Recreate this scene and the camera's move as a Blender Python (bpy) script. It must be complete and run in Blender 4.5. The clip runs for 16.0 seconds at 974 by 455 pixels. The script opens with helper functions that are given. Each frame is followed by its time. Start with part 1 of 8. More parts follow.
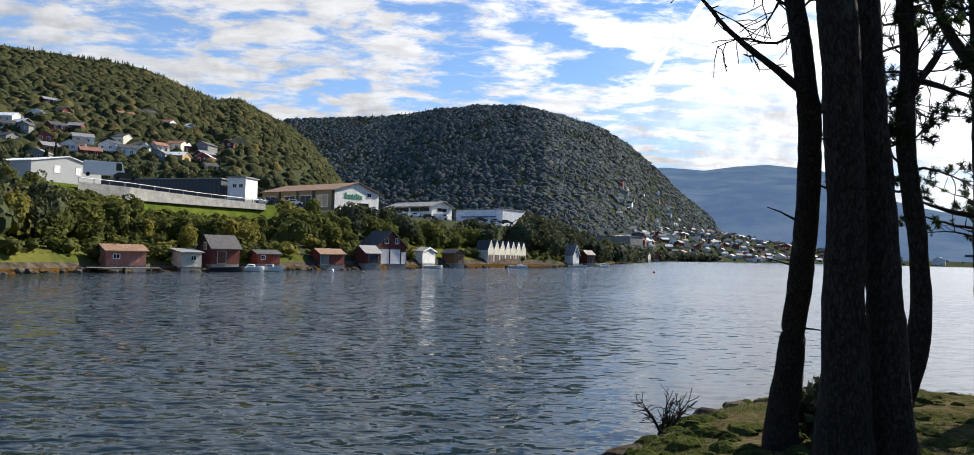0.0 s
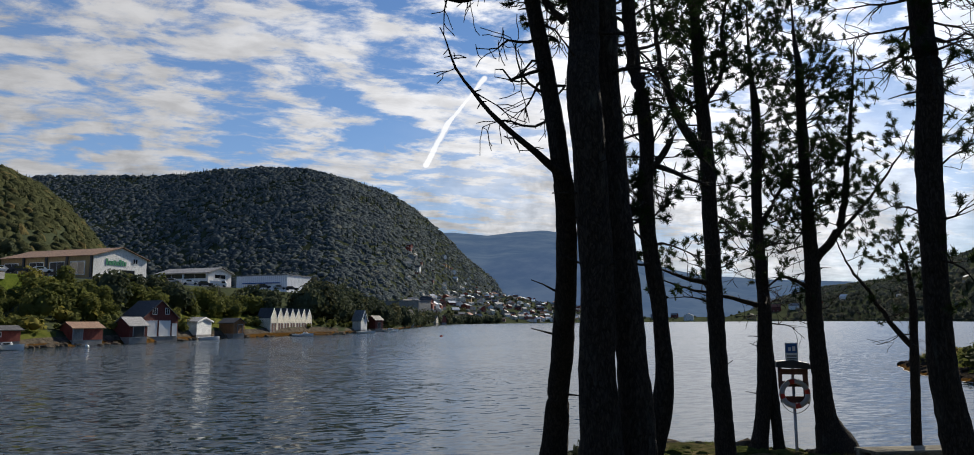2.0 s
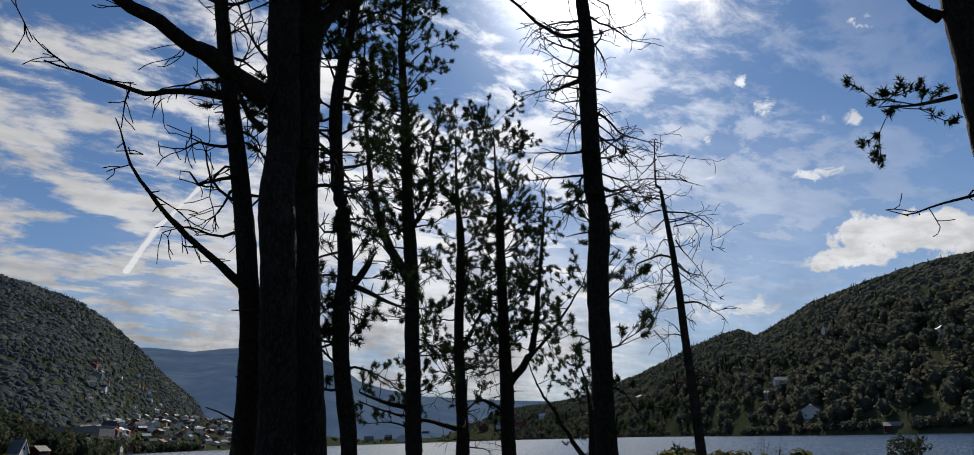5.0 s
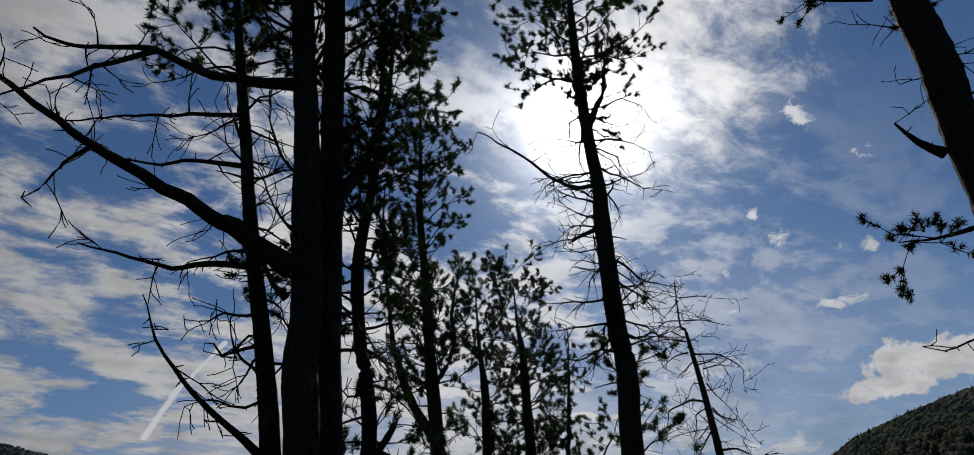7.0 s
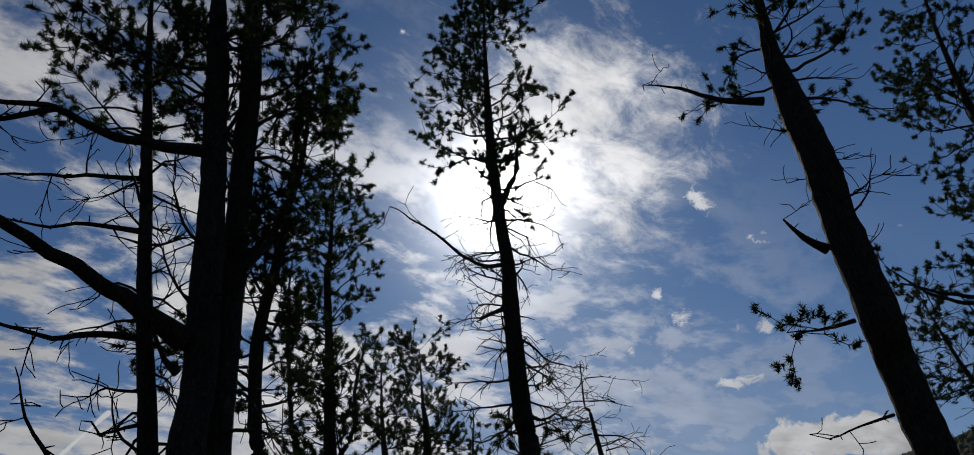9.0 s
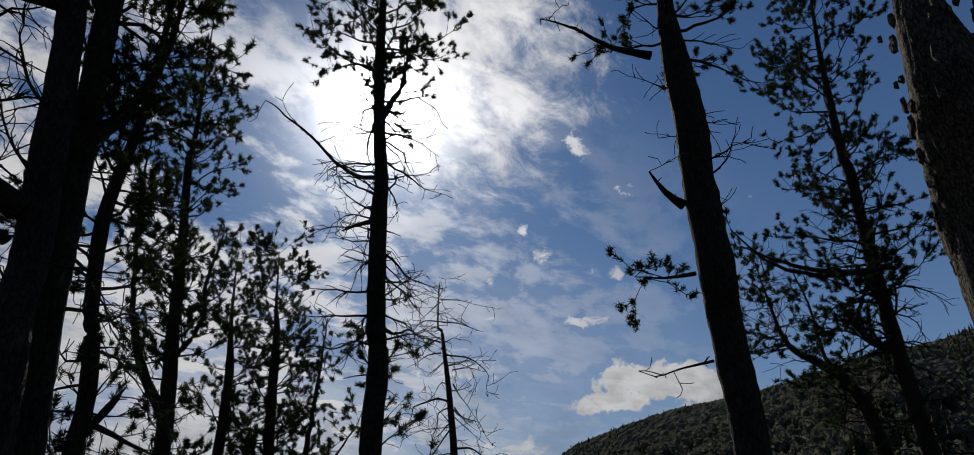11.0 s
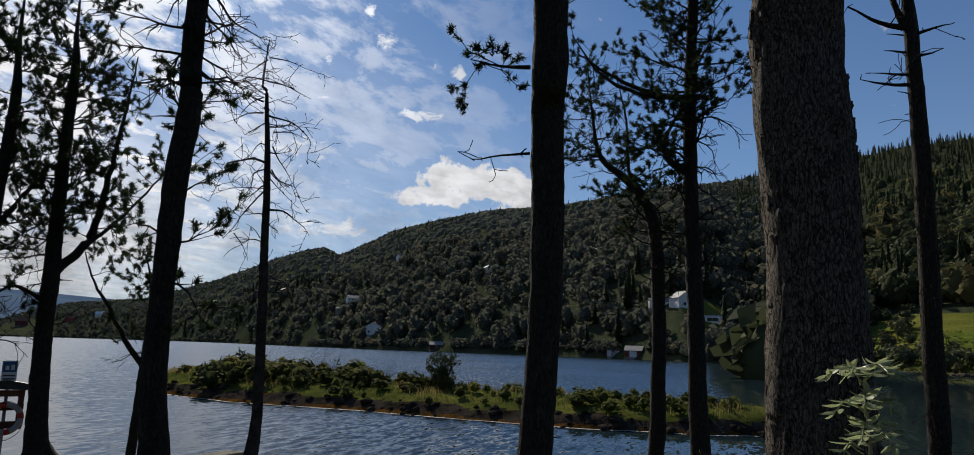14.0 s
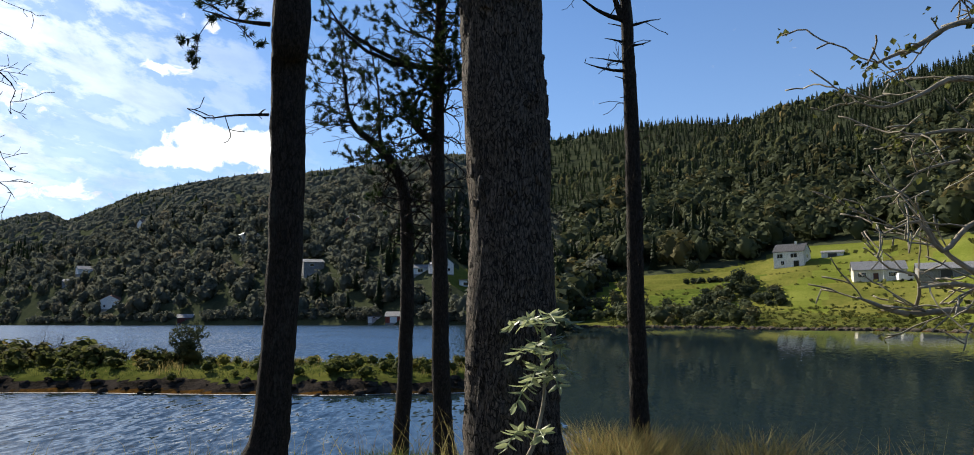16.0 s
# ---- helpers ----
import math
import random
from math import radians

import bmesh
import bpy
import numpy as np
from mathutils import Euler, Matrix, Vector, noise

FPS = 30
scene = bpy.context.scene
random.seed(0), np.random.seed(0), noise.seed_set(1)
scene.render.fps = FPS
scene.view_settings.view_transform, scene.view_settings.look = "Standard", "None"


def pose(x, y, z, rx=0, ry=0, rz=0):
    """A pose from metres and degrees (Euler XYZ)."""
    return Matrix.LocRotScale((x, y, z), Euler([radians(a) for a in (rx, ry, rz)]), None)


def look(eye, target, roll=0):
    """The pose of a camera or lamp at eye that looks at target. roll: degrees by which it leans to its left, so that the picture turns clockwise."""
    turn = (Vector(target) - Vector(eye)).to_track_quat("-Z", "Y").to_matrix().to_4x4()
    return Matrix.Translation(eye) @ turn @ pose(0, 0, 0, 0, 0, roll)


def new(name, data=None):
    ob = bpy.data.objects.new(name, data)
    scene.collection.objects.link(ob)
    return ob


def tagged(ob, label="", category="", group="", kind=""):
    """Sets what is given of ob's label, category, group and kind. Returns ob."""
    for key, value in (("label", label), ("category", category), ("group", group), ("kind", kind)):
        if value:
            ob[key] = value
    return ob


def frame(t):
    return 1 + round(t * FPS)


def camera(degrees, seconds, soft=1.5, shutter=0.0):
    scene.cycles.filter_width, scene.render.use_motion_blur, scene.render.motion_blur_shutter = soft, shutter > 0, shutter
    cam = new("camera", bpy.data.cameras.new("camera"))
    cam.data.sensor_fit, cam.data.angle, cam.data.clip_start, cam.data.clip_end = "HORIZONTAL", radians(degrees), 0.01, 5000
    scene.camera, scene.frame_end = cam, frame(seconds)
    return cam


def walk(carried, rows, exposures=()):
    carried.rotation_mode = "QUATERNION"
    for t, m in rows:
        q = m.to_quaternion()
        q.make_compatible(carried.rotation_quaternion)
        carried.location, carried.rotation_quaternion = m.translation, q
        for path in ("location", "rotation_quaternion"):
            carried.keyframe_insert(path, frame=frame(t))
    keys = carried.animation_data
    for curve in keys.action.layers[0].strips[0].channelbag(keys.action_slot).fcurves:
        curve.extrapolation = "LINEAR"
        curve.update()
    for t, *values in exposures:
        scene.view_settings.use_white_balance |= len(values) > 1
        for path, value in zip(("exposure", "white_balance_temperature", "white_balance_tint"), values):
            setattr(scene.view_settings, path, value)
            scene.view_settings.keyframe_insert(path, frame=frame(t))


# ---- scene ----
cam = camera(67.44, 16.0, soft=0.9)
PATH = [
    (0, (0.659, -0.130, 3.129), (0.638, 2.469, 3.226), 1.31),
    (0.5, (0.719, -0.068, 3.201), (0.877, 2.517, 3.430), -0.36),
    (1, (0.773, -0.019, 3.235), (1.055, 2.544, 3.568), -0.20),
    (1.5, (0.796, -0.035, 3.251), (1.264, 2.496, 3.618), -0.14),
    (2, (0.845, -0.056, 3.238), (1.557, 2.422, 3.570), -0.35),
    (2.5, (0.904, -0.038, 3.236), (1.864, 2.363, 3.506), -1.06),
    (3, (1.001, 0.002, 3.230), (2.228, 2.283, 3.458), -1.27),
    (3.5, (1.086, 0.037, 3.228), (2.549, 2.175, 3.450), -0.87),
    (4, (1.174, 0.071, 3.245), (2.776, 2.093, 3.573), -1.86),
    (4.5, (1.203, 0.086, 3.269), (2.757, 2.100, 3.805), -0.98),
    (5, (1.197, 0.071, 3.304), (2.741, 2.033, 4.028), -1.82),
    (5.2, (1.196, 0.067, 3.309), (2.724, 2.013, 4.107), -2.54),
    (7.5, (1.155, 0.053, 3.430), (2.536, 1.841, 4.717), -5.03),
    (8, (1.173, 0.021, 3.446), (2.617, 1.699, 4.810), -5.47),
    (10.3, (1.147, 0.001, 3.458), (2.886, 1.389, 4.804), -6.16),
    (10.5, (1.147, 0.002, 3.445), (2.931, 1.367, 4.754), -5.39),
    (11, (1.180, 0.015, 3.411), (3.132, 1.311, 4.539), -3.56),
    (11.5, (1.208, 0.043, 3.382), (3.263, 1.299, 4.362), -1.48),
    (12, (1.224, 0.064, 3.354), (3.327, 1.315, 4.234), 0.18),
    (12.5, (1.227, 0.057, 3.315), (3.388, 1.287, 4.075), 1.17),
    (13, (1.246, 0.030, 3.278), (3.476, 1.231, 3.865), 1.42),
    (13.5, (1.295, 0.032, 3.256), (3.623, 1.091, 3.725), 2.12),
    (14, (1.314, 0.002, 3.234), (3.718, 0.897, 3.653), 1.45),
    (14.5, (1.314, -0.040, 3.229), (3.789, 0.671, 3.586), 0.74),
    (15, (1.305, -0.090, 3.211), (3.824, 0.459, 3.547), 0.05),
    (15.5, (1.307, -0.157, 3.210), (3.868, 0.157, 3.529), -0.68),
    (16, (1.309, -0.227, 3.209), (3.889, -0.149, 3.519), -0.62),
]
EXPOSURE = [(0, 0.8), (0.5, 0.5), (1, 0.3), (2, 0.15), (3.5, 0.15), (5, -0.3), (8, -0.9), (10.5, -0.85), (12.5, -0.75), (14, -0.25), (15, 0.1), (16, 0.65)]
walk(cam, [(t, look(eye, target, roll)) for t, eye, target, roll in PATH], EXPOSURE)


# ---- sky, sun ----
SUN_AZ, SUN_EL = 46.8, 34.8
world = bpy.data.worlds.new("sky")
scene.world = world
world.use_nodes = True


class Nodes:
    """Short hand for shader nodes."""

    def __init__(self, tree):
        self.tree = tree
        tree.nodes.clear()

    def add(self, kind, inputs=(), **settings):
        n = self.tree.nodes.new(kind)
        for key, value in settings.items():
            setattr(n, key, value)
        for key, value in dict(inputs).items():
            if isinstance(value, bpy.types.NodeSocket):
                self.tree.links.new(value, n.inputs[key])
            else:
                n.inputs[key].default_value = value
        return n

    def math(self, op, a, b=0.0, c=0.0, clamp=False):
        return self.add("ShaderNodeMath", {0: a, 1: b, 2: c}, operation=op, use_clamp=clamp).outputs[0]

    def vec(self, op, a, b=(0, 0, 0)):
        n = self.add("ShaderNodeVectorMath", {0: a, 1: b}, operation=op)
        return n.outputs["Value"] if op in ("DOT_PRODUCT", "LENGTH", "DISTANCE") else n.outputs[0]

    def noise(self, vector, scale, detail=4.0, rough=0.55, distort=0.0):
        n = self.add("ShaderNodeTexNoise", {"Vector": vector, "Scale": scale, "Detail": detail, "Roughness": rough, "Distortion": distort})
        return n.outputs[0]

    def step(self, x, lo, hi, a=0.0, b=1.0):
        return self.add("ShaderNodeMapRange", {0: x, 1: lo, 2: hi, 3: a, 4: b}, interpolation_type="SMOOTHSTEP").outputs[0]

    def mix(self, f, a, b):
        n = self.add("ShaderNodeMix", {0: f}, data_type="RGBA")
        for socket, value in ((n.inputs[6], a), (n.inputs[7], b)):
            if isinstance(value, bpy.types.NodeSocket):
                self.tree.links.new(value, socket)
            else:
                socket.default_value = (*value[:3], 1)
        return n.outputs[2]

    def scale(self, v, x, y, z):
        return self.add("ShaderNodeMapping", {0: v, 3: (x, y, z)}).outputs[0]


def bearing(az, el):
    a, e = radians(az), radians(el)
    return Vector((math.sin(a) * math.cos(e), math.cos(a) * math.cos(e), math.sin(e)))


def build_sky(n):
    v = n.add("ShaderNodeTexCoord").outputs["Generated"]
    sky = n.add("ShaderNodeTexSky", sky_type="NISHITA", sun_disc=False, sun_elevation=radians(SUN_EL), sun_rotation=radians(SUN_AZ),
                altitude=50, air_density=1.0, dust_density=0.15, ozone_density=2.2).outputs[0]
    xyz = n.add("ShaderNodeSeparateXYZ", {0: v})
    x, y, z = xyz.outputs
    up = n.math("MAXIMUM", z, 0.02)
    flat = n.add("ShaderNodeCombineXYZ", {0: n.math("DIVIDE", x, n.math("ADD", up, 0.12)), 1: n.math("DIVIDE", y, n.math("ADD", up, 0.12)), 2: 0.0}).outputs[0]

    def near(az, el, width, height, lo=1.0, hi=0.0):
        """1 near a direction, falling to 0: an ellipse of half sizes in degrees."""
        d = bearing(az, el)
        side = Vector((math.cos(radians(az)), -math.sin(radians(az)), 0))
        top = side.cross(d)
        a = n.math("DIVIDE", n.vec("DOT_PRODUCT", v, tuple(side)), math.sin(radians(width)))
        b = n.math("DIVIDE", n.vec("DOT_PRODUCT", v, tuple(top)), math.sin(radians(height)))
        r = n.math("SQRT", n.math("ADD", n.math("MULTIPLY", a, a), n.math("MULTIPLY", b, b)))
        ahead = n.step(n.vec("DOT_PRODUCT", v, tuple(d)), 0.2, 0.4)
        return n.math("MULTIPLY", n.step(r, hi, lo, 1.0, 0.0), ahead)

    def add(a, b):
        return n.math("ADD", a, b)

    def mul(a, b):
        return n.math("MULTIPLY", a, b)

    # thin broken streaks over the far end of the valley
    slant = n.add("ShaderNodeMapping", {0: flat, 2: (0, 0, radians(-8)), 3: (0.9, 1.3, 1)}).outputs[0]
    wide = n.noise(slant, 1.15, 4, 0.5, 0.4)
    fine = n.noise(slant, 4.4, 12, 0.64, 0.2)
    streaks = add(mul(wide, 0.58), mul(fine, 0.76))
    region = add(near(2, 22, 62, 30, 1.25, 0.5), mul(near(30, 9, 24, 9, 1.2, 0.3), 0.6))
    m1 = mul(mul(n.step(streaks, 0.585, 0.72), n.step(fine, 0.34, 0.60, 0.68, 1.0)), n.math("MINIMUM", region, 1.0))
    # white haze low under the sun
    low = mul(near(31, 7, 26, 12, 1.2, 0.3), n.step(n.noise(n.scale(v, 1, 1, 2.5), 6, 7, 0.6), 0.22, 0.55))
    # the broken cloud round the sun
    puff = n.noise(n.scale(flat, 1.0, 1.6, 1), 7.0, 10, 0.70, 0.35)
    m3 = mul(n.step(add(puff, mul(near(54, 38, 18, 16, 1.1, 0.0), 0.40)), 0.58, 0.98), near(54, 40, 19, 17, 1.15, 0.5))
    # heaped cloud over the farther shore's hill, and small scraps
    heap_n = n.noise(v, 16, 7, 0.58)
    heap = n.math("MAXIMUM", near(68.2, 12.9, 5.0, 2.4, 1.5, 0.0), n.math("MAXIMUM", near(65.5, 11.5, 4.0, 1.2, 1.5, 0.0), near(71.3, 12.3, 3.0, 2.6, 1.5, 0.0)))
    m4 = n.step(add(heap, mul(n.math("SUBTRACT", heap_n, 0.5), 2.4)), 0.46, 0.66)
    scraps = None
    for az, el, w, h in ((64.0, 17.8, 2.6, 0.8), (61.3, 18.7, 1.4, 0.5), (66.8, 21.1, 0.8, 0.7), (61.0, 23.3, 1.3, 0.8), (69.2, 27.4, 0.9, 0.6), (59.5, 25.2, 0.6, 0.6),
                         (56.4, 18.6, 1.0, 0.25), (57, 8.6, 5.0, 1.2), (53, 14.5, 5.0, 1.5), (65.1, 31.5, 1.6, 1.4)):
        s = near(az, el, w, h, 1.6, 0.0)
        scraps = s if scraps is None else n.math("MAXIMUM", scraps, s)
    m5 = mul(n.step(add(scraps, mul(n.math("SUBTRACT", n.noise(n.scale(v, 1, 1, 1.8), 30, 7, 0.66, 0.5), 0.5), 3.4)), 0.5, 1.15), 0.8)
    # thin veil
    veil = mul(add(n.noise(n.scale(flat, 0.4, 1, 1), 1.1, 4, 0.6), 0.3), mul(near(50, 11, 28, 14, 1.2, 0.0), 0.38))
    # condensation trail: a narrow arc, widest low down
    a, b, c = bearing(*TRAIL[0]), bearing(*TRAIL[1]), bearing(*TRAIL[2])
    trail = None
    for p, q, w0, w1 in ((a, b, 0.003, 0.0048), (b, c, 0.005, 0.0075)):
        along = (q - p)
        size = along.length
        along = along / size
        rel = n.vec("SUBTRACT", v, tuple(p))
        t = n.math("DIVIDE", n.vec("DOT_PRODUCT", rel, tuple(along)), size)
        foot = n.add("ShaderNodeVectorMath", {0: tuple(along), 3: mul(n.math("MINIMUM", n.math("MAXIMUM", t, 0.0), 1.0), size)}, operation="SCALE").outputs[0]
        dist = n.vec("DISTANCE", rel, foot)
        s = n.step(n.math("ADD", dist, mul(n.math("SUBTRACT", n.noise(v, 60, 3), 0.5), 0.006)), 0.002, w1, 1.0, 0.0)
        trail = s if trail is None else n.math("MAXIMUM", trail, s)
    trail = mul(trail, 0.9)
    mask = n.math("MAXIMUM", m1, n.math("MAXIMUM", mul(low, 0.9), n.math("MAXIMUM", m3, n.math("MAXIMUM", m4, n.math("MAXIMUM", m5, trail)))))
    mask = n.math("MINIMUM", n.math("MAXIMUM", mask, veil), 0.97)
    mask = mul(mask, n.step(z, 0.0, 0.06))
    # cloud light: brighter towards the sun, greyer in thick middles
    toward = n.vec("DOT_PRODUCT", v, tuple(bearing(SUN_AZ, SUN_EL)))
    halo = n.math("POWER", n.math("MAXIMUM", toward, 0.0), 60.0)
    core = n.math("POWER", n.math("MAXIMUM", toward, 0.0), 900.0)
    grey = n.step(add(heap_n, mul(n.math("SUBTRACT", z, 0.2), -1.2)), 0.45, 0.75, 1.0, 0.62)
    broad = n.math("POWER", n.math("MAXIMUM", toward, 0.0), 5.0)
    puffs = n.step(n.noise(n.scale(flat, 1.0, 1.5, 1), 5.5, 6, 0.6, 0.3), 0.30, 0.68, 0.78, 1.06)
    lit = mul(mul(grey, puffs), add(CLOUD, add(mul(broad, 0.95), mul(halo, 0.35))))
    lit = n.math("MAXIMUM", lit, mul(trail, 1.05))
    cloud = n.add("ShaderNodeCombineColor", {0: lit, 1: mul(lit, 1.0), 2: mul(lit, 1.02)}).outputs[0]
    base = n.add("ShaderNodeVectorMath", {0: sky, 1: SKY_GAIN}, operation="MULTIPLY").outputs[0]
    # the air is paler and brighter towards the skyline
    pale = n.math("MULTIPLY", n.math("POWER", 2.718, n.math("MULTIPLY", up, -4.2)), 0.68)
    blue = n.mix(pale, base, HORIZON)
    both = n.mix(mask, blue, cloud)
    glow = add(mul(core, 8.0), add(mul(n.math("POWER", n.math("MAXIMUM", toward, 0.0), 260.0), 2.0), mul(halo, 0.25)))
    sunny = n.add("ShaderNodeCombineColor", {0: glow, 1: mul(glow, 0.98), 2: mul(glow, 0.95)}).outputs[0]
    total = n.add("ShaderNodeVectorMath", {0: both, 1: sunny}, operation="ADD").outputs[0]
    bg = n.add("ShaderNodeBackground", {0: total, 1: 1.0})
    n.add("ShaderNodeOutputWorld", {0: bg.outputs[0]})


CLOUD = 0.46
HORIZON = (0.42, 0.54, 0.71)
SKY_GAIN = (0.034, 0.056, 0.080)
TRAIL = ((15.9, 18.9), (12.85, 15.3), (11.2, 12.2))
build_sky(Nodes(world.node_tree))
sun = new("sun", bpy.data.lights.new("sun", "SUN"))
sun.data.energy, sun.data.angle, sun.data.color = 5.0, radians(0.6), (1.0, 0.92, 0.78)
sun.matrix_world = look(bearing(SUN_AZ, SUN_EL) * 100, (0, 0, 0))


# ---- materials ----
def material(name):
    m = bpy.data.materials.new(name)
    m.use_nodes = True
    n = Nodes(m.node_tree)
    bsdf = n.add("ShaderNodeBsdfPrincipled")
    n.add("ShaderNodeOutputMaterial", {0: bsdf.outputs[0]})
    return m, n, bsdf


def link(n, socket, target):
    n.tree.links.new(socket, target)


def bump(n, bsdf, height, strength, distance):
    b = n.add("ShaderNodeBump", {"Height": height, "Strength": strength, "Distance": distance})
    link(n, b.outputs[0], bsdf.inputs["Normal"])


def blotchy(name, dark, light, scale, rough=0.85, grain=None, relief=0.02, stretch=(1, 1, 1), spec=0.0, each=0.0, tint=None, world_space=True):
    """A surface of two tones, mottled at two scales, with fine relief."""
    m, n, bsdf = material(name)
    co = n.add("ShaderNodeNewGeometry").outputs["Position"] if world_space else n.add("ShaderNodeTexCoord").outputs["Object"]
    co = n.scale(co, *stretch)
    big = n.noise(co, scale, 5, 0.6)
    small = n.noise(co, scale * (grain or 9), 4, 0.6)
    f = n.step(n.math("ADD", n.math("MULTIPLY", big, 0.6), n.math("MULTIPLY", small, 0.4)), 0.34, 0.66)
    col = n.mix(f, dark, light)
    if tint:
        rnd = n.add("ShaderNodeObjectInfo").outputs["Random"]
        col = n.mix(n.math("MULTIPLY", rnd, each), col, tint)
    link(n, col, bsdf.inputs["Base Color"])
    bsdf.inputs["Roughness"].default_value = rough
    bsdf.inputs["Specular IOR Level"].default_value = spec
    bump(n, bsdf, n.math("ADD", big, n.math("MULTIPLY", small, 0.6)), 0.6, relief)
    return m


def boarded(name, dark, light, width, rough=0.8, across=False):
    """Painted weatherboarding: narrow boards with dark joints, and worn paint. Boards run up, or lie flat when across."""
    m, n, bsdf = material(name)
    co = n.add("ShaderNodeTexCoord").outputs["Object"]
    xyz = n.add("ShaderNodeSeparateXYZ", {0: co}).outputs
    along = xyz[2] if across else n.math("ADD", xyz[0], xyz[1])
    cell = n.math("FRACT", n.math("DIVIDE", along, width))
    joint = n.math("GREATER_THAN", cell, 0.9)
    wear = n.step(n.noise(n.scale(co, 1, 1, 0.3), 2.2, 6, 0.65), 0.3, 0.75)
    col = n.mix(wear, dark, light)
    col = n.mix(joint, col, tuple(c * 0.5 for c in dark))
    link(n, col, bsdf.inputs["Base Color"])
    bsdf.inputs["Roughness"].default_value = rough
    bump(n, bsdf, n.math("SUBTRACT", 1.0, joint), 0.5, 0.02)
    return m


def foliage(name, dark, light, warm, rough=0.7, spec=0.12, thin=0.46, clumps=0.0):
    """Leaves: each tree has its own tint, each leaf clump a little more. clumps: how far the leaves of a distant crown part into
    light and dark boughs."""
    m, n, bsdf = material(name)
    tint = n.add("ShaderNodeAttribute", attribute_name="tint").outputs
    isl = n.add("ShaderNodeNewGeometry").outputs["Random Per Island"]
    sep = n.add("ShaderNodeSeparateColor", {0: tint[0]}).outputs
    f = n.math("ADD", n.math("MULTIPLY", sep[0], 0.7), n.math("MULTIPLY", isl, 0.3))
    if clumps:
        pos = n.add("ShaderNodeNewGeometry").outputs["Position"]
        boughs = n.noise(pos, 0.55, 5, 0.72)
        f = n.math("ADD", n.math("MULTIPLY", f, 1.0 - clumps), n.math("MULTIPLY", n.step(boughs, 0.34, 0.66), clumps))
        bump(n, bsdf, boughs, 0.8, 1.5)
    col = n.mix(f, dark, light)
    col = n.mix(n.step(sep[1], 0.80, 1.0, 0.0, 0.7), col, warm)
    link(n, col, bsdf.inputs["Base Color"])
    bsdf.inputs["Roughness"].default_value = rough
    bsdf.inputs["Specular IOR Level"].default_value = spec
    tr = n.add("ShaderNodeBsdfTranslucent", {0: col})
    mix = n.add("ShaderNodeMixShader", {0: thin, 1: bsdf.outputs[0], 2: tr.outputs[0]})
    out = [x for x in n.tree.nodes if x.type == "OUTPUT_MATERIAL"][0]
    link(n, mix.outputs[0], out.inputs[0])
    return m


def plain(name, col, rough=0.6, metal=0.0, spec=0.4, grime=0.25):
    """One paint or metal with faint grime and unevenness."""
    m, n, bsdf = material(name)
    co = n.add("ShaderNodeNewGeometry").outputs["Position"]
    g = n.step(n.noise(co, 1.3, 6, 0.65), 0.35, 0.8, 0.0, grime)
    link(n, n.mix(g, col, tuple(c * 0.55 + 0.02 for c in col)), bsdf.inputs["Base Color"])
    bsdf.inputs["Roughness"].default_value, bsdf.inputs["Metallic"].default_value = rough, metal
    bsdf.inputs["Specular IOR Level"].default_value = spec
    return m


def bark_material(name, dark, light, scale):
    m, n, bsdf = material(name)
    co = n.scale(n.add("ShaderNodeNewGeometry").outputs["Position"], 1, 1, 0.38)
    warp = n.add("ShaderNodeVectorMath", {0: co, 1: n.add("ShaderNodeTexNoise", {"Vector": co, "Scale": 6.0, "Detail": 3.0}).outputs[1]}, operation="ADD").outputs[0]
    vor = n.add("ShaderNodeTexVoronoi", {"Vector": warp, "Scale": scale}, feature="DISTANCE_TO_EDGE").outputs[0]
    plates = n.step(vor, 0.0, 0.09)
    grain = n.noise(co, scale * 5, 5, 0.7)
    f = n.math("MULTIPLY", plates, n.step(grain, 0.3, 0.72))
    col = n.mix(f, dark, light)
    lichen = n.step(n.noise(co, 3.0, 5, 0.7), 0.58, 0.72, 0.0, 0.45)
    col = n.mix(lichen, col, (0.11, 0.115, 0.095))
    link(n, col, bsdf.inputs["Base Color"])
    bsdf.inputs["Roughness"].default_value = 0.92
    bsdf.inputs["Specular IOR Level"].default_value = 0.2
    bump(n, bsdf, n.math("ADD", plates, n.math("MULTIPLY", grain, 0.5)), 0.9, 0.02)
    return m


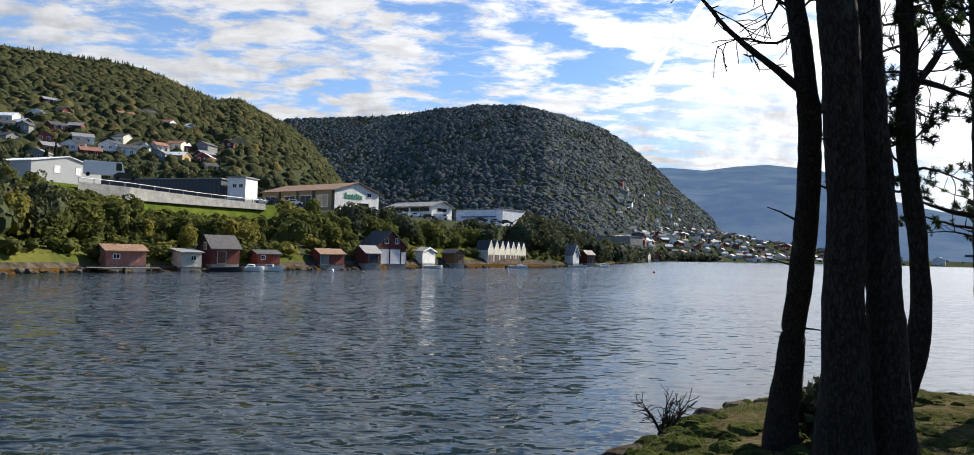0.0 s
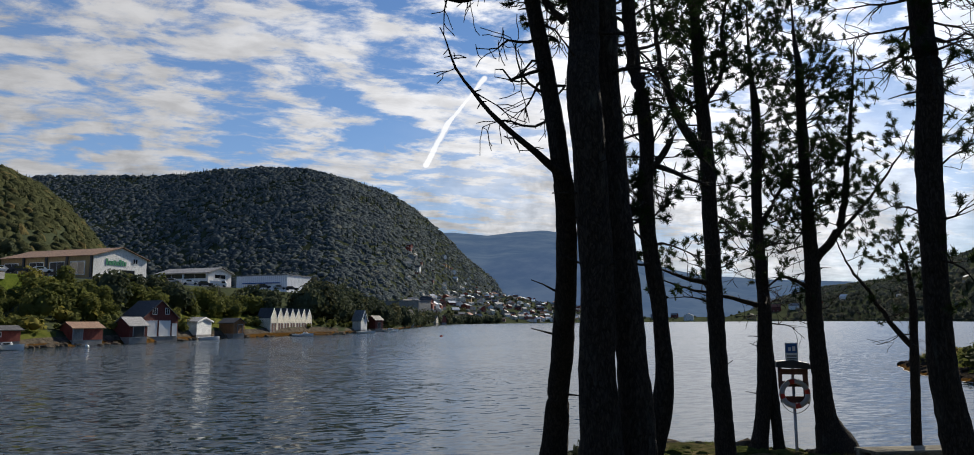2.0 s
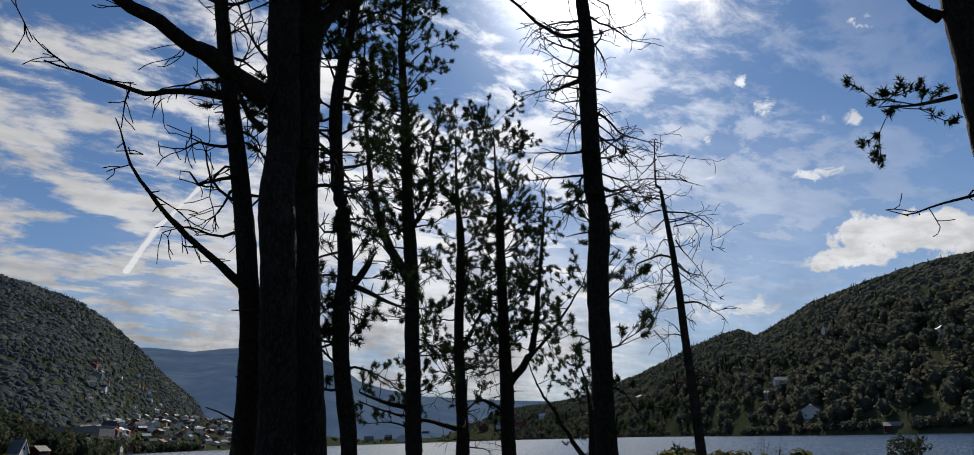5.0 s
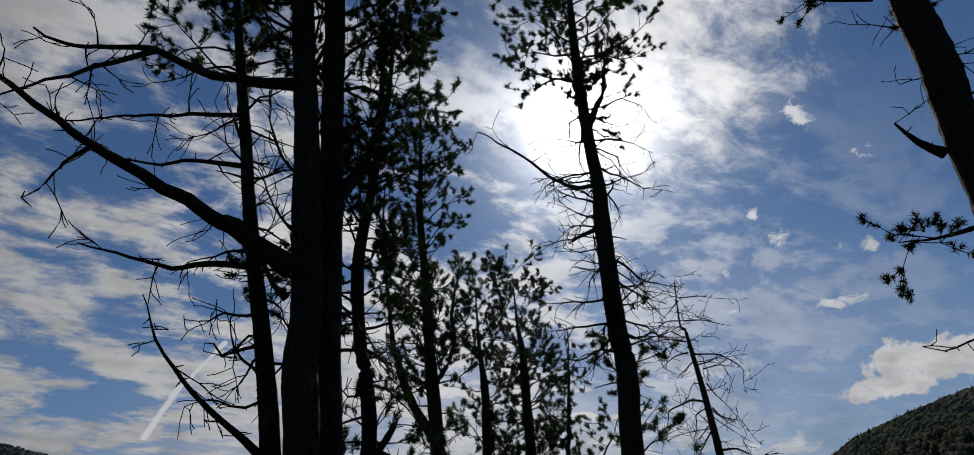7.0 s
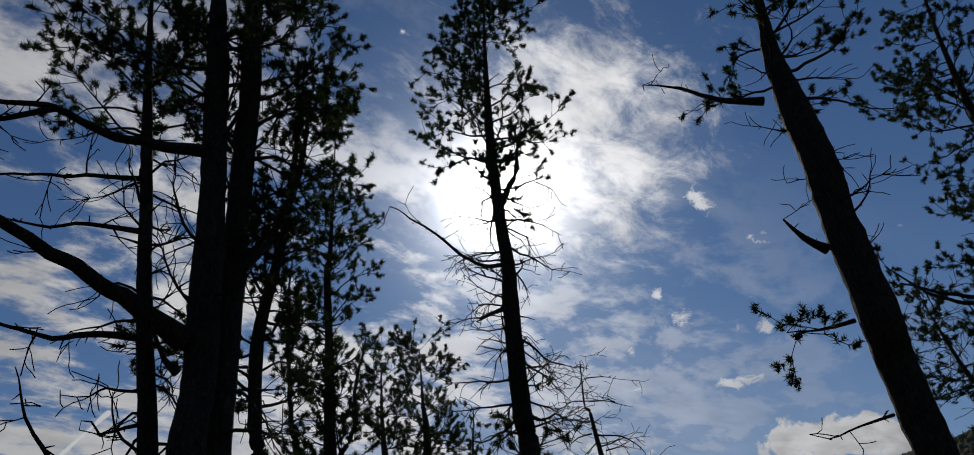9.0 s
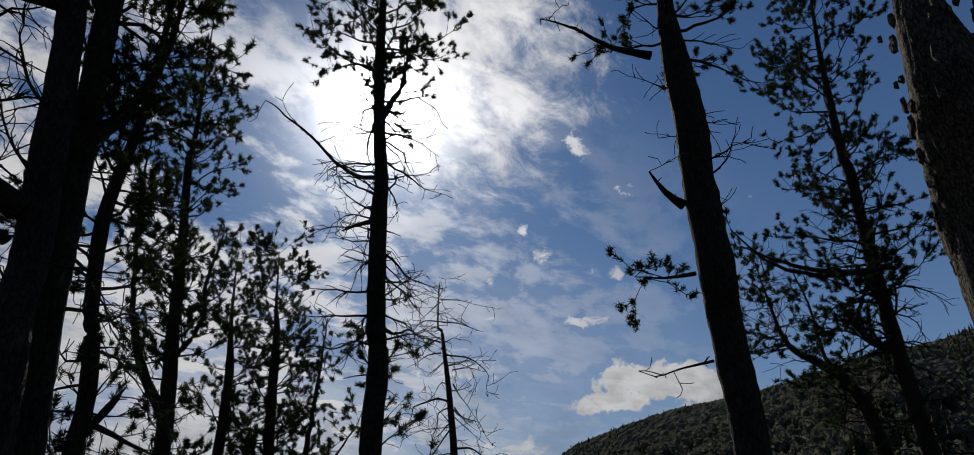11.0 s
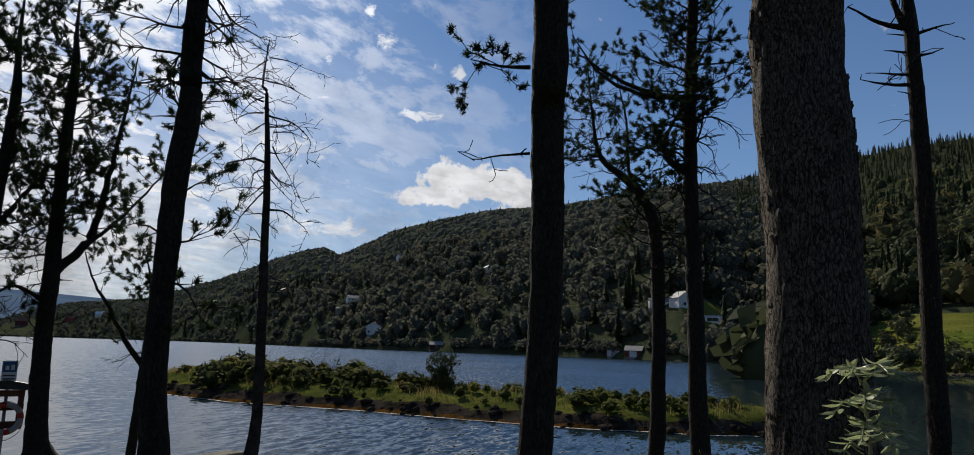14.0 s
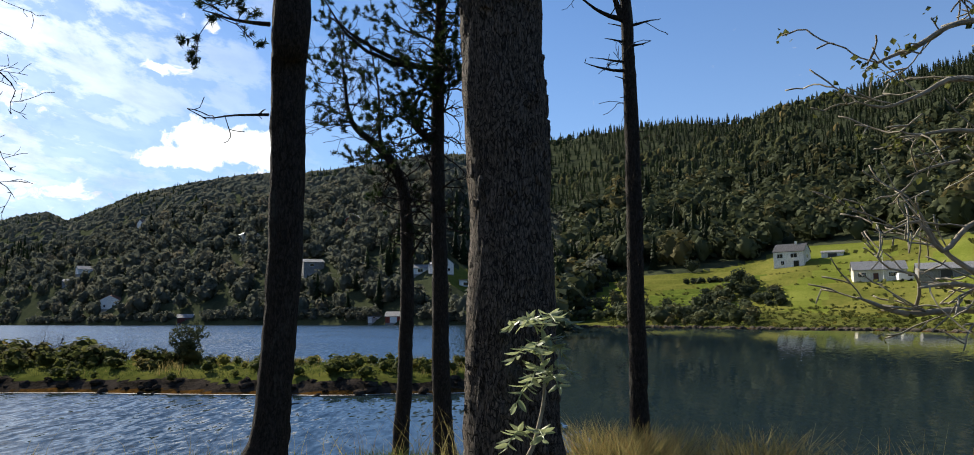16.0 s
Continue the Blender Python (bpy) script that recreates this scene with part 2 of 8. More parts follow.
def water_material():
    """Wind ripples as slopes: fine everywhere, in gusts and smoother slicks, faint in the lee of the bank."""
    m, n, bsdf = material("water")
    geo = n.add("ShaderNodeNewGeometry")
    pos = geo.outputs["Position"]

    def slopes(scale, detail, rough, turn, squeeze, sx, sy):
        rot = n.add("ShaderNodeMapping", {0: pos, 2: (0, 0, radians(turn)), 3: (squeeze, 1.0, 1.0)}).outputs[0]
        col = n.add("ShaderNodeTexNoise", {"Vector": rot, "Scale": scale, "Detail": detail, "Roughness": rough, "Distortion": 0.4}).outputs[1]
        return n.vec("MULTIPLY", n.vec("SUBTRACT", col, (0.5, 0.5, 0.5)), (sx, sy, 0.0))

    away = n.step(n.vec("LENGTH", pos), 8.0, 40.0, 0.7, 1.0)
    gust = n.step(n.noise(n.scale(pos, 0.03, 0.06, 1), 1.0, 4, 0.6, 0.8), 0.36, 0.62, 0.6, 1.0)
    xyz = n.add("ShaderNodeSeparateXYZ", {0: pos}).outputs
    lee = n.step(n.math("SUBTRACT", xyz[1], n.math("MULTIPLY", xyz[0], 0.05)), -5.0, 8.0, 0.07, 1.0)
    # the wind draws down the town side; the water behind the point and the islet lies smoother
    way = n.math("ARCTAN2", xyz[0], xyz[1])
    open_water = n.math("ADD", n.step(way, 0.03, 0.2, 1.0, 0.15), n.step(way, 0.85, 1.05, 0.0, 0.5))
    wander = n.noise(pos, 0.55, 3, 0.55)

    def crests(length, az, slope, drift):
        """Long-crested wavelets that wander and break up."""
        d = bearing(az, 0)
        phase = n.math("ADD", n.math("MULTIPLY", n.vec("DOT_PRODUCT", pos, tuple(d)), math.tau / length), n.math("MULTIPLY", wander, drift))
        s = n.math("MULTIPLY", n.math("SINE", phase), slope)
        return n.add("ShaderNodeVectorMath", {0: tuple(d), 3: s}, operation="SCALE").outputs[0]

    total = n.vec("ADD", slopes(3.4, 2, 0.55, -10, 0.34, 0.8, 2.1), slopes(8.5, 2, 0.5, -24, 0.45, 0.5, 1.0))
    total = n.vec("ADD", total, n.vec("ADD", crests(0.64, -14, 0.13, 20.0), crests(0.41, 16, 0.09, 29.0)))
    power = n.math("MULTIPLY", n.math("MULTIPLY", away, gust), n.math("MULTIPLY", lee, open_water))
    tilt = n.add("ShaderNodeVectorMath", {0: total, 3: power}, operation="SCALE").outputs[0]
    # normals lean towards the bank, an added tilt that lifts reflections to brighter sky
    run = n.vec("NORMALIZE", n.vec("MULTIPLY", pos, (-1.0, -1.0, 0.0)))
    tilt = n.vec("ADD", tilt, n.add("ShaderNodeVectorMath", {0: run, 3: n.math("ADD", n.math("MULTIPLY", lee, n.math("ADD", n.math("SUBTRACT", n.step(way, 0.0, 0.15, 0.06, 0.085), n.math("MULTIPLY", n.step(way, 0.0, 0.15, 0.0, 0.06), n.step(n.vec("LENGTH", pos), 15.0, 60.0, 1.0, 0.0))), n.step(way, 0.6, 0.95, 0.0, 0.08))), n.step(way, 1.4, 1.6, 0.0, 0.03))}, operation="SCALE").outputs[0])
    normal = n.vec("NORMALIZE", n.vec("ADD", geo.outputs["Normal"], tilt))
    link(n, normal, bsdf.inputs["Normal"])
    deep = n.noise(n.scale(pos, 0.05, 0.05, 1), 1.0, 3)
    link(n, n.mix(deep, (0.008, 0.017, 0.024), (0.013, 0.026, 0.032)), bsdf.inputs["Base Color"])
    bsdf.inputs["Roughness"].default_value = 0.03
    bsdf.inputs["IOR"].default_value = 1.33
    return m


WATER = water_material()
FOREST_FLOOR = blotchy("forest_floor", (0.030, 0.038, 0.022), (0.062, 0.070, 0.038), 0.05, 0.95, 12, 0.6)
MEADOW = blotchy("meadow", (0.082, 0.095, 0.018), (0.165, 0.158, 0.038), 0.05, 0.9, 22, 0.2)
GRASSY_SLOPE = blotchy("grassy_slope", (0.05, 0.075, 0.014), (0.12, 0.145, 0.026), 0.25, 0.95, 9, 0.3)
HAYFIELD = blotchy("hayfield", (0.10, 0.125, 0.018), (0.17, 0.185, 0.04), 0.06, 0.9, 30, 0.12)
ROUGH_PASTURE = blotchy("rough_pasture", (0.045, 0.06, 0.013), (0.12, 0.12, 0.03), 0.12, 0.95, 10, 0.25)
YARD = blotchy("yard_gravel", (0.10, 0.10, 0.10), (0.2, 0.195, 0.19), 0.2, 0.9, 14, 0.05)
LAWN = blotchy("trodden_lawn", (0.026, 0.032, 0.011), (0.105, 0.085, 0.046), 1.3, 0.95, 8, 0.18)
TURF = blotchy("turf", (0.018, 0.028, 0.008), (0.075, 0.082, 0.026), 3.0, 0.95, 6, 0.1)
SHORE_ROCK = blotchy("shore_rock", (0.03, 0.025, 0.02), (0.13, 0.11, 0.085), 1.1, 0.85, 7, 0.08)
# very dark base stands in for self-shadow among the rough edge rocks
ISLET_ROCK = blotchy("dark_islet_rock", (0.010, 0.009, 0.007), (0.055, 0.045, 0.036), 1.6, 0.8, 6, 0.12)
WEED = blotchy("seaweed", (0.016, 0.011, 0.005), (0.13, 0.065, 0.016), 1.4, 0.7, 7, 0.06)
FOAM = blotchy("pale_waterline", (0.35, 0.33, 0.28), (0.75, 0.73, 0.68), 2.0, 0.6, 7, 0.02)
STONE = blotchy("wall_stone", (0.22, 0.215, 0.2), (0.42, 0.41, 0.39), 0.7, 0.9, 8, 0.05)
LEAVES = foliage("broad_leaves", (0.040, 0.050, 0.026), (0.105, 0.118, 0.058), (0.18, 0.145, 0.06), 0.8, 0.05, 0.25)
DARK_LEAVES = foliage("alder_leaves", (0.034, 0.044, 0.028), (0.082, 0.098, 0.055), (0.12, 0.11, 0.05), 0.8, 0.05, 0.3)
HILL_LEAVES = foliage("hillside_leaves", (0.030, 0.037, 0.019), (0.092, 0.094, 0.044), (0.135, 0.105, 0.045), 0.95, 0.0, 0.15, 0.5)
# paler and bluer than the hillside leaves: distance haze put into the colour
DOME_LEAVES = foliage("haze_blued_leaves", (0.074, 0.092, 0.104), (0.132, 0.150, 0.140), (0.15, 0.15, 0.115), 0.95, 0.0, 0.25, 0.5)
# leaf colour greyed and lightened to imitate haze over the farther shore
RIDGE_LEAVES = foliage("haze_greyed_leaves", (0.082, 0.090, 0.070), (0.172, 0.178, 0.135), (0.20, 0.175, 0.12), 0.95, 0.0, 0.35, 0.5)
BRIGHT_LEAVES = foliage("sunlit_leaves", (0.050, 0.063, 0.018), (0.155, 0.162, 0.046), (0.27, 0.23, 0.05), 0.8, 0.05, 0.4)
SCRUB_LEAVES = foliage("scrub_leaves", (0.045, 0.055, 0.018), (0.125, 0.132, 0.042), (0.2, 0.15, 0.05), 0.8, 0.05, 0.5)
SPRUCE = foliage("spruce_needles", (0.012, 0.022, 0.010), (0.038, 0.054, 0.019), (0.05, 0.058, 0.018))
NEEDLES = foliage("pine_needles", (0.012, 0.024, 0.010), (0.035, 0.055, 0.018), (0.08, 0.06, 0.02))
GRASS = foliage("grass_blades", (0.036, 0.055, 0.012), (0.10, 0.118, 0.030), (0.19, 0.15, 0.06))
DRY_GRASS = foliage("dry_grass", (0.14, 0.12, 0.04), (0.34, 0.28, 0.11), (0.32, 0.16, 0.06))
# leaf base raised very pale to imitate glossy sun highlights
ROWAN = foliage("rowan_leaf", (0.30, 0.34, 0.17), (0.48, 0.52, 0.30), (0.5, 0.5, 0.3), 0.32, 0.6)
BARK = bark_material("pine_bark", (0.012, 0.010, 0.008), (0.058, 0.045, 0.035), 9.0)
OLD_BARK = bark_material("old_pine_bark", (0.018, 0.015, 0.012), (0.19, 0.155, 0.125), 19.0)
DEAD_WOOD = blotchy("dead_wood", (0.018, 0.016, 0.014), (0.07, 0.06, 0.052), 6, 0.9, 6, 0.005)
PALE_TWIG = blotchy("pale_twig", (0.2, 0.18, 0.14), (0.38, 0.34, 0.27), 8, 0.85, 6, 0.004)
RED = boarded("red_boards", (0.17, 0.028, 0.018), (0.30, 0.07, 0.045), 0.14)
# red lightened to pink: sunlight on one boathouse put into its paint
SUNLIT_RED = boarded("sunlit_red_boards", (0.30, 0.11, 0.08), (0.46, 0.24, 0.19), 0.14)
DARK_RED = boarded("dark_red_boards", (0.09, 0.018, 0.014), (0.16, 0.035, 0.025), 0.14)
BROWN_BOARDS = boarded("brown_boards", (0.16, 0.075, 0.03), (0.28, 0.14, 0.06), 0.16)
OCHRE = boarded("ochre_cladding", (0.32, 0.21, 0.09), (0.42, 0.29, 0.13), 0.5)
WHITE_BOARDS = boarded("white_boards", (0.66, 0.66, 0.64), (0.82, 0.82, 0.8), 0.15)
CREAM_BOARDS = boarded("cream_boards", (0.58, 0.53, 0.42), (0.72, 0.68, 0.57), 0.15)
GREY_BOARDS = boarded("grey_boards", (0.17, 0.17, 0.165), (0.3, 0.3, 0.29), 0.15)
PALE_SHEET = boarded("pale_sheeting", (0.66, 0.69, 0.73), (0.78, 0.8, 0.82), 0.9)
DARK_SHEET = boarded("dark_sheeting", (0.045, 0.05, 0.06), (0.07, 0.078, 0.09), 1.2)
ROOF_DARK = boarded("dark_roofing", (0.035, 0.035, 0.04), (0.075, 0.073, 0.075), 0.3, 0.7)
ROOF_GREY = boarded("grey_roofing", (0.17, 0.17, 0.175), (0.28, 0.28, 0.28), 0.3, 0.7)
ROOF_RED = boarded("tile_roofing", (0.20, 0.08, 0.05), (0.32, 0.14, 0.09), 0.3, 0.8)
ROOF_RUST = boarded("rusty_roofing", (0.18, 0.10, 0.06), (0.30, 0.18, 0.11), 0.25, 0.8)
PAINT_WHITE = plain("white_paint", (0.8, 0.8, 0.78), 0.5)
PAINT_GREY = plain("grey_paint", (0.35, 0.36, 0.37), 0.6)
PAINT_DARK = plain("dark_paint", (0.035, 0.037, 0.04), 0.5)
PAINT_RED = plain("red_plastic", (0.45, 0.035, 0.02), 0.5)
PAINT_GREEN = plain("green_paint", (0.03, 0.22, 0.11), 0.5)
PAINT_BLUE = plain("blue_paint", (0.03, 0.10, 0.30), 0.5)
PAINT_BROWN = plain("brown_stain", (0.10, 0.04, 0.025), 0.7)
GLASS = plain("window_glass", (0.02, 0.025, 0.03), 0.05, 0.0, 0.9, 0.1)
STEEL = plain("galvanised_steel", (0.3, 0.31, 0.32), 0.45, 0.8)
RUBBER = plain("rubber", (0.015, 0.015, 0.015), 0.8)
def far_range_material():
    """Distant slopes, kilometres off: a backdrop whose blue haze is put in as a faint emission."""
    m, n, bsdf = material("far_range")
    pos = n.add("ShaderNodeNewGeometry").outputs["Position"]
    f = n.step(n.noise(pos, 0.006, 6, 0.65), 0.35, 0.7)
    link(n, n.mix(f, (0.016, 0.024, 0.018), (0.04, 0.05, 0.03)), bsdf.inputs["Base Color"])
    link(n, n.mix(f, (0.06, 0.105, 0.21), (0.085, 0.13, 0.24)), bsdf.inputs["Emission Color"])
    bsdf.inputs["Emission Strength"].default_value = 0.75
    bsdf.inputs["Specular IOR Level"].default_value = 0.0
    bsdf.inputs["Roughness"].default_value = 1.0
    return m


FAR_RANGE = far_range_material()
PLANK = blotchy("weathered_plank", (0.12, 0.11, 0.09), (0.30, 0.28, 0.23), 2.5, 0.85, 8, 0.01, (0.3, 3, 3))
CONCRETE = blotchy("concrete", (0.2, 0.2, 0.19), (0.34, 0.33, 0.32), 0.8, 0.9, 9, 0.02)


CX, CY = 1.1, 0.0  # the middle of the plan: bearings are in degrees clockwise from +y


def curve(az, table):
    """A smooth value by bearing from a short table of (bearing, value)."""
    return np.interp(az, [a for a, _ in table], [v for _, v in table])


SHORE = [(-180, 30), (-110, 30), (-60, 80), (-33, 91), (-26, 103), (-18, 112), (-13, 125), (-8.6, 139), (-4, 165), (1, 188),
         (2.5, 200), (4.7, 214), (8.5, 285), (10.3, 460), (11.4, 590), (12.5, 800), (14, 950), (17, 1080), (22, 1300), (28, 1600), (40, 1600), (44, 1250), (48, 1060), (52, 780),
         (55.7, 570), (62, 425), (65, 392), (74.6, 315), (84, 252), (88.5, 236), (94, 190), (99, 170), (104, 160), (111, 141),
         (117, 135), (121, 122), (135, 80), (150, 30), (180, 30)]
TERRACE_R = [(-60, 130), (-34, 140), (-26, 152), (-17, 180), (-9, 196), (-1, 262), (4, 300), (12, 640)]
TERRACE_Z = [(-60, 15.0), (-34, 14.6), (-29, 13.9), (-17, 13.7), (-9, 13.2), (-1, 14.6), (3, 14), (6, 9), (9, 5), (12, 2)]
RIDGE_A = [(-60, 9), (-48, 11.5), (-33.8, 13.0), (-27.3, 13.0), (-24.9, 12.6), (-22.4, 11.8), (-20.5, 11.2), (-19, 11.4), (-17.3, 10.5),
           (-15.7, 9.9), (-14, 8.7), (-12.2, 6.6), (-9, 3.0), (-6, 0)]
RIDGE_B = [(-30, 6), (-22, 8.4), (-18, 9.5), (-15.5, 10.1), (-12.7, 10.4), (-8.1, 10.85), (-4.3, 11.6), (-1.4, 11.95), (2, 12), (5.4, 11.3),
           (8.3, 10.3), (10.2, 9.2), (11.6, 7.95), (12.8, 6.85), (14.8, 4.95), (17.1, 3.1), (20, 1.2), (23, 0)]
RIDGE_C = [(5, 6.5), (13, 6.95), (16.1, 6.7), (18.4, 6.97), (20.4, 7.05), (23.5, 6.7), (26.4, 5.8), (28.1, 4.5), (30, 3.9), (32.4, 3.35),
           (36, 2.9), (42, 2.6), (50, 2)]
RIDGE_D = [(33, 0.6), (40, 2.6), (44.8, 3.2), (48, 4.3), (50.3, 5.25), (53, 6.4), (55.6, 7.25), (57, 7.6), (58.1, 7.15), (59.7, 7.85),
           (62.2, 9.1), (65.9, 10.2), (69.7, 10.95), (75.5, 11.6), (82.3, 12.7), (88.9, 13.6), (96, 14.6), (102.5, 15.0), (107.8, 14.7),
           (110.4, 15.5), (116, 16), (122.4, 17.1), (140, 15), (165, 9), (180, 6)]
REACH_B = [(-30, 2400), (-20, 2200), (-12, 1900), (-4, 1600), (4, 1380), (8, 1420), (10, 1550), (14, 1950), (23, 2300)]
VALLEY = [(8, 0), (10, 1.9), (14, 2.5), (18, 2.0), (22, 1.5), (28, 0.9), (36, 0.7), (46, 0.5), (52, 0)]  # degrees
REACH_D = [(33, 2300), (44, 1900), (50, 1500), (57, 1250), (65, 1050), (75, 900), (90, 800), (105, 720), (122, 620), (180, 500)]


def true_az(az):
    """From a bearing of the tables to the true one: the tables run a little narrow at both ends of the view."""
    return az + np.interp(az, [-180, -60, -34, -27, 0, 66, 81, 90, 112, 130, 180], [0, -1.3, -1.05, -0.85, 0, 0, 0.4, 0.75, 0.75, 0.75, 0])


def table_az(az):
    """The inverse of true_az."""
    return az - (true_az(az) - az)


def face(r, foot, reach, top, power):
    """A hill's side: from its foot up to the crest, and a slow fall behind it."""
    u = np.clip((r - foot) / (reach - foot), 0, 1)
    back = np.clip((r - reach) / reach, 0, 1)
    return top * (u ** power * (1 - 0.35 * u) / 0.65) * (1 - 0.6 * back)


def terrain(az, r):
    az, r = np.asarray(az, float), np.asarray(r, float)
    rs = curve(az, SHORE)
    rt = np.maximum(curve(az, TERRACE_R), rs + 8)
    tz = curve(az, TERRACE_Z)
    k = np.clip((r - rs) / (rt - rs), 0, 1)
    left = tz * (0.12 * np.clip((r - rs) / 4, 0, 1) + 0.88 * k ** 1.15)
    # a retaining wall holds up the terrace along part of its edge
    cut = np.clip(az + 29.5, 0, 1) * np.clip(-15.3 - az, 0, 1) * np.clip((rt - 2.6 - r) / 1.4, 0, 1)
    left = left * (1 - 0.23 * cut)
    left = np.where(az < 13, left, np.clip((r - rs) / 60, 0, 1) * 3)
    rad = np.radians
    za = face(r, np.maximum(rt + 120, 300), 950, np.tan(rad(curve(az, RIDGE_A))) * 950 - 27, 1.0)
    za = np.where(az < -6, za, 0)
    rb = curve(az, REACH_B)
    zb = face(r, np.maximum(rs + 70 + 200 * np.clip((az - 8) / 3, 0, 1), 0.42 * rb), rb, np.maximum(np.tan(rad(curve(az, RIDGE_B))) * rb - 6, 0), 1.7)
    zb = np.where((az > -60) & (az < 23), zb, 0)
    zv = face(r, rs + 15, rs + 900, np.tan(rad(curve(az, VALLEY))) * (rs + 900), 1.0)
    zv = np.where((az > 8) & (az < 52), zv, 0)
    rr = curve(az, REACH_D)
    gentle = np.clip((az - 84) / 10, 0, 1) * np.clip((150 - az) / 20, 0, 1)
    zd = face(r, rs - 4, rr, np.maximum(np.tan(rad(curve(az, RIDGE_D))) * rr - 11 + 5 * np.clip((az - 88) / 6, 0, 1), 1), 1.0 + 0.75 * gentle)
    zd = np.where((az > 33) | (az < -110), zd, 0)
    z = np.maximum.reduce([left, za + np.minimum(left, tz), zb, zv, zd])
    bed = -np.clip((rs - r) * 0.35, 0, 4)
    return np.where(r < rs, bed, z)


# ---- making meshes ----
def part(name, bm, mat, parent=None, label="", smooth=False):
    """Links a bmesh as one mesh object under a thing or a part."""
    me = bpy.data.meshes.new(name)
    bm.to_mesh(me)
    bm.free()
    me.materials.append(mat)
    if smooth:
        me.shade_smooth()
    ob = new(name, me)
    ob.parent = parent
    return tagged(ob, label) if label else ob


def grid_mesh(name, verts, quads, mats, index=None, smooth=True, tint=None):
    """A mesh from arrays: verts (n, 3), faces (m, 3 or 4)."""
    me = bpy.data.meshes.new(name)
    verts, quads = np.asarray(verts, np.float32), np.asarray(quads, np.int32)
    k = quads.shape[1]
    me.vertices.add(len(verts))
    me.vertices.foreach_set("co", verts.ravel())
    me.loops.add(quads.size)
    me.loops.foreach_set("vertex_index", quads.ravel())
    me.polygons.add(len(quads))
    me.polygons.foreach_set("loop_start", np.arange(0, quads.size, k, dtype=np.int32))
    if index is not None:
        me.polygons.foreach_set("material_index", np.asarray(index, np.int32))
    me.polygons.foreach_set("use_smooth", np.full(len(quads), smooth))
    for m in mats:
        me.materials.append(m)
    me.update(calc_edges=True)
    if tint is not None:
        attr = me.attributes.new("tint", "FLOAT_COLOR", "POINT")
        attr.data.foreach_set("color", np.asarray(tint, np.float32).ravel())
    return me


def box(bm, x0, x1, y0, y1, z0, z1, bevel=0.0):
    vs = [bm.verts.new((x, y, z)) for z in (z0, z1) for x, y in ((x0, y0), (x1, y0), (x1, y1), (x0, y1))]
    fs = [bm.faces.new([vs[i] for i in f]) for f in ((3, 2, 1, 0), (4, 5, 6, 7), (0, 1, 5, 4), (1, 2, 6, 5), (2, 3, 7, 6), (3, 0, 4, 7))]
    if bevel:
        bmesh.ops.bevel(bm, geom=list({e for f in fs for e in f.edges}), offset=bevel, segments=1, affect="EDGES")
    return bm


def boxed(*dims, bevel=0.0):
    return box(bmesh.new(), *dims, bevel=bevel)


def smooth_noise(x, y, scale, seed=0, octaves=4):
    """Cheap value noise on arrays, about -1 to 1."""
    out, amp = np.zeros(np.broadcast(x, y).shape), 1.0
    for o in range(octaves):
        gx, gy = np.asarray(x) * scale * 2 ** o + 17.3 * seed, np.asarray(y) * scale * 2 ** o - 9.1 * seed
        ix, iy = np.floor(gx), np.floor(gy)
        fx, fy = gx - ix, gy - iy
        fx, fy = fx * fx * (3 - 2 * fx), fy * fy * (3 - 2 * fy)

        def h(i, j):
            s = np.sin(i * 127.1 + j * 311.7 + seed * 74.7) * 43758.5453
            return 2 * (s - np.floor(s)) - 1
        out = out + amp * ((h(ix, iy) * (1 - fx) + h(ix + 1, iy) * fx) * (1 - fy) + (h(ix, iy + 1) * (1 - fx) + h(ix + 1, iy + 1) * fx) * fy)
        amp *= 0.5
    return out / 1.9


def polar(az, r, z=None):
    az = float(true_az(az))
    x, y = CX + r * math.sin(radians(az)), CY + r * math.cos(radians(az))
    return Vector((x, y, ground_z(x, y) if z is None else z))


# ---- the land ----
def relief(az, r):
    """The land's height with gullies and humps on the hillsides."""
    z = terrain(az, r)
    x, y = CX + r * np.sin(np.radians(true_az(az))), CY + r * np.cos(np.radians(true_az(az)))
    hill = np.clip((z - 12) / 40, 0, 1)
    crest = np.clip((r - 300) / 600, 0, 1)
    z = z + hill * (smooth_noise(x, y, 0.006, 3) * 4 * crest + smooth_noise(x, y, 0.02, 5) * 2.2)
    field = np.clip((az - 94) / 4, 0, 1) * np.clip((z - 1.5) / 4, 0, 1) * np.clip((420 - r) / 60, 0, 1)
    z = z + field * (0.5 * np.round(z / 2.2) * 2.2 - 0.5 * z + 0.5 * smooth_noise(x, y, 0.03, 7))
    return z + np.where(z > 0.4, smooth_noise(x, y, 0.08, 6) * 0.25, 0)


def ground_z(x, y):
    az = float(table_az(math.degrees(math.atan2(x - CX, y - CY))))
    return float(relief(np.array([az]), np.array([math.hypot(x - CX, y - CY)]))[0])


FOREST_FROM = [(84, 0), (88, 30), (92, 120), (94, 235), (98, 300), (102, 285), (106, 280), (110, 285), (114, 275), (120, 255), (128, 240), (150, 150)]


# the hillside farm stands where its slope is 3.2 degrees up
FARM_R = float(min(np.arange(480, 760, 2.0), key=lambda q: abs(float(terrain(59.6, q)) - 3.2 - q * math.tan(radians(3.15)))))


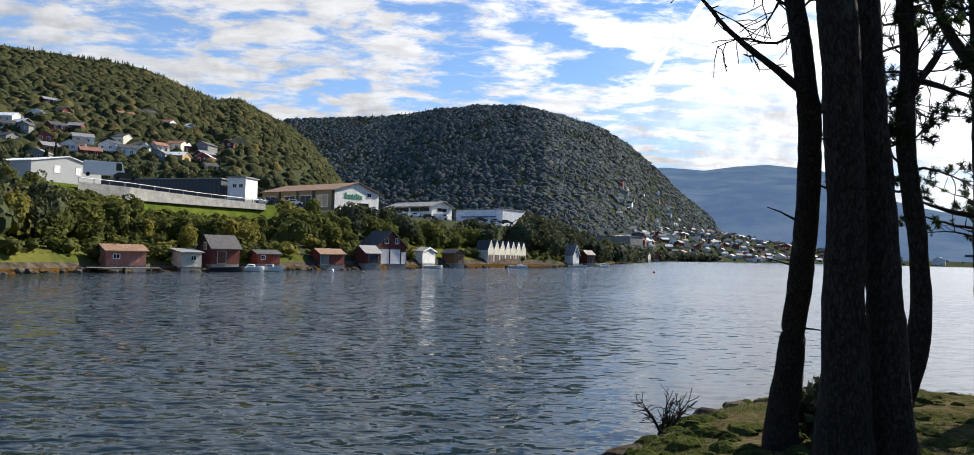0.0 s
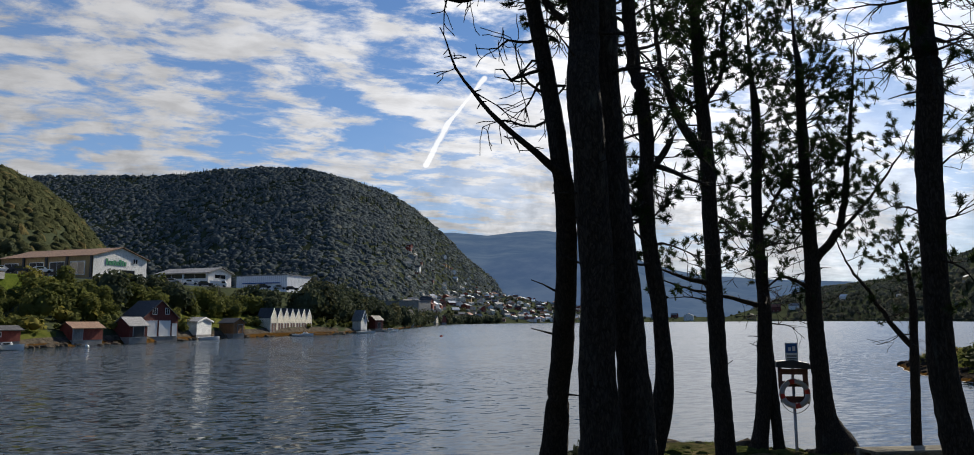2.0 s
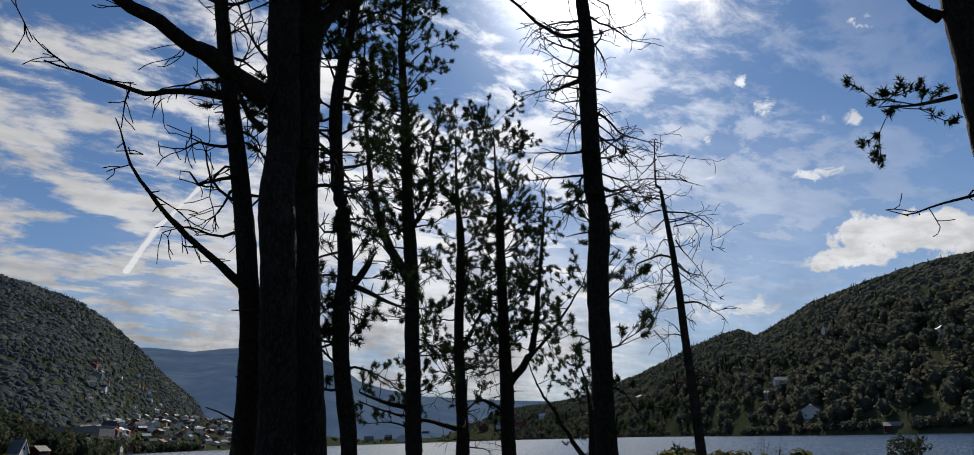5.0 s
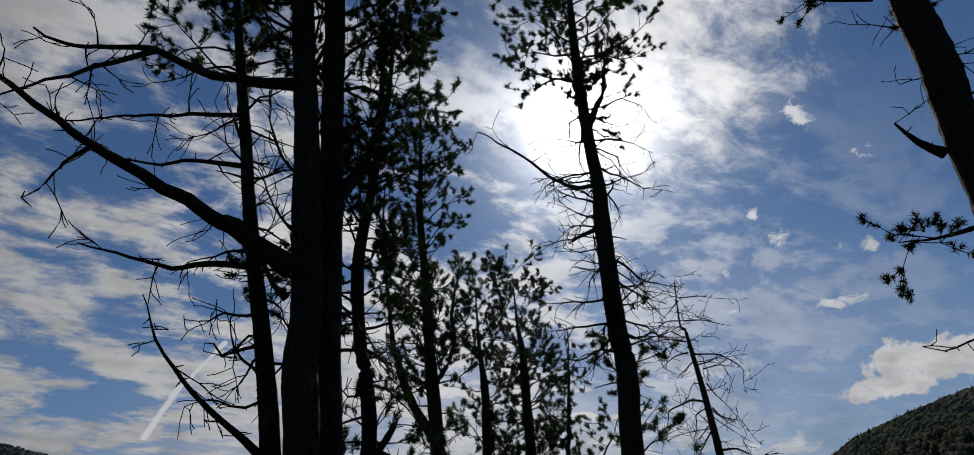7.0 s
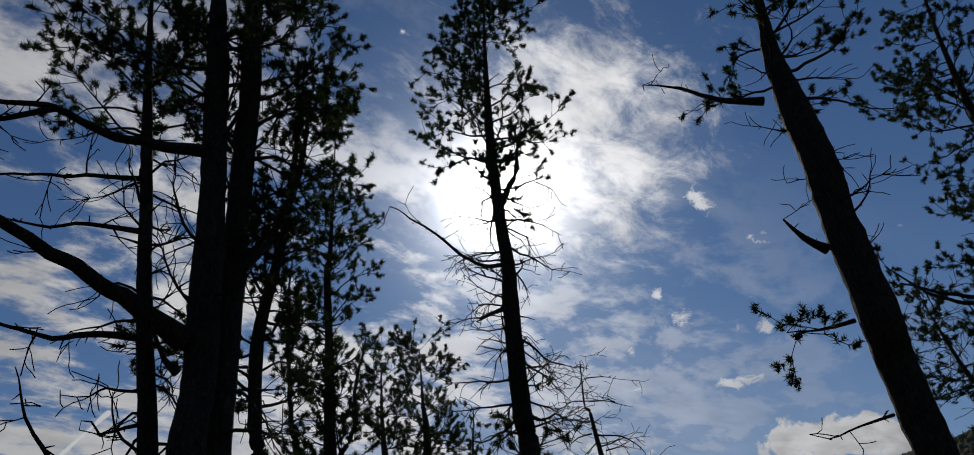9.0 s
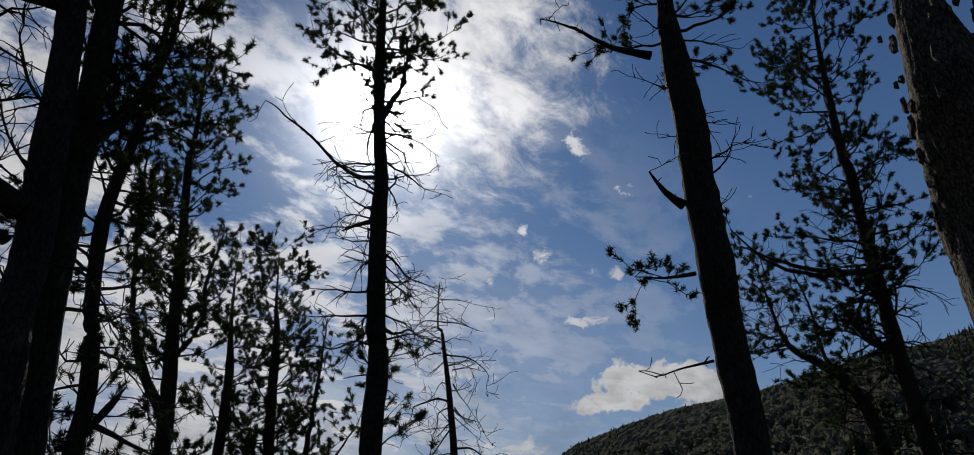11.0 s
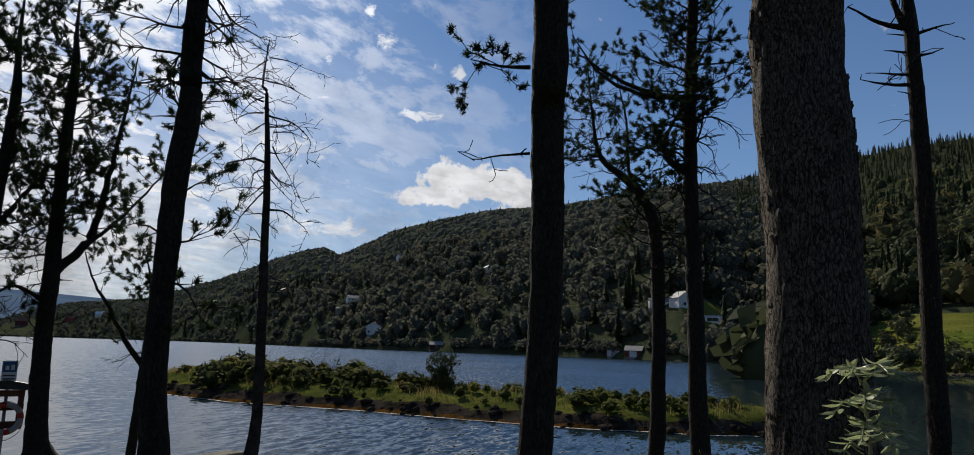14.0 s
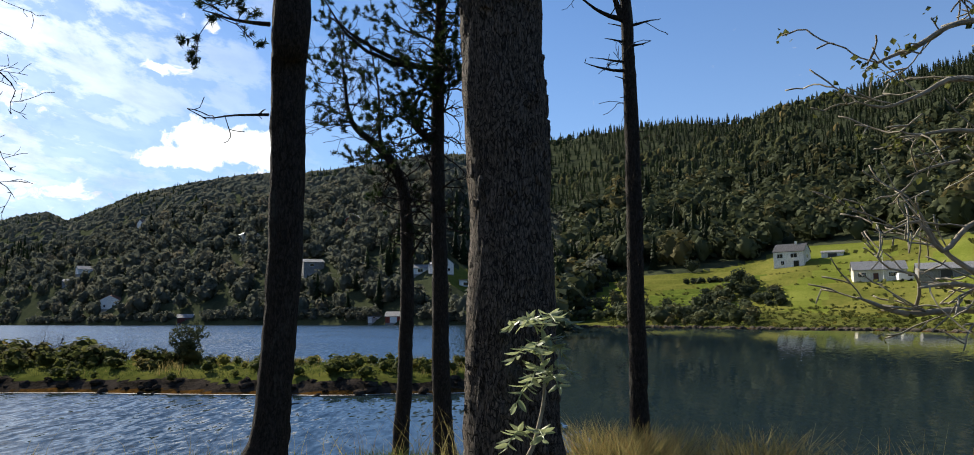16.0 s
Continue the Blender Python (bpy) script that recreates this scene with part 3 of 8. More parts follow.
def land():
    az = np.concatenate([np.arange(-180, -60, 3.0), np.arange(-60, -36, 1.0), np.arange(-36, 125, 0.5), np.arange(125, 181, 2.5)])
    az[-1] = 180
    # rings follow the shore, so that the waterline is smooth
    near = np.concatenate([[0.3, 0.55, 0.8, 0.93, 0.98, 1.0], 1 + np.linspace(0.008, 0.85, 72)])
    rs = curve(az, SHORE)
    t = np.linspace(0, 1, 100)[1:, None]
    R = np.concatenate([near[:, None] * rs[None, :], (1.85 * rs[None, :]) * (4600 / (1.85 * rs[None, :])) ** t])
    A = np.broadcast_to(az, R.shape)
    Zz = relief(A, R)
    Zz[0] = -4
    # the near bank has a ground of its own: sink this sheet below it
    Zz = np.where(R < 34, np.minimum(Zz, 0.9 * (R - 22) / 12 - 0.6), Zz)
    Zz = np.where(R < 20, -4, Zz)
    X, Y = CX + R * np.sin(np.radians(true_az(A))), CY + R * np.cos(np.radians(true_az(A)))
    n, m = A.shape
    i = np.arange(n * m).reshape(n, m)
    quads = np.stack([i[:-1, :-1], i[1:, :-1], i[1:, 1:], i[:-1, 1:]], -1).reshape(-1, 4)
    ca, cr = (A[:-1, :-1] + A[1:, 1:]) / 2, (R[:-1, :-1] + R[1:, 1:]) / 2
    cx, cy = (X[:-1, :-1] + X[1:, 1:]) / 2, (Y[:-1, :-1] + Y[1:, 1:]) / 2
    wob = smooth_noise(cx, cy, 0.02, 9)
    edge = curve(ca, FOREST_FROM) + 12 * wob
    shore = curve(ca, SHORE)
    idx = np.zeros(ca.shape, int)
    field = (ca > 92) & (cr < edge)
    idx[field] = 1
    strips = smooth_noise(ca * 3.0, cr * 0.55, 0.035, 27, 3)
    idx[field & (strips > 0.12)] = 7
    idx[field & (strips < -0.42)] = 6
    idx[field & (cr < shore + 40 + 22 * wob + np.clip(ca - 108, 0, 6) * -4)] = 2
    idx[(cr < shore * 1.02 + 1.2 * wob) & ((ca < 11) | (ca > 92))] = 4
    idx[(cr < shore * 1.006) & ((ca < 11) | (ca > 92))] = 5
    rt = curve(ca, TERRACE_R)
    idx[(ca < 5) & (ca > -60) & (cr > rt + 1) & (cr < rt + 110)] = 3
    idx[(ca < 2) & (ca > -60) & (cr > rt - 14 - 7 * wob) & (cr <= rt + 1) & (ca < -14)] = 6
    patch = np.hypot((ca - 87.0) / 3.0, (cr - 294) / 15) < 1
    idx[patch] = 1
    idx[(ca < 8) & (ca > -60) & (cr < rt - 26) & (cr > shore * 1.02) & (wob > -0.1)] = 2
    ob = new("ground", grid_mesh("ground", np.stack([X, Y, Zz], -1).reshape(-1, 3), quads, [FOREST_FLOOR, MEADOW, ROUGH_PASTURE, YARD, SHORE_ROCK, WEED, GRASSY_SLOPE, HAYFIELD], idx.ravel()))
    tagged(ob, "wooded hillsides, terraces and meadows round the fjord", "terrain", kind="structure")


land()


def farm_meadow():
    """The sloping lawn below the hillside farm."""
    u, w = np.meshgrid(np.linspace(-1, 1, 61), np.linspace(-1, 1, 31))
    mid = float(min(np.arange(420, 760, 2.0), key=lambda q: abs(float(terrain(56.3, q)) - 3.2 - q * math.tan(radians(2.35)))))
    az, r = 56.3 + 1.8 * u, mid + 11 * w + 6 * u
    edge = np.hypot(u, w) + 0.22 * smooth_noise(u * 3, w * 3, 1.0, 83, 3)
    z = relief(az, r) + np.interp(edge, [0, 0.7, 0.9, 1.5], [1.0, 0.9, 0.4, -4])
    way = np.radians(true_az(az))
    i = np.arange(u.size).reshape(u.shape)
    quads = np.stack([i[:-1, :-1], i[:-1, 1:], i[1:, 1:], i[1:, :-1]], -1).reshape(-1, 4)
    ob = new("meadow", grid_mesh("meadow", np.stack([CX + r * np.sin(way), CY + r * np.cos(way), z], -1).reshape(-1, 3), quads, [GRASSY_SLOPE]))
    tagged(ob, "small green meadow below the hillside farm", "meadow", kind="structure")


farm_meadow()


def far_range():
    """The range that closes the valley, kilometres away, blued by its haze-coloured emission."""
    az, r = np.arange(5, 52, 0.3), np.linspace(1750, 4300, 40)
    A, R = np.meshgrid(az, r)
    X, Y = CX + R * np.sin(np.radians(A)), CY + R * np.cos(np.radians(A))
    Zz = face(R, 1750.0, 3600.0, np.tan(np.radians(curve(A, RIDGE_C))) * 3600, 0.9)
    Zz = Zz + np.clip(Zz / 90, 0, 1) * np.clip((3500 - R) / 900, 0, 1) * smooth_noise(X, Y, 0.0022, 14) * 42 + smooth_noise(X, Y, 0.012, 15) * 2.0
    i = np.arange(A.size).reshape(A.shape)
    quads = np.stack([i[:-1, :-1], i[1:, :-1], i[1:, 1:], i[:-1, 1:]], -1).reshape(-1, 4)
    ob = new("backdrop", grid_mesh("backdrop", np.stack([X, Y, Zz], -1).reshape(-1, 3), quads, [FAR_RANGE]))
    tagged(ob, "far mountain range closing the valley, glowing blue to imitate haze", "mountains", kind="structure")


far_range()

def ripples(x, y):
    """Short-crested wind waves: steeper in gusts, dying in the lee of the bank and of the islet."""
    wav = np.random.default_rng(5)
    z = np.zeros(x.shape)
    for k in range(26):
        size = 0.26 * 1.045 ** k
        way = radians(wav.normal(-12, 30))
        amp = 0.0032 * size ** 1.0 * wav.uniform(0.6, 1.3)
        z += amp * np.sin((x * math.sin(way) + y * math.cos(way)) * math.tau / size + wav.uniform(0, 6.28) + 1.3 * smooth_noise(x, y, 0.4, 40 + k, 1))
    gust = np.clip(0.75 + 0.75 * smooth_noise(x * 0.6, y, 0.035, 61, 3), 0.25, 1.4)
    lee = np.clip((y - 0.05 * x + 5) / 14, 0.05, 1)
    way = np.degrees(np.arctan2(x - CX, y - CY))
    return z * gust * lee * np.interp(way, [0, 10, 48, 58, 85], [1, 0.2, 0.2, 0.6, 0.6])


def rippled(az0, az1, step, radii):
    A, R = np.meshgrid(np.arange(az0, az1 + step / 2, step), radii)
    X, Y = CX + R * np.sin(np.radians(A)), CY + R * np.cos(np.radians(A))
    fade = np.clip((radii[-1] - R) / 25, 0, 1) * np.clip((A - az0) / 3, 0, 1) * np.clip((az1 - A) / 3, 0, 1)
    i = np.arange(A.size).reshape(A.shape)
    quads = np.stack([i[:-1, :-1], i[1:, :-1], i[1:, 1:], i[:-1, 1:]], -1).reshape(-1, 4)
    return np.stack([X, Y, ripples(X, Y) * fade], -1).reshape(-1, 3), quads


def lake():
    """One sheet: a finely rippled fan where the camera looks, plain rings beyond and behind it."""
    radii = 8.6 * np.exp(np.arange(0, 180) * 0.0115)
    far = np.array([radii[-1], 100, 140, 200, 300, 500, 900, 1800, 3200, 4800])
    V, Q, base = [], [], 0
    for v, q in (rippled(-38, 126, 0.4, radii), rippled(-38, 126, 4.0, far), rippled(126, 322, 4.0, np.concatenate([[8.6, 30], far]))):
        V.append(v)
        Q.append(q + base)
        base += len(v)
    ob = new("water", grid_mesh("water", np.concatenate(V), np.concatenate(Q), [WATER]))
    tagged(ob, "dark rippled fjord water with wind patches", "water", kind="structure")


lake()

BANK_R = [(-180, 44), (-120, 44), (-70, 22), (-30, 7.5), (0, 8.2), (5, 9.0), (9.4, 11.0), (13, 12.8), (16, 14.2), (21, 15.9), (25, 17.4), (30, 18.4), (34, 18.2), (38, 18.0),
          (43, 17.3), (49, 16.8), (53, 16.6), (59, 16.4), (65, 16.2), (75, 15.9), (85, 15.5), (93, 14.6), (110, 13.6), (125, 13.4), (150, 22), (165, 44), (180, 44)]


def bank_z(x, y):
    """Height of the near bank."""
    x, y = np.asarray(x, float), np.asarray(y, float)
    az = np.degrees(np.arctan2(x - CX, y - CY))
    r = np.hypot(x - CX, y - CY)
    u = r / curve(az, BANK_R)
    z = np.interp(u, [0, 0.25, 0.5, 0.7, 0.82, 0.9, 0.95, 1.0, 1.25], [1.62, 1.55, 1.12, 0.97, 0.82, 0.62, 0.32, 0.0, -1.3])
    lump = np.clip(1.35 - u, 0, 0.6)
    z = z + lump * (smooth_noise(x, y, 0.35, 2) * 0.12 + smooth_noise(x, y, 1.3, 4, 3) * 0.10)
    return z + np.clip((u - 0.85) * 6, 0, 1) * np.clip((1.08 - u) * 8, 0, 1) * np.maximum(smooth_noise(x, y, 0.9, 8, 3), -0.15) * 0.22


def bank():
    az = np.concatenate([np.arange(-180, -20, 4.0), np.arange(-20, 130, 0.5), np.arange(130, 181, 4.0)])
    az[-1] = 180
    u = np.concatenate([[0.0001], np.linspace(0.01, 0.3, 14), np.linspace(0.32, 1.06, 95), [1.12, 1.25]])
    A, U = np.meshgrid(az, u)
    R = U * curve(A, BANK_R)
    X, Y = CX + R * np.sin(np.radians(A)), CY + R * np.cos(np.radians(A))
    i = np.arange(A.size).reshape(A.shape)
    quads = np.stack([i[:-1, :-1], i[1:, :-1], i[1:, 1:], i[:-1, 1:]], -1).reshape(-1, 4)
    cu, ca = (U[:-1, :-1] + U[1:, 1:]) / 2, (A[:-1, :-1] + A[1:, 1:]) / 2
    cx, cy = (X[:-1, :-1] + X[1:, 1:]) / 2, (Y[:-1, :-1] + Y[1:, 1:]) / 2
    wob = smooth_noise(cx, cy, 0.8, 12, 3)
    idx = np.where(cu > 0.93 + 0.05 * wob, 1, 0)
    idx = np.where(cu > 0.985 + 0.015 * wob, 2, idx)
    ob = new("bank", grid_mesh("bank", np.stack([X, Y, bank_z(X, Y)], -1).reshape(-1, 3), quads, [LAWN, SHORE_ROCK, WEED], idx.ravel()))
    tagged(ob, "trodden grassy bank with bare earth and a rocky edge", "ground", kind="structure")


bank()

# the low islet off the bank
ISLET = [(50.0, 43.0, 3.0), (45.4, 38.0, 4.6), (41.4, 32.0, 5.2), (39.4, 26.0, 5.6), (38.7, 19.0, 5.2), (37.4, 12.5, 5.0), (36.0, 7.0, 4.4), (35.4, 3.0, 3.4), (35.4, -0.5, 2.2)]


def islet_u(x, y):
    """0 on the islet's spine, 1 at the waterline."""
    best = np.full(np.broadcast(x, y).shape, 9.0)
    for (x0, y0, w0), (x1, y1, w1) in zip(ISLET, ISLET[1:]):
        dx, dy = x1 - x0, y1 - y0
        t = np.clip(((x - x0) * dx + (y - y0) * dy) / (dx * dx + dy * dy), 0, 1)
        best = np.minimum(best, np.hypot(x - x0 - t * dx, y - y0 - t * dy) / (w0 + t * (w1 - w0)))
    return best


def islet_z(x, y):
    u = islet_u(x, y) + 0.05 * smooth_noise(x, y, 0.5, 21, 3)
    z = np.interp(u, [0, 0.3, 0.6, 0.78, 0.9, 1.0, 1.4], [0.95, 0.9, 0.72, 0.5, 0.22, 0.0, -0.9])
    return z + np.clip(1.1 - u, 0, 1) * (smooth_noise(x, y, 0.45, 22) * 0.16 + np.abs(smooth_noise(x, y, 1.3, 23, 3)) * 0.24 - 0.05)


def islet():
    x, y = np.meshgrid(np.arange(28, 56, 0.22), np.arange(-6, 50, 0.22))
    z = islet_z(x, y)
    keep = islet_u(x, y) < 1.35
    i = np.arange(x.size).reshape(x.shape)
    quads = np.stack([i[:-1, :-1], i[:-1, 1:], i[1:, 1:], i[1:, :-1]], -1).reshape(-1, 4)
    inside = (keep[:-1, :-1] & keep[1:, 1:] & keep[:-1, 1:] & keep[1:, :-1]).ravel()
    zc = ((z[:-1, :-1] + z[1:, 1:]) / 2).ravel()[inside]
    xc, yc = x[:-1, :-1].ravel()[inside], y[:-1, :-1].ravel()[inside]
    wob = smooth_noise(xc, yc, 0.7, 25, 3)
    idx = np.where(zc > 0.5 + 0.2 * wob, 0, 1)
    idx = np.where(zc < 0.13 + 0.12 * wob, 2, idx)
    idx = np.where((zc > 0.1) & (smooth_noise(xc, yc, 0.35, 28, 3) > 0.42) & (zc < 0.5), 2, idx)
    ob = new("islet", grid_mesh("islet", np.stack([x, y, z], -1).reshape(-1, 3), quads[inside], [ROUGH_PASTURE, ISLET_ROCK, WEED], idx))
    tagged(ob, "low rocky islet with grass, scrub and seaweed at the waterline", "islet", kind="structure")


islet()


def waterline():
    """A thin pale line of foam and bleached weed where the ripples meet the islet."""
    xs = np.arange(26, 46, 0.02)
    V, Q = [], []
    wide = np.random.default_rng(19)
    for y in np.arange(-2.6, 41, 0.12):
        z = islet_z(xs, np.full(xs.shape, y))
        hit = np.argmax(z > 0.0)
        if z[hit] <= 0:
            continue
        w = 0.05 + 0.10 * max(0.0, float(smooth_noise(np.array(xs[hit]), np.array(y), 0.5, 29, 2)) + 0.25)
        V += [(xs[hit] - w - wide.uniform(0, 0.05), y, 0.022), (xs[hit] + 0.02, y, 0.026)]
    k = np.arange(len(V) // 2 - 1)[:, None] * 2
    Q = k + np.array([[0, 1, 3, 2]])
    gap = np.abs(np.array(V)[Q[:, 0], 0] - np.array(V)[Q[:, 3], 0]) < 0.8
    ob = new("waterline", grid_mesh("waterline", np.array(V), Q[gap], [FOAM]))
    tagged(ob, "thin pale line of foam along the islet", "foam", kind="structure")


waterline()


# ---- woods ----
def leaf_quads(points, normals, size, rng):
    """A small bent square of leaves at each point, facing roughly outwards."""
    k = len(points)
    n = normals + rng.normal(0, 0.45, (k, 3))
    n /= np.linalg.norm(n, axis=1)[:, None] + 1e-6
    a = np.cross(n, rng.normal(0, 1, (k, 3)))
    a /= np.linalg.norm(a, axis=1)[:, None] + 1e-6
    b = np.cross(n, a)
    s = (size * rng.uniform(0.6, 1.3, k))[:, None]
    v = np.stack([points - a * s, points - b * s * 0.8 + n * s * 0.25, points + a * s, points + b * s * 0.8 + n * s * 0.25], 1).reshape(-1, 3)
    f = np.arange(4 * k).reshape(k, 4)
    return v, f


def broadleaf(rng, count, size):
    """A crown of height 1: several lobes covered with leaf clumps round a dark core."""
    lobes = [(rng.normal(0, 0.15, 2), rng.uniform(0.3, 0.8), rng.uniform(0.16, 0.27)) for _ in range(7)] + [(np.zeros(2), 0.5, 0.3), (np.zeros(2), 0.2, 0.24)]
    pts, nor = [], []
    for i in range(count):
        c, h, rad_ = lobes[rng.integers(len(lobes))]
        d = rng.normal(0, 1, 3)
        d /= np.linalg.norm(d)
        pts.append(np.array([c[0], c[1], h]) + d * rad_ * rng.uniform(0.8, 1.08) * np.array([1, 1, 1.15]))
        nor.append(d + np.array([0, 0, 0.3]))
    return leaf_quads(np.array(pts), np.array(nor), size, rng)


def conifer(rng, tiers, spread, per):
    """A spruce of height 1: drooping, uneven tiers of needle fans."""
    v, f = [], []
    for t in range(tiers):
        h = 0.06 + 0.92 * t / tiers
        w = spread * (1 - h) ** 0.85 + 0.012
        for k in range(per):
            a = (k + rng.uniform(-0.4, 0.4)) * math.tau / per + t * 0.7
            ww = w * rng.uniform(0.7, 1.15)
            top = h + 1.35 / tiers
            o = len(v)
            v += [(0, 0, min(top, 1.0)), (math.cos(a - 0.55) * ww * 0.8, math.sin(a - 0.55) * ww * 0.8, h + 0.01), (math.cos(a) * ww, math.sin(a) * ww, h - 0.03),
                  (math.cos(a + 0.55) * ww * 0.8, math.sin(a + 0.55) * ww * 0.8, h + 0.01)]
            f.append((o, o + 1, o + 2, o + 3))
    return np.array(v), np.array(f)


def distant_crown(rng):
    """A crown of height 1 seen from far off: an uneven, lumpy dome of boughs, wider below its middle."""
    v, f, k = [], [], 5
    lobes = rng.normal(0, 1, (4, 3))
    lobes /= np.linalg.norm(lobes, axis=1)[:, None]
    for z, w in ((0.05, 0.50), (0.62, 0.36)):
        for j in range(k):
            a = (j + rng.uniform(-0.3, 0.3)) * math.tau / k
            d = np.array([math.cos(a) * w * 2, math.sin(a) * w * 2, (z - 0.4) * 2])
            lump = 1 + 0.30 * max(lobes @ d / np.linalg.norm(d)) + rng.uniform(-0.36, 0.2)
            v.append((math.cos(a) * w * lump, math.sin(a) * w * lump, z + rng.uniform(-0.14, 0.14)))
    v.append((rng.uniform(-0.1, 0.1), rng.uniform(-0.1, 0.1), 1.0))
    for j in range(k):
        f += [(j, (j + 1) % k, k + (j + 1) % k), (j, k + (j + 1) % k, k + j), (k + j, k + (j + 1) % k, 2 * k)]
    return np.array(v), np.array(f)


def leafy_crown(rng, count, size):
    """A rounded crown of height 1: lumpy boughs inside, with leaf clumps standing out from them."""
    lobes = [(*rng.normal(0, 0.13, 2), rng.uniform(0.45, 0.78), rng.uniform(0.17, 0.25)) for _ in range(5)] + [(0, 0, 0.42, 0.32)]
    v, f, k = [], [], 9
    for t in np.linspace(-0.95, 0.95, 5):
        for j in range(k):
            a = (j + 0.5 * rng.uniform(-0.3, 0.3)) * math.tau / k
            d = np.array([math.cos(a) * math.sqrt(1 - t * t), math.sin(a) * math.sqrt(1 - t * t), t])
            out = max(float(d @ (np.array(q[:3]) - (0, 0, 0.5))) + q[3] for q in lobes)
            v.append(d * out * rng.uniform(0.6, 0.76) * (1, 1, 1.1) + (0, 0, 0.48))
    for r in range(4):
        f += [(r * k + j, r * k + (j + 1) % k, r * k + k + (j + 1) % k, r * k + k + j) for j in range(k)]
    pts, nor = [], []
    for _ in range(count):
        q = lobes[rng.integers(len(lobes))]
        d = rng.normal(0, 1, 3)
        d /= np.linalg.norm(d)
        pts.append(np.array(q[:3]) + d * q[3] * rng.uniform(0.9, 1.12))
        nor.append(d + np.array([0, 0, 0.3]))
    lv, lf = leaf_quads(np.array(pts), np.array(nor), size, rng)
    return np.concatenate([np.array(v), lv]), np.concatenate([np.array(f), lf + len(v)])


RNG = np.random.default_rng(4)
KINDS = {"near": [leafy_crown(RNG, 360, 0.056) for _ in range(6)], "mid": [leafy_crown(RNG, 66, 0.115) for _ in range(8)], "low": [broadleaf(RNG, 20, 0.2) for _ in range(5)], "distant": [distant_crown(RNG) for _ in range(16)],
         "spruce": [conifer(RNG, 9, 0.2, 7) for _ in range(4)], "spruce_far": [conifer(RNG, 5, 0.2, 4) for _ in range(3)]}


def woods(name, label, spots, mat, category="woodland"):
    """Many trees as one mesh. spots: (x, y, z, height, width factor, kind, hue)."""
    rng = np.random.default_rng(len(spots))
    V, Fc, T, base = [], [], [], 0
    where = np.array([q[:2] for q in spots])
    stand = np.clip(0.5 + 0.9 * smooth_noise(where[:, 0], where[:, 1], 0.014, 37, 3), 0, 1)
    for (x, y, z, h, w, kind, hue), tone in zip(spots, stand):
        v, f = KINDS[kind][rng.integers(len(KINDS[kind]))]
        a = rng.uniform(0, math.tau)
        c, s = math.cos(a), math.sin(a)
        V.append(np.stack([x + (v[:, 0] * c - v[:, 1] * s) * h * w, y + (v[:, 0] * s + v[:, 1] * c) * h * w, z + v[:, 2] * h], 1))
        Fc.append(f + base)
        base += len(v)
        T.append(np.tile([[0.6 * tone + 0.4 * rng.uniform(0, 1), hue if hue is not None else rng.uniform(0, 1), 0, 1]], (len(v), 1)))
    soft = all(q[5] in ("distant", "mid") for q in spots)
    ob = new(name, grid_mesh(name, np.concatenate(V), np.concatenate(Fc), [mat], None, soft, np.concatenate(T)))
    return tagged(ob, label, category, kind="stuff")


def scatter(n, az0, az1, r0, r1, keep, rng, power=0.5):
    """Spots spread over a sector; r0 and r1 may depend on the bearing."""
    out = []
    while len(out) < n:
        a = rng.uniform(az0, az1)
        lo, hi = r0(a), r1(a)
        r = lo + (hi - lo) * rng.uniform() ** power
        if keep(a, r, rng):
            out.append((a, r))
    return np.array(out)


def plant(ar):
    z = relief(ar[:, 0], ar[:, 1])
    way = np.radians(true_az(ar[:, 0]))
    return CX + ar[:, 1] * np.sin(way), CY + ar[:, 1] * np.cos(way), z


def sh(a):
    return float(curve(a, SHORE))


def any_spot(a, r, rng):
    return True


rng = np.random.default_rng(11)


def grow(ar, lo, hi, kind, spruce=0.0, spruce_kind="spruce", wide=(0.8, 1.15), sink=0.12, hue=None):
    """Turns spots into trees of mixed size; returns the broadleaved ones and the spruces."""
    x, y, z = plant(ar)
    broad, dark = [], []
    clump = smooth_noise(x, y, 0.012, 31)
    for i in range(len(x)):
        if clump[i] * 0.6 + rng.uniform() * 0.8 < spruce:
            h = rng.uniform(lo, hi) * 1.25
            dark.append((x[i], y[i], z[i] - 0.5, h, rng.uniform(0.8, 1.1), spruce_kind, None))
        else:
            h = rng.uniform(lo, hi)
            broad.append((x[i], y[i], z[i] - sink * h, h, rng.uniform(*wide), kind, hue))
    return broad, dark


# slope under the industrial terrace, with thickets down to the boathouses
def thicket(a, r, rng):
    rt, rs = float(curve(a, TERRACE_R)), sh(a)
    k = (r - rs) / (rt - rs)
    if a < -12 and k > 0.72 and a > -27:
        return rng.uniform() < 0.06
    return True


def low(spots, top):
    """Keeps the trees of a slope from rising past the terrace's edge."""
    out = []
    for x, y, z, h, *rest in spots:
        az = math.degrees(math.atan2(x - CX, y - CY))
        h = min(h, top(az) * (1.25 if (x * 7.3) % 1 < 0.08 else 1.0) - z)
        if h > 1.2:
            out.append((x, y, z, h, *rest))
    return out


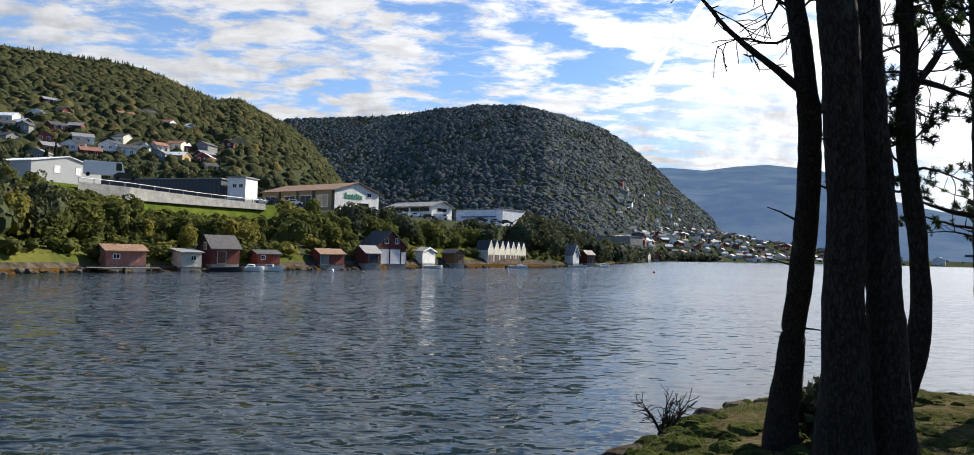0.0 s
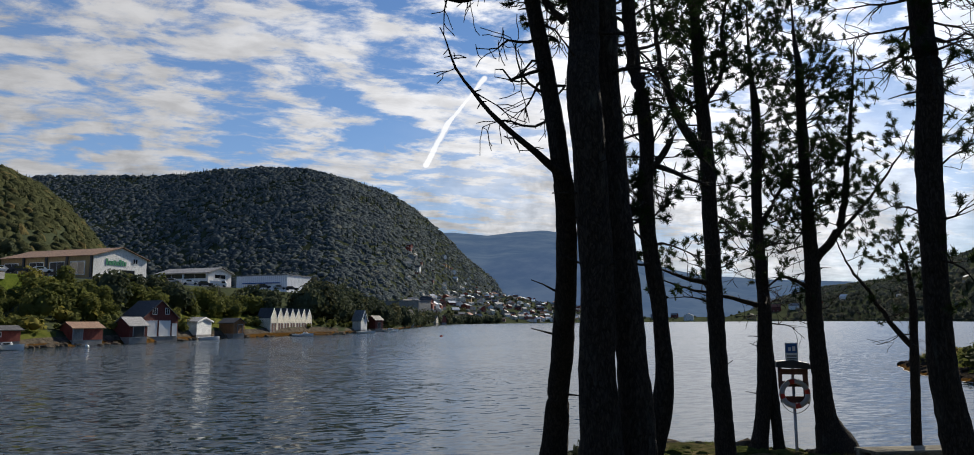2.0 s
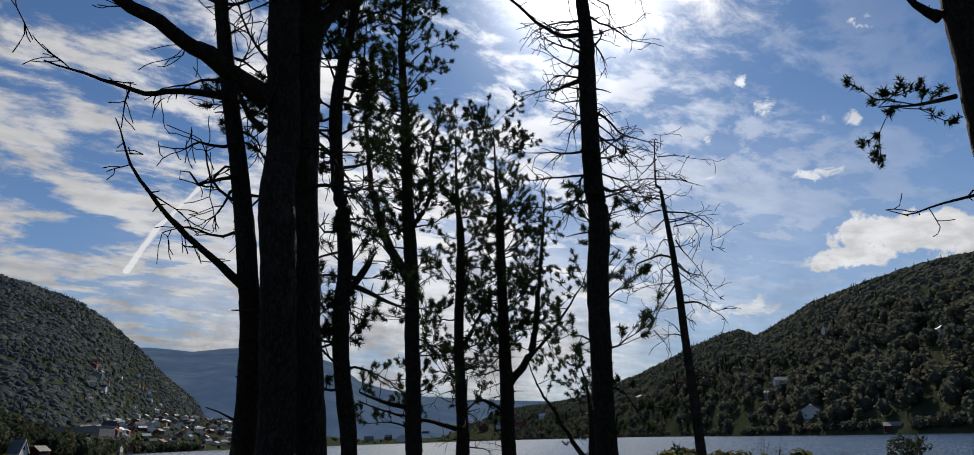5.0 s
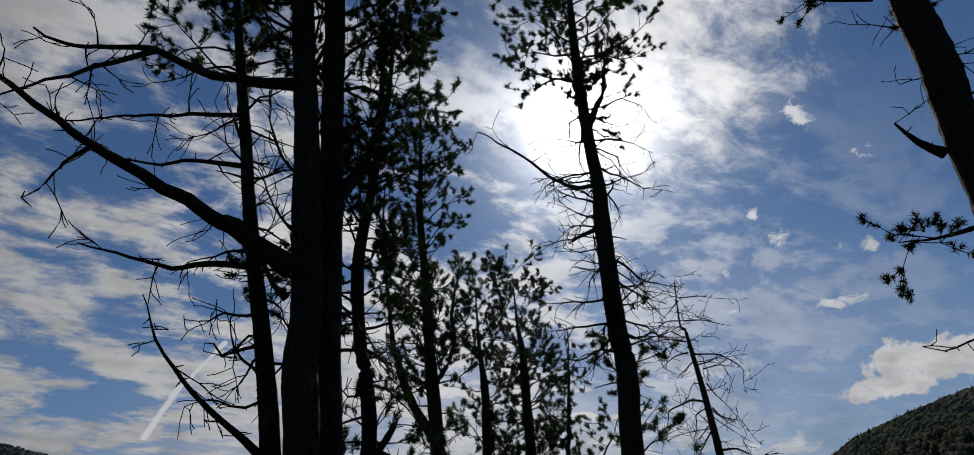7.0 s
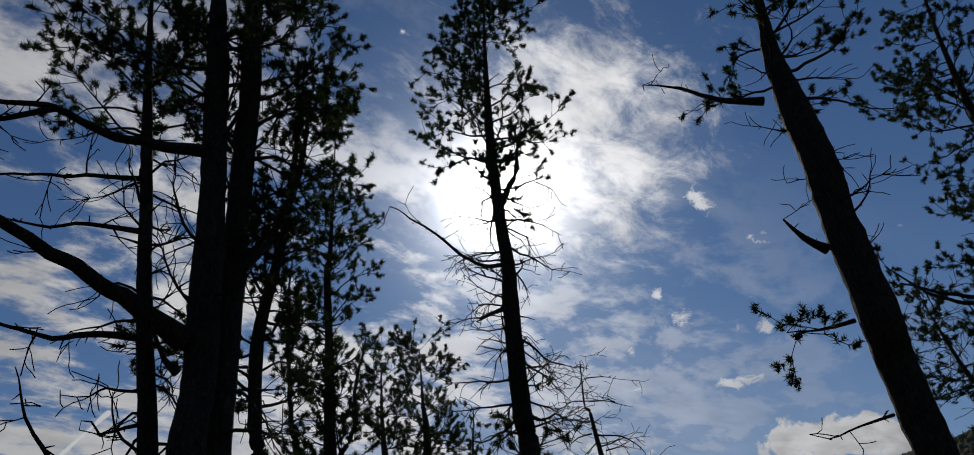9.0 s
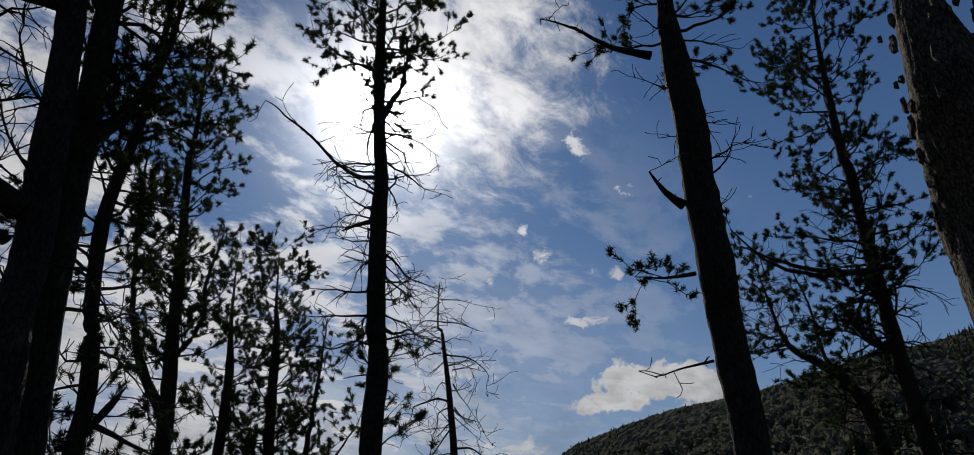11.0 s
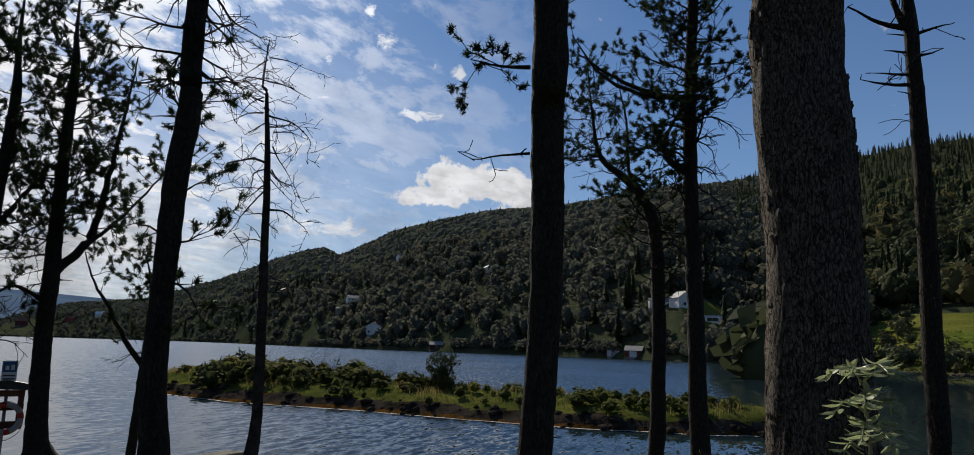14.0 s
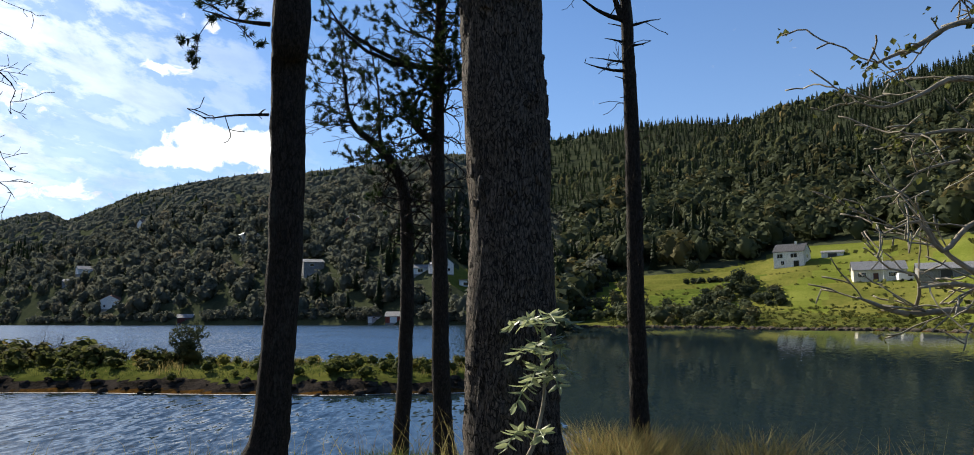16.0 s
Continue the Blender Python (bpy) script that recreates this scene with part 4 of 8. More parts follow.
ar = scatter(330, -36, -1, lambda a: sh(a) + 9, lambda a: float(curve(a, TERRACE_R)) - 3, thicket, rng, 0.8)
b, d = grow(ar, 2.5, 7.5, "near")
woods("thicket", "green and yellowing thicket on the slope above the boathouses", low(b, lambda a: 8.0 if -26 < a < -16 else 12.0), BRIGHT_LEAVES)
ar = scatter(60, -38, -30.5, lambda a: sh(a) + 4, lambda a: float(curve(a, TERRACE_R)) + 6, any_spot, rng, 0.8)
b, d = grow(ar, 5, 10, "near")
woods("shore_trees", "dense green trees on the steep shore", low(b, lambda a: 11.2 if a > -34.5 else 13.5), LEAVES)
ar = scatter(90, 1.5, 12, lambda a: sh(a) + 12, lambda a: sh(a) + 70, any_spot, rng, 0.9)
b, d = grow(ar, 8, 14, "near")
woods("shore_trees", "dark green trees behind the farther boathouses", b, DARK_LEAVES)
ar = scatter(40, -12, 2, lambda a: sh(a) + 18, lambda a: float(curve(a, TERRACE_R)) - 3, any_spot, rng, 0.9)
b, d = grow(ar, 5, 9.5, "near")
woods("shore_trees", "green trees between the boathouses and the warehouses", low(b, lambda a: 14.0), DARK_LEAVES)

ar = scatter(170, -35, 9, lambda a: sh(a) + 2.5, lambda a: sh(a) + 14, any_spot, rng, 0.9)
b, d = grow(ar, 1.2, 2.8, "mid", 0, wide=(1.1, 1.7))
woods("shore_bushes", "low bushes and weeds between the boathouses", b, BRIGHT_LEAVES, "bushes")

# hill above the terrace, the dome behind it, the far range
ar = scatter(11000, -37, -6, lambda a: float(curve(a, TERRACE_R)) + 115, lambda a: 1010, any_spot, rng, 0.62)
b, d = grow(ar[ar[:, 1] < 350], 5, 9, "mid", 0.10)
b2, d2 = grow(ar[ar[:, 1] >= 350], 2.2, 6.2, "distant", 0.04, "spruce_far", (1.1, 2.1), 0.38)
woods("hill_woods", "mixed green woods behind the town", b, LEAVES)
woods("hill_woods", "mixed green woods on the near hillside", b2, HILL_LEAVES)
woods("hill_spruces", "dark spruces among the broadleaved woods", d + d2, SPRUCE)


def above_town(a, r, rng):
    """The domed hill's woods stop above the town at its foot."""
    if a < 8.5:
        return True
    el = math.degrees(math.atan2(float(terrain(a, r)) - 3, r))
    return el > 1.9 or rng.uniform() < 0.08


ar = scatter(17000, -20, 22, lambda a: max(sh(a) + 90, 0.45 * float(curve(a, REACH_B))), lambda a: float(curve(a, REACH_B)) + 40, above_town, rng, 0.6)
# more dark spruces in this sector imitate the shade on the dome's left
shade_plot = (np.abs(ar[:, 0] + 4.5) < 4.5 + 1.5 * np.sin(ar[:, 1] * 0.01)) & (ar[:, 1] > 760)
b, d = grow(ar[~shade_plot], 2.6, 7, "distant", 0.02, "spruce_far", (1.3, 2.5), 0.45)
b2, d2 = grow(ar[shade_plot], 3, 7.5, "distant", 0.08, "spruce_far", (1.2, 2.3), 0.42)
b, d = b + b2, d + d2
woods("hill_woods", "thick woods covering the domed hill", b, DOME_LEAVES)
woods("hill_spruces", "dark spruces on the domed hill, some imitating its shade", d, SPRUCE)
ar = np.concatenate([scatter(520, 9.5, 24, lambda a: sh(a) + 10, lambda a: sh(a) + 900, any_spot, rng, 0.8), scatter(900, 24, 46, lambda a: sh(a) + 10, lambda a: sh(a) + 1250, any_spot, rng, 0.8)])
b, d = grow(ar, 3, 7, "distant", 0.1, "spruce_far", (0.9, 1.4), 0.15)
woods("valley_woods", "gardens and copses among the far houses", b, HILL_LEAVES)
b2, d2 = grow(scatter(150, 9.5, 17, lambda a: sh(a) + 2, lambda a: sh(a) + 25, any_spot, rng, 1.0), 7, 14, "mid", 0)
woods("valley_woods", "trees along the far end of the fjord", b2, DARK_LEAVES)


# the farther shore across the islet
def wooded(a, r, rng):
    rs = sh(a)
    if a > 92 and r < float(curve(a, FOREST_FROM)) + 4:
        return False
    if math.hypot((a - 56.8) / 2.2, (r - FARM_R + 16) / 17) < 1:
        return rng.uniform() < 0.08
    if math.hypot((a - 87.0) / 3.0, (r - 292) / 15) < 1:
        return rng.uniform() < 0.08
    for az, rr, wid in HOUSE_SPOTS:
        if abs(a - az) * radians(1) * rr < wid and rr - 15 < r < rr + 9:
            return False
    return True


HOUSE_SPOTS = [(59.2, FARM_R, 13), (74.7, 365, 8), (84.5, 296, 8), (86.4, 289, 9), (83.6, 300, 10), (94.1, 318, 11), (80.6, 276, 6), (66.1, 386, 7)]
ar = scatter(1700, 38, 96, lambda a: sh(a) + 1.5, lambda a: sh(a) + 240, wooded, rng, 0.85)
b, d = grow(ar, 7, 13, "mid", 0.04)
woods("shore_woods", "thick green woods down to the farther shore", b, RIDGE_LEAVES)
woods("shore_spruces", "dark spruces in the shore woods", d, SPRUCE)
ar = scatter(520, 36, 93, lambda a: sh(a) + 0.2, lambda a: sh(a) + 5, wooded, rng, 1.0)
b, d = grow(ar, 3, 6, "mid", 0, wide=(1.0, 1.5), sink=0.25)
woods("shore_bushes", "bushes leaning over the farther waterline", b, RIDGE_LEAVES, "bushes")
ar = scatter(9500, 36, 92, lambda a: sh(a) + 200, lambda a: float(curve(a, REACH_D)) + 30, wooded, rng, 0.7)
b, d = grow(ar, 2.6, 7, "distant", 0.10, "spruce_far", (1.1, 2.1), 0.35)
woods("hill_woods", "shaded woods on the long ridge, their colour greyed for haze", b, RIDGE_LEAVES)
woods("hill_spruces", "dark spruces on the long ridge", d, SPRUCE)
ar = scatter(1250, 90, 132, lambda a: float(curve(a, FOREST_FROM)) + 5, lambda a: float(curve(a, FOREST_FROM)) + 190, wooded, rng, 0.85)
b, d = grow(ar, 9, 16, "mid", 0.12)
woods("hill_woods", "green and russet woods above the meadows", b, LEAVES)
woods("hill_spruces", "single spruces above the meadows", d, SPRUCE)
ar = scatter(3800, 88, 132, lambda a: float(curve(a, FOREST_FROM)) + 150, lambda a: float(curve(a, REACH_D)) + 25, wooded, rng, 0.8)
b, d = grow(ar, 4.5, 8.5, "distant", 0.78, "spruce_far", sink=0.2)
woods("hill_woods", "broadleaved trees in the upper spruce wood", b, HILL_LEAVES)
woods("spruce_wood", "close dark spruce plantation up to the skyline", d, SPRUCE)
# bushes in and below the meadows
ar = np.concatenate([scatter(46, 93.5, 99, lambda a: sh(a) + 6, lambda a: 300, any_spot, rng, 0.8),
                     scatter(80, 97.5, 107.5, lambda a: sh(a) + 6, lambda a: sh(a) + 50, any_spot, rng, 0.8),
                     scatter(10, 104.5, 107.5, lambda a: sh(a) + 55, lambda a: sh(a) + 80, any_spot, rng, 0.8)])
b, d = grow(ar, 1.8, 5.0, "mid", 0, wide=(1.0, 1.5))
woods("meadow_bushes", "green bushes along the meadow's foot", b, LEAVES, "bushes")
# a hedge, single bushes and a dark brake on the meadow, each where the slope stands so many degrees up from the far bank
def slope_spot(az, el):
    r = np.arange(sh(az) + 4, 330, 1.0)
    rise = np.degrees(np.arctan2(relief(np.full(r.shape, az), r) - 3.2, r))
    return az, float(r[np.argmin(np.abs(rise - el))])


HEDGE_AZ, HEDGE_EL = (103.6, 106.8), (2.15, 2.3)
BRAKE_AZ, BRAKE_EL = (104.5, 110.2), (0.2, 1.5)
MEADOW_TREES = ((107.4, 1.9), (108.1, 1.5), (104.0, 3.0), (98.2, 0.2), (97.0, 0.0), (95.8, -0.1))
HEDGE = [slope_spot(float(table_az(a)), e) for a, e in zip(np.linspace(HEDGE_AZ[0], HEDGE_AZ[1], 9), np.linspace(HEDGE_EL[0], HEDGE_EL[1], 9))]
b, d = grow(np.array(HEDGE), 2.2, 3.2, "near", 0, wide=(1.1, 1.5), sink=0.2)
woods("hedge", "clipped dark hedge crossing the meadow", b, DARK_LEAVES, "hedge")
BRAKE = [slope_spot(float(table_az(rng.uniform(*BRAKE_AZ))), rng.uniform(*BRAKE_EL)) for _ in range(46)]
b, d = grow(np.array(BRAKE), 1.6, 3.6, "near", 0, wide=(1.0, 1.6), sink=0.2)
woods("meadow_bushes", "dark scrub on the rough slope below the meadow", b, DARK_LEAVES, "bushes")
b, d = grow(np.array([slope_spot(float(table_az(a)), e) for a, e in MEADOW_TREES]), 6.0, 7.5, "near", 0, wide=(0.9, 1.1), sink=0.1)
woods("meadow_trees", "small dark trees standing singly in the meadow", b, DARK_LEAVES, "trees")
# clumps on the grassy slope under the retaining wall, and tussocks in the rough pasture
ar = scatter(420, -30, -14, lambda a: float(curve(a, TERRACE_R)) - 20, lambda a: float(curve(a, TERRACE_R)) - 4.5, any_spot, rng, 1.2)
b, d = grow(ar, 0.5, 1.7, "low", 0, wide=(1.0, 1.8), sink=0.2)
woods("slope_scrub", "low scrub on the grassy slope under the wall", b, BRIGHT_LEAVES, "bushes")
ar = np.concatenate([scatter(900, 97, 124, lambda a: sh(a) + 3, lambda a: sh(a) + 45, any_spot, rng, 0.9), scatter(350, 97, 124, lambda a: sh(a) + 40, lambda a: 255, any_spot, rng, 0.9)])
b, d = grow(ar, 0.35, 1.0, "low", 0, wide=(1.1, 2.2), sink=0.3)
woods("pasture_tussocks", "rushes and weedy tussocks in the rough pasture", b, BRIGHT_LEAVES, "tussocks")


# ---- pines on the bank ----
class Tubes:
    """Collects round, tapering, crooked tubes into one mesh."""

    def __init__(self):
        self.v, self.f = [], []

    def add(self, pts, sides=6, bump=0.0, rng=None):
        """pts: (x, y, z, radius)."""
        rings = []
        for i, p in enumerate(pts):
            a = Vector(pts[max(i - 1, 0)][:3])
            b = Vector(pts[min(i + 1, len(pts) - 1)][:3])
            d = (b - a).normalized()
            s = d.cross(Vector((0, 0, 1)) if abs(d.z) < 0.9 else Vector((1, 0, 0))).normalized()
            t = d.cross(s)
            ring = []
            for k in range(sides):
                ang = k * math.tau / sides
                rad_ = p[3] * (1 + (rng.uniform(-bump, bump) if bump else 0))
                q = Vector(p[:3]) + (s * math.cos(ang) + t * math.sin(ang)) * rad_
                ring.append(len(self.v))
                self.v.append(q[:])
            rings.append(ring)
        for r0, r1 in zip(rings, rings[1:]):
            for k in range(sides):
                self.f.append((r0[k], r0[(k + 1) % sides], r1[(k + 1) % sides], r1[k]))
        tip = len(self.v)
        self.v.append(tuple(pts[-1][:3]))
        last = rings[-1]
        for k in range(sides):
            self.f.append((last[k], last[(k + 1) % sides], tip, tip))

    def object(self, name, mat, parent, label=""):
        me = bpy.data.meshes.new(name)
        me.from_pydata(self.v, [], [f if f[2] != f[3] else f[:3] for f in self.f])
        me.materials.append(mat)
        me.shade_smooth()
        ob = new(name, me)
        ob.parent = parent
        return tagged(ob, label) if label else ob


def spline(pts, step):
    """A smooth run of points through the given ones."""
    p = np.array(pts, float)
    if len(p) < 3:
        n = max(2, int(np.linalg.norm(p[-1, :3] - p[0, :3]) / step) + 1)
        return [tuple(p[0] + (p[-1] - p[0]) * k / (n - 1)) for k in range(n)]
    q = np.vstack([2 * p[0] - p[1], p, 2 * p[-1] - p[-2]])
    out = []
    for i in range(1, len(q) - 2):
        n = max(1, int(np.linalg.norm(q[i + 1, :3] - q[i, :3]) / step))
        for k in range(n):
            t = k / n
            out.append(tuple(0.5 * (2 * q[i] + (q[i + 1] - q[i - 1]) * t + (2 * q[i - 1] - 5 * q[i] + 4 * q[i + 1] - q[i + 2]) * t * t
                                    + (3 * q[i] - q[i - 1] - 3 * q[i + 1] + q[i + 2]) * t ** 3)))
    out.append(tuple(p[-1]))
    return [(a, b, c, max(d, 0.003)) for a, b, c, d in out]


def crooked(start, way, length, rad_, rng, bend=0.34, lift=0.0, step=0.12):
    """A branch that wanders: points from start along way."""
    pts, p, d = [], Vector(start), Vector(way).normalized()
    n = max(3, int(length / step))
    for k in range(n + 1):
        t = k / n
        pts.append((*p, max(rad_ * (1 - 0.85 * t), 0.005)))
        d = (d + Vector(rng.normal(0, bend, 3)) * 0.5 + Vector((0, 0, lift))).normalized()
        p = p + d * (length / n)
    return pts


def needles(spots, ways, rng, count=38, length=0.066, width=0.0056):
    """Needle tufts at shoot ends: fine slivers that stand out round the last hand's breadth of a shoot and spray forwards."""
    spots, ways = np.array(spots), np.array(ways)
    k = len(spots)
    w = ways / (np.linalg.norm(ways, axis=1)[:, None] + 1e-9)
    m = k * count
    ax = np.repeat(w, count, 0)
    root = np.repeat(spots, count, 0) - ax * rng.uniform(-0.02, 0.09, m)[:, None]
    out = np.cross(ax, rng.normal(0, 1, (m, 3)))
    out /= np.linalg.norm(out, axis=1)[:, None] + 1e-9
    d = ax * rng.uniform(0.1, 1.3, m)[:, None] + out + rng.normal(0, 0.18, (m, 3))
    d /= np.linalg.norm(d, axis=1)[:, None]
    side = np.cross(d, rng.normal(0, 1, (m, 3)))
    side /= np.linalg.norm(side, axis=1)[:, None] + 1e-9
    ln = (length * rng.uniform(0.7, 1.2, m))[:, None]
    v = np.stack([root - side * width, root + side * width, root + d * ln], 1).reshape(-1, 3)
    tint = np.repeat(np.stack([rng.uniform(0, 1, k), rng.uniform(0, 0.9, k), np.zeros(k), np.ones(k)], 1), count * 3, 0)
    return v, np.arange(3 * m).reshape(m, 3), tint


def radius_at(run, z):
    i = min(range(len(run)), key=lambda j: abs(run[j][2] - z))
    return run[i]


def pine(label, stems, limbs, seed, dead=(), live=(), stubs=0, mat=None, sides=14, slim=1.0):
    """A pine. stems: runs of (x, y, z, radius) from the ground up. limbs: great branches, likewise. dead: zones of bare crooked
    twigs (z0, z1, count, length); live: zones of needled branches (z0, z1, count, length). Limbs bear twigs and, high up, needles."""
    mat = mat or BARK
    rng = np.random.default_rng(seed)
    foot = stems[0][0]
    tree = tagged(new("pine_tree"), label, "tree", "pines on the bank")
    origin = Vector((foot[0], foot[1], float(bank_z(foot[0], foot[1]))))
    tree.location = origin
    runs = []
    for s in stems:
        low = float(bank_z(s[0][0], s[0][1])) - 0.25
        if s[0][2] > low + 0.1:
            s = [(s[0][0] - 0.3 * (s[1][0] - s[0][0]), s[0][1] - 0.3 * (s[1][1] - s[0][1]), low, s[0][3] * 1.25)] + list(s)
        run = spline(s, 0.10)
        thin = max(0.0, 1 - 0.008 / run[-1][3])
        run = [(x, y, z, r * (1 - thin * max(0.0, i / len(run) - 0.72) / 0.28)) for i, (x, y, z, r) in enumerate(run)]
        runs.append(run)
        t = Tubes()
        lumpy = [(x + 0.12 * r * noise.noise((z * 1.3, seed, 0)), y + 0.12 * r * noise.noise((z * 1.3, seed, 7)), z, r * (1 + 0.07 * noise.noise((z * 2.6, seed, 3)))) for x, y, z, r in run]
        t.add(lumpy, sides, 0.05, rng)
        t.object("trunk", mat, tree)
    twig, spots, ways = Tubes(), [], []

    def shoots(pts, n, size, green, up):
        """Side shoots along a branch, with tufts at their ends if it is green."""
        for _ in range(n):
            i = int(len(pts) * rng.uniform(0.3, 0.98))
            i = min(max(i, 1), len(pts) - 1)
            d = Vector(pts[i][:3]) - Vector(pts[i - 1][:3])
            way = d.normalized() + Vector(rng.normal(0, 0.65, 3)) + Vector((0, 0, up))
            sub = crooked(pts[i][:3], way, size * rng.uniform(0.4, 1.1), min(pts[i][3] * 0.75, 0.010), rng, 0.34 if green else 0.45, 0.05 if green else -0.02, 0.07)
            twig.add(sub, 3)
            if green:
                tips = [sub[-1]] + ([sub[len(sub) // 2]] if rng.uniform() < 0.6 else [])
                e = Vector(sub[-1][:3]) - Vector(sub[-2][:3])
                for q in tips:
                    for j in range(3 if q is sub[-1] else 1):
                        way_t = e.normalized() + Vector(rng.normal(0, 0.6, 3)) + Vector((0, 0, 0.35))
                        spots.append((Vector(q[:3]) + way_t.normalized() * rng.uniform(0.01, 0.07))[:])
                        ways.append(way_t[:])

    def zone(z0, z1, count, length, green):
        for k in range(count):
            z = z0 + (z1 - z0) * (k + rng.uniform()) / count
            run = runs[rng.integers(len(runs))]
            p = radius_at(run, z)
            if abs(p[2] - z) > 0.3:
                continue
            a = rng.uniform(0, math.tau)
            ln = length * rng.uniform(0.55, 1.15) * (1 - 0.45 * (z - z0) / (z1 - z0 + 1e-6) if green else 1)
            way = Vector((math.cos(a), math.sin(a), rng.uniform(0.0, 0.55) if green else rng.uniform(-0.25, 0.3)))
            br = crooked((p[0], p[1], z), way, ln, min(0.3 * p[3], 0.010 + 0.010 * ln), rng, 0.40 if green else 0.55, 0.03 if green else -0.03)
            twig.add(br, 5)
            if not green:
                for _ in range(int(5 * ln)):
                    q = br[rng.integers(1, len(br))]
                    way_s = Vector(rng.normal(0, 1, 3)).normalized()
                    twig.add([(*q[:3], 0.006), (*(Vector(q[:3]) + way_s * rng.uniform(0.04, 0.12)), 0.003)], 3)
            shoots(br, int((8 if green else 7) * ln + 2), 0.40 if green else 0.36, green, 0.3 if green else 0.0)
            if green:
                spots.append(br[-1][:3])
                ways.append(way[:])

    for z0, z1, count, length in dead:
        zone(z0, z1, count, length, False)
    for z0, z1, count, length in live:
        zone(z0, z1, count, length, True)
    for l, green in limbs:
        run = spline(l, 0.10)
        kink = [0.04 * min(1.0, i / 6) * min(1.0, 12 * r) ** 0.3 for i, (_, _, _, r) in enumerate(run)]
        run = [(x + k * noise.noise((i * 0.45, seed, 1)), y + k * noise.noise((i * 0.45, seed, 9)), z + k * noise.noise((i * 0.45, seed, 5)),
                max(0.004, r * slim * (1 - 0.5 * i / len(run)))) for i, ((x, y, z, r), k) in enumerate(zip(run, kink))]
        t = Tubes()
        t.add(run, 8, 0.05, rng)
        t.object("limb", mat, tree)
        ln = sum((Vector(a[:3]) - Vector(b[:3])).length for a, b in zip(run, run[1:]))
        for k in range(int(ln * green[0])):
            i = min(int(len(run) * rng.uniform(0.2, 1.0)), len(run) - 1)
            p = run[i]
            size = green[1] * rng.uniform(0.4, 1.1)
            br = crooked(p[:3], Vector(rng.normal(0, 1, 3)) + Vector((0, 0, 0.2)), size, min(p[3] * 0.5, 0.012), rng, 0.3, 0.0)
            twig.add(br, 4)
            shoots(br, int(size * 6) + 1, 0.3, green[2], 0.15)
            if green[2]:
                spots.append(br[-1][:3])
                ways.append((0, 0, 1))
        for k in range(int(ln * 5)):
            p = run[rng.integers(1, len(run))]
            way = Vector(rng.normal(0, 1, 3))
            twig.add([(*p[:3], 0.008), (*(Vector(p[:3]) + way.normalized() * (p[3] + rng.uniform(0.02, 0.09))), 0.004)], 4)
    for k in range(stubs):
        run = runs[0]
        p = run[int(len(run) * rng.uniform(0.12, 0.9))]
        a = rng.uniform(0, math.tau)
        way = Vector((math.cos(a), math.sin(a), rng.uniform(-0.2, 0.5)))
        twig.add(crooked(p[:3], way, p[3] + rng.uniform(0.05, 0.3), min(0.018, p[3] * 0.3), rng, 0.2), 5)
    if twig.v:
        tagged(twig.object("branchwork", DEAD_WOOD if not spots else mat, tree), kind="stuff")
    if spots:
        v, f, tint = needles(spots, ways, rng)
        ob = new("crown", grid_mesh("crown", v, f, [NEEDLES], None, False, tint))
        ob.parent = tree
        tagged(ob, kind="stuff")
    inv = Matrix.Translation(-origin)
    for ob in tree.children:
        ob.data.transform(inv)
    return tree


BARE, LEAFY, SPARSE = (3.0, 0.45, False), (6.0, 0.6, True), (3.0, 0.5, True)


TRUNK_A = [(3.92, 8.07, 1.33, 0.184), (3.93, 8.07, 1.52, 0.168), (3.91, 7.76, 2.42, 0.132), (3.78, 7.17, 3.41, 0.115), (3.62, 6.71, 4.28, 0.104), (3.46, 6.45, 4.77, 0.095), (3.37, 6.53, 5.66, 0.084), (3.20, 6.58, 6.69, 0.076), (3.05, 6.57, 7.70, 0.064), (2.90, 6.62, 8.89, 0.059), (2.73, 6.66, 10.27, 0.049), (2.56, 6.70, 11.99, 0.023)]
LIMBS_A = [
    [(3.46, 6.38, 4.62, 0.050), (3.10, 6.30, 4.86, 0.036), (2.86, 6.26, 5.02, 0.032), (2.60, 6.22, 5.24, 0.026), (2.36, 6.18, 5.52, 0.019), (2.20, 6.16, 5.90, 0.009)],
    [(3.24, 6.57, 6.53, 0.044), (2.83, 6.52, 6.46, 0.037), (2.44, 6.46, 6.32, 0.030), (1.98, 6.37, 6.31, 0.020), (1.66, 6.33, 6.32, 0.012)],
    [(3.41, 6.52, 5.75, 0.024), (3.15, 6.43, 5.64, 0.018), (2.95, 6.41, 5.55, 0.015), (2.88, 6.43, 5.65, 0.012), (2.81, 6.45, 5.65, 0.009), (2.80, 6.45, 5.58, 0.006)],
    [(3.07, 6.57, 7.64, 0.034), (2.53, 6.46, 7.48, 0.026), (2.10, 6.38, 7.27, 0.019), (1.73, 6.34, 7.23, 0.009)],
    [(2.99, 6.59, 8.28, 0.032), (2.40, 6.41, 7.96, 0.023), (1.76, 6.34, 7.65, 0.016), (1.35, 6.22, 7.39, 0.012), (1.20, 6.22, 7.53, 0.006)]]
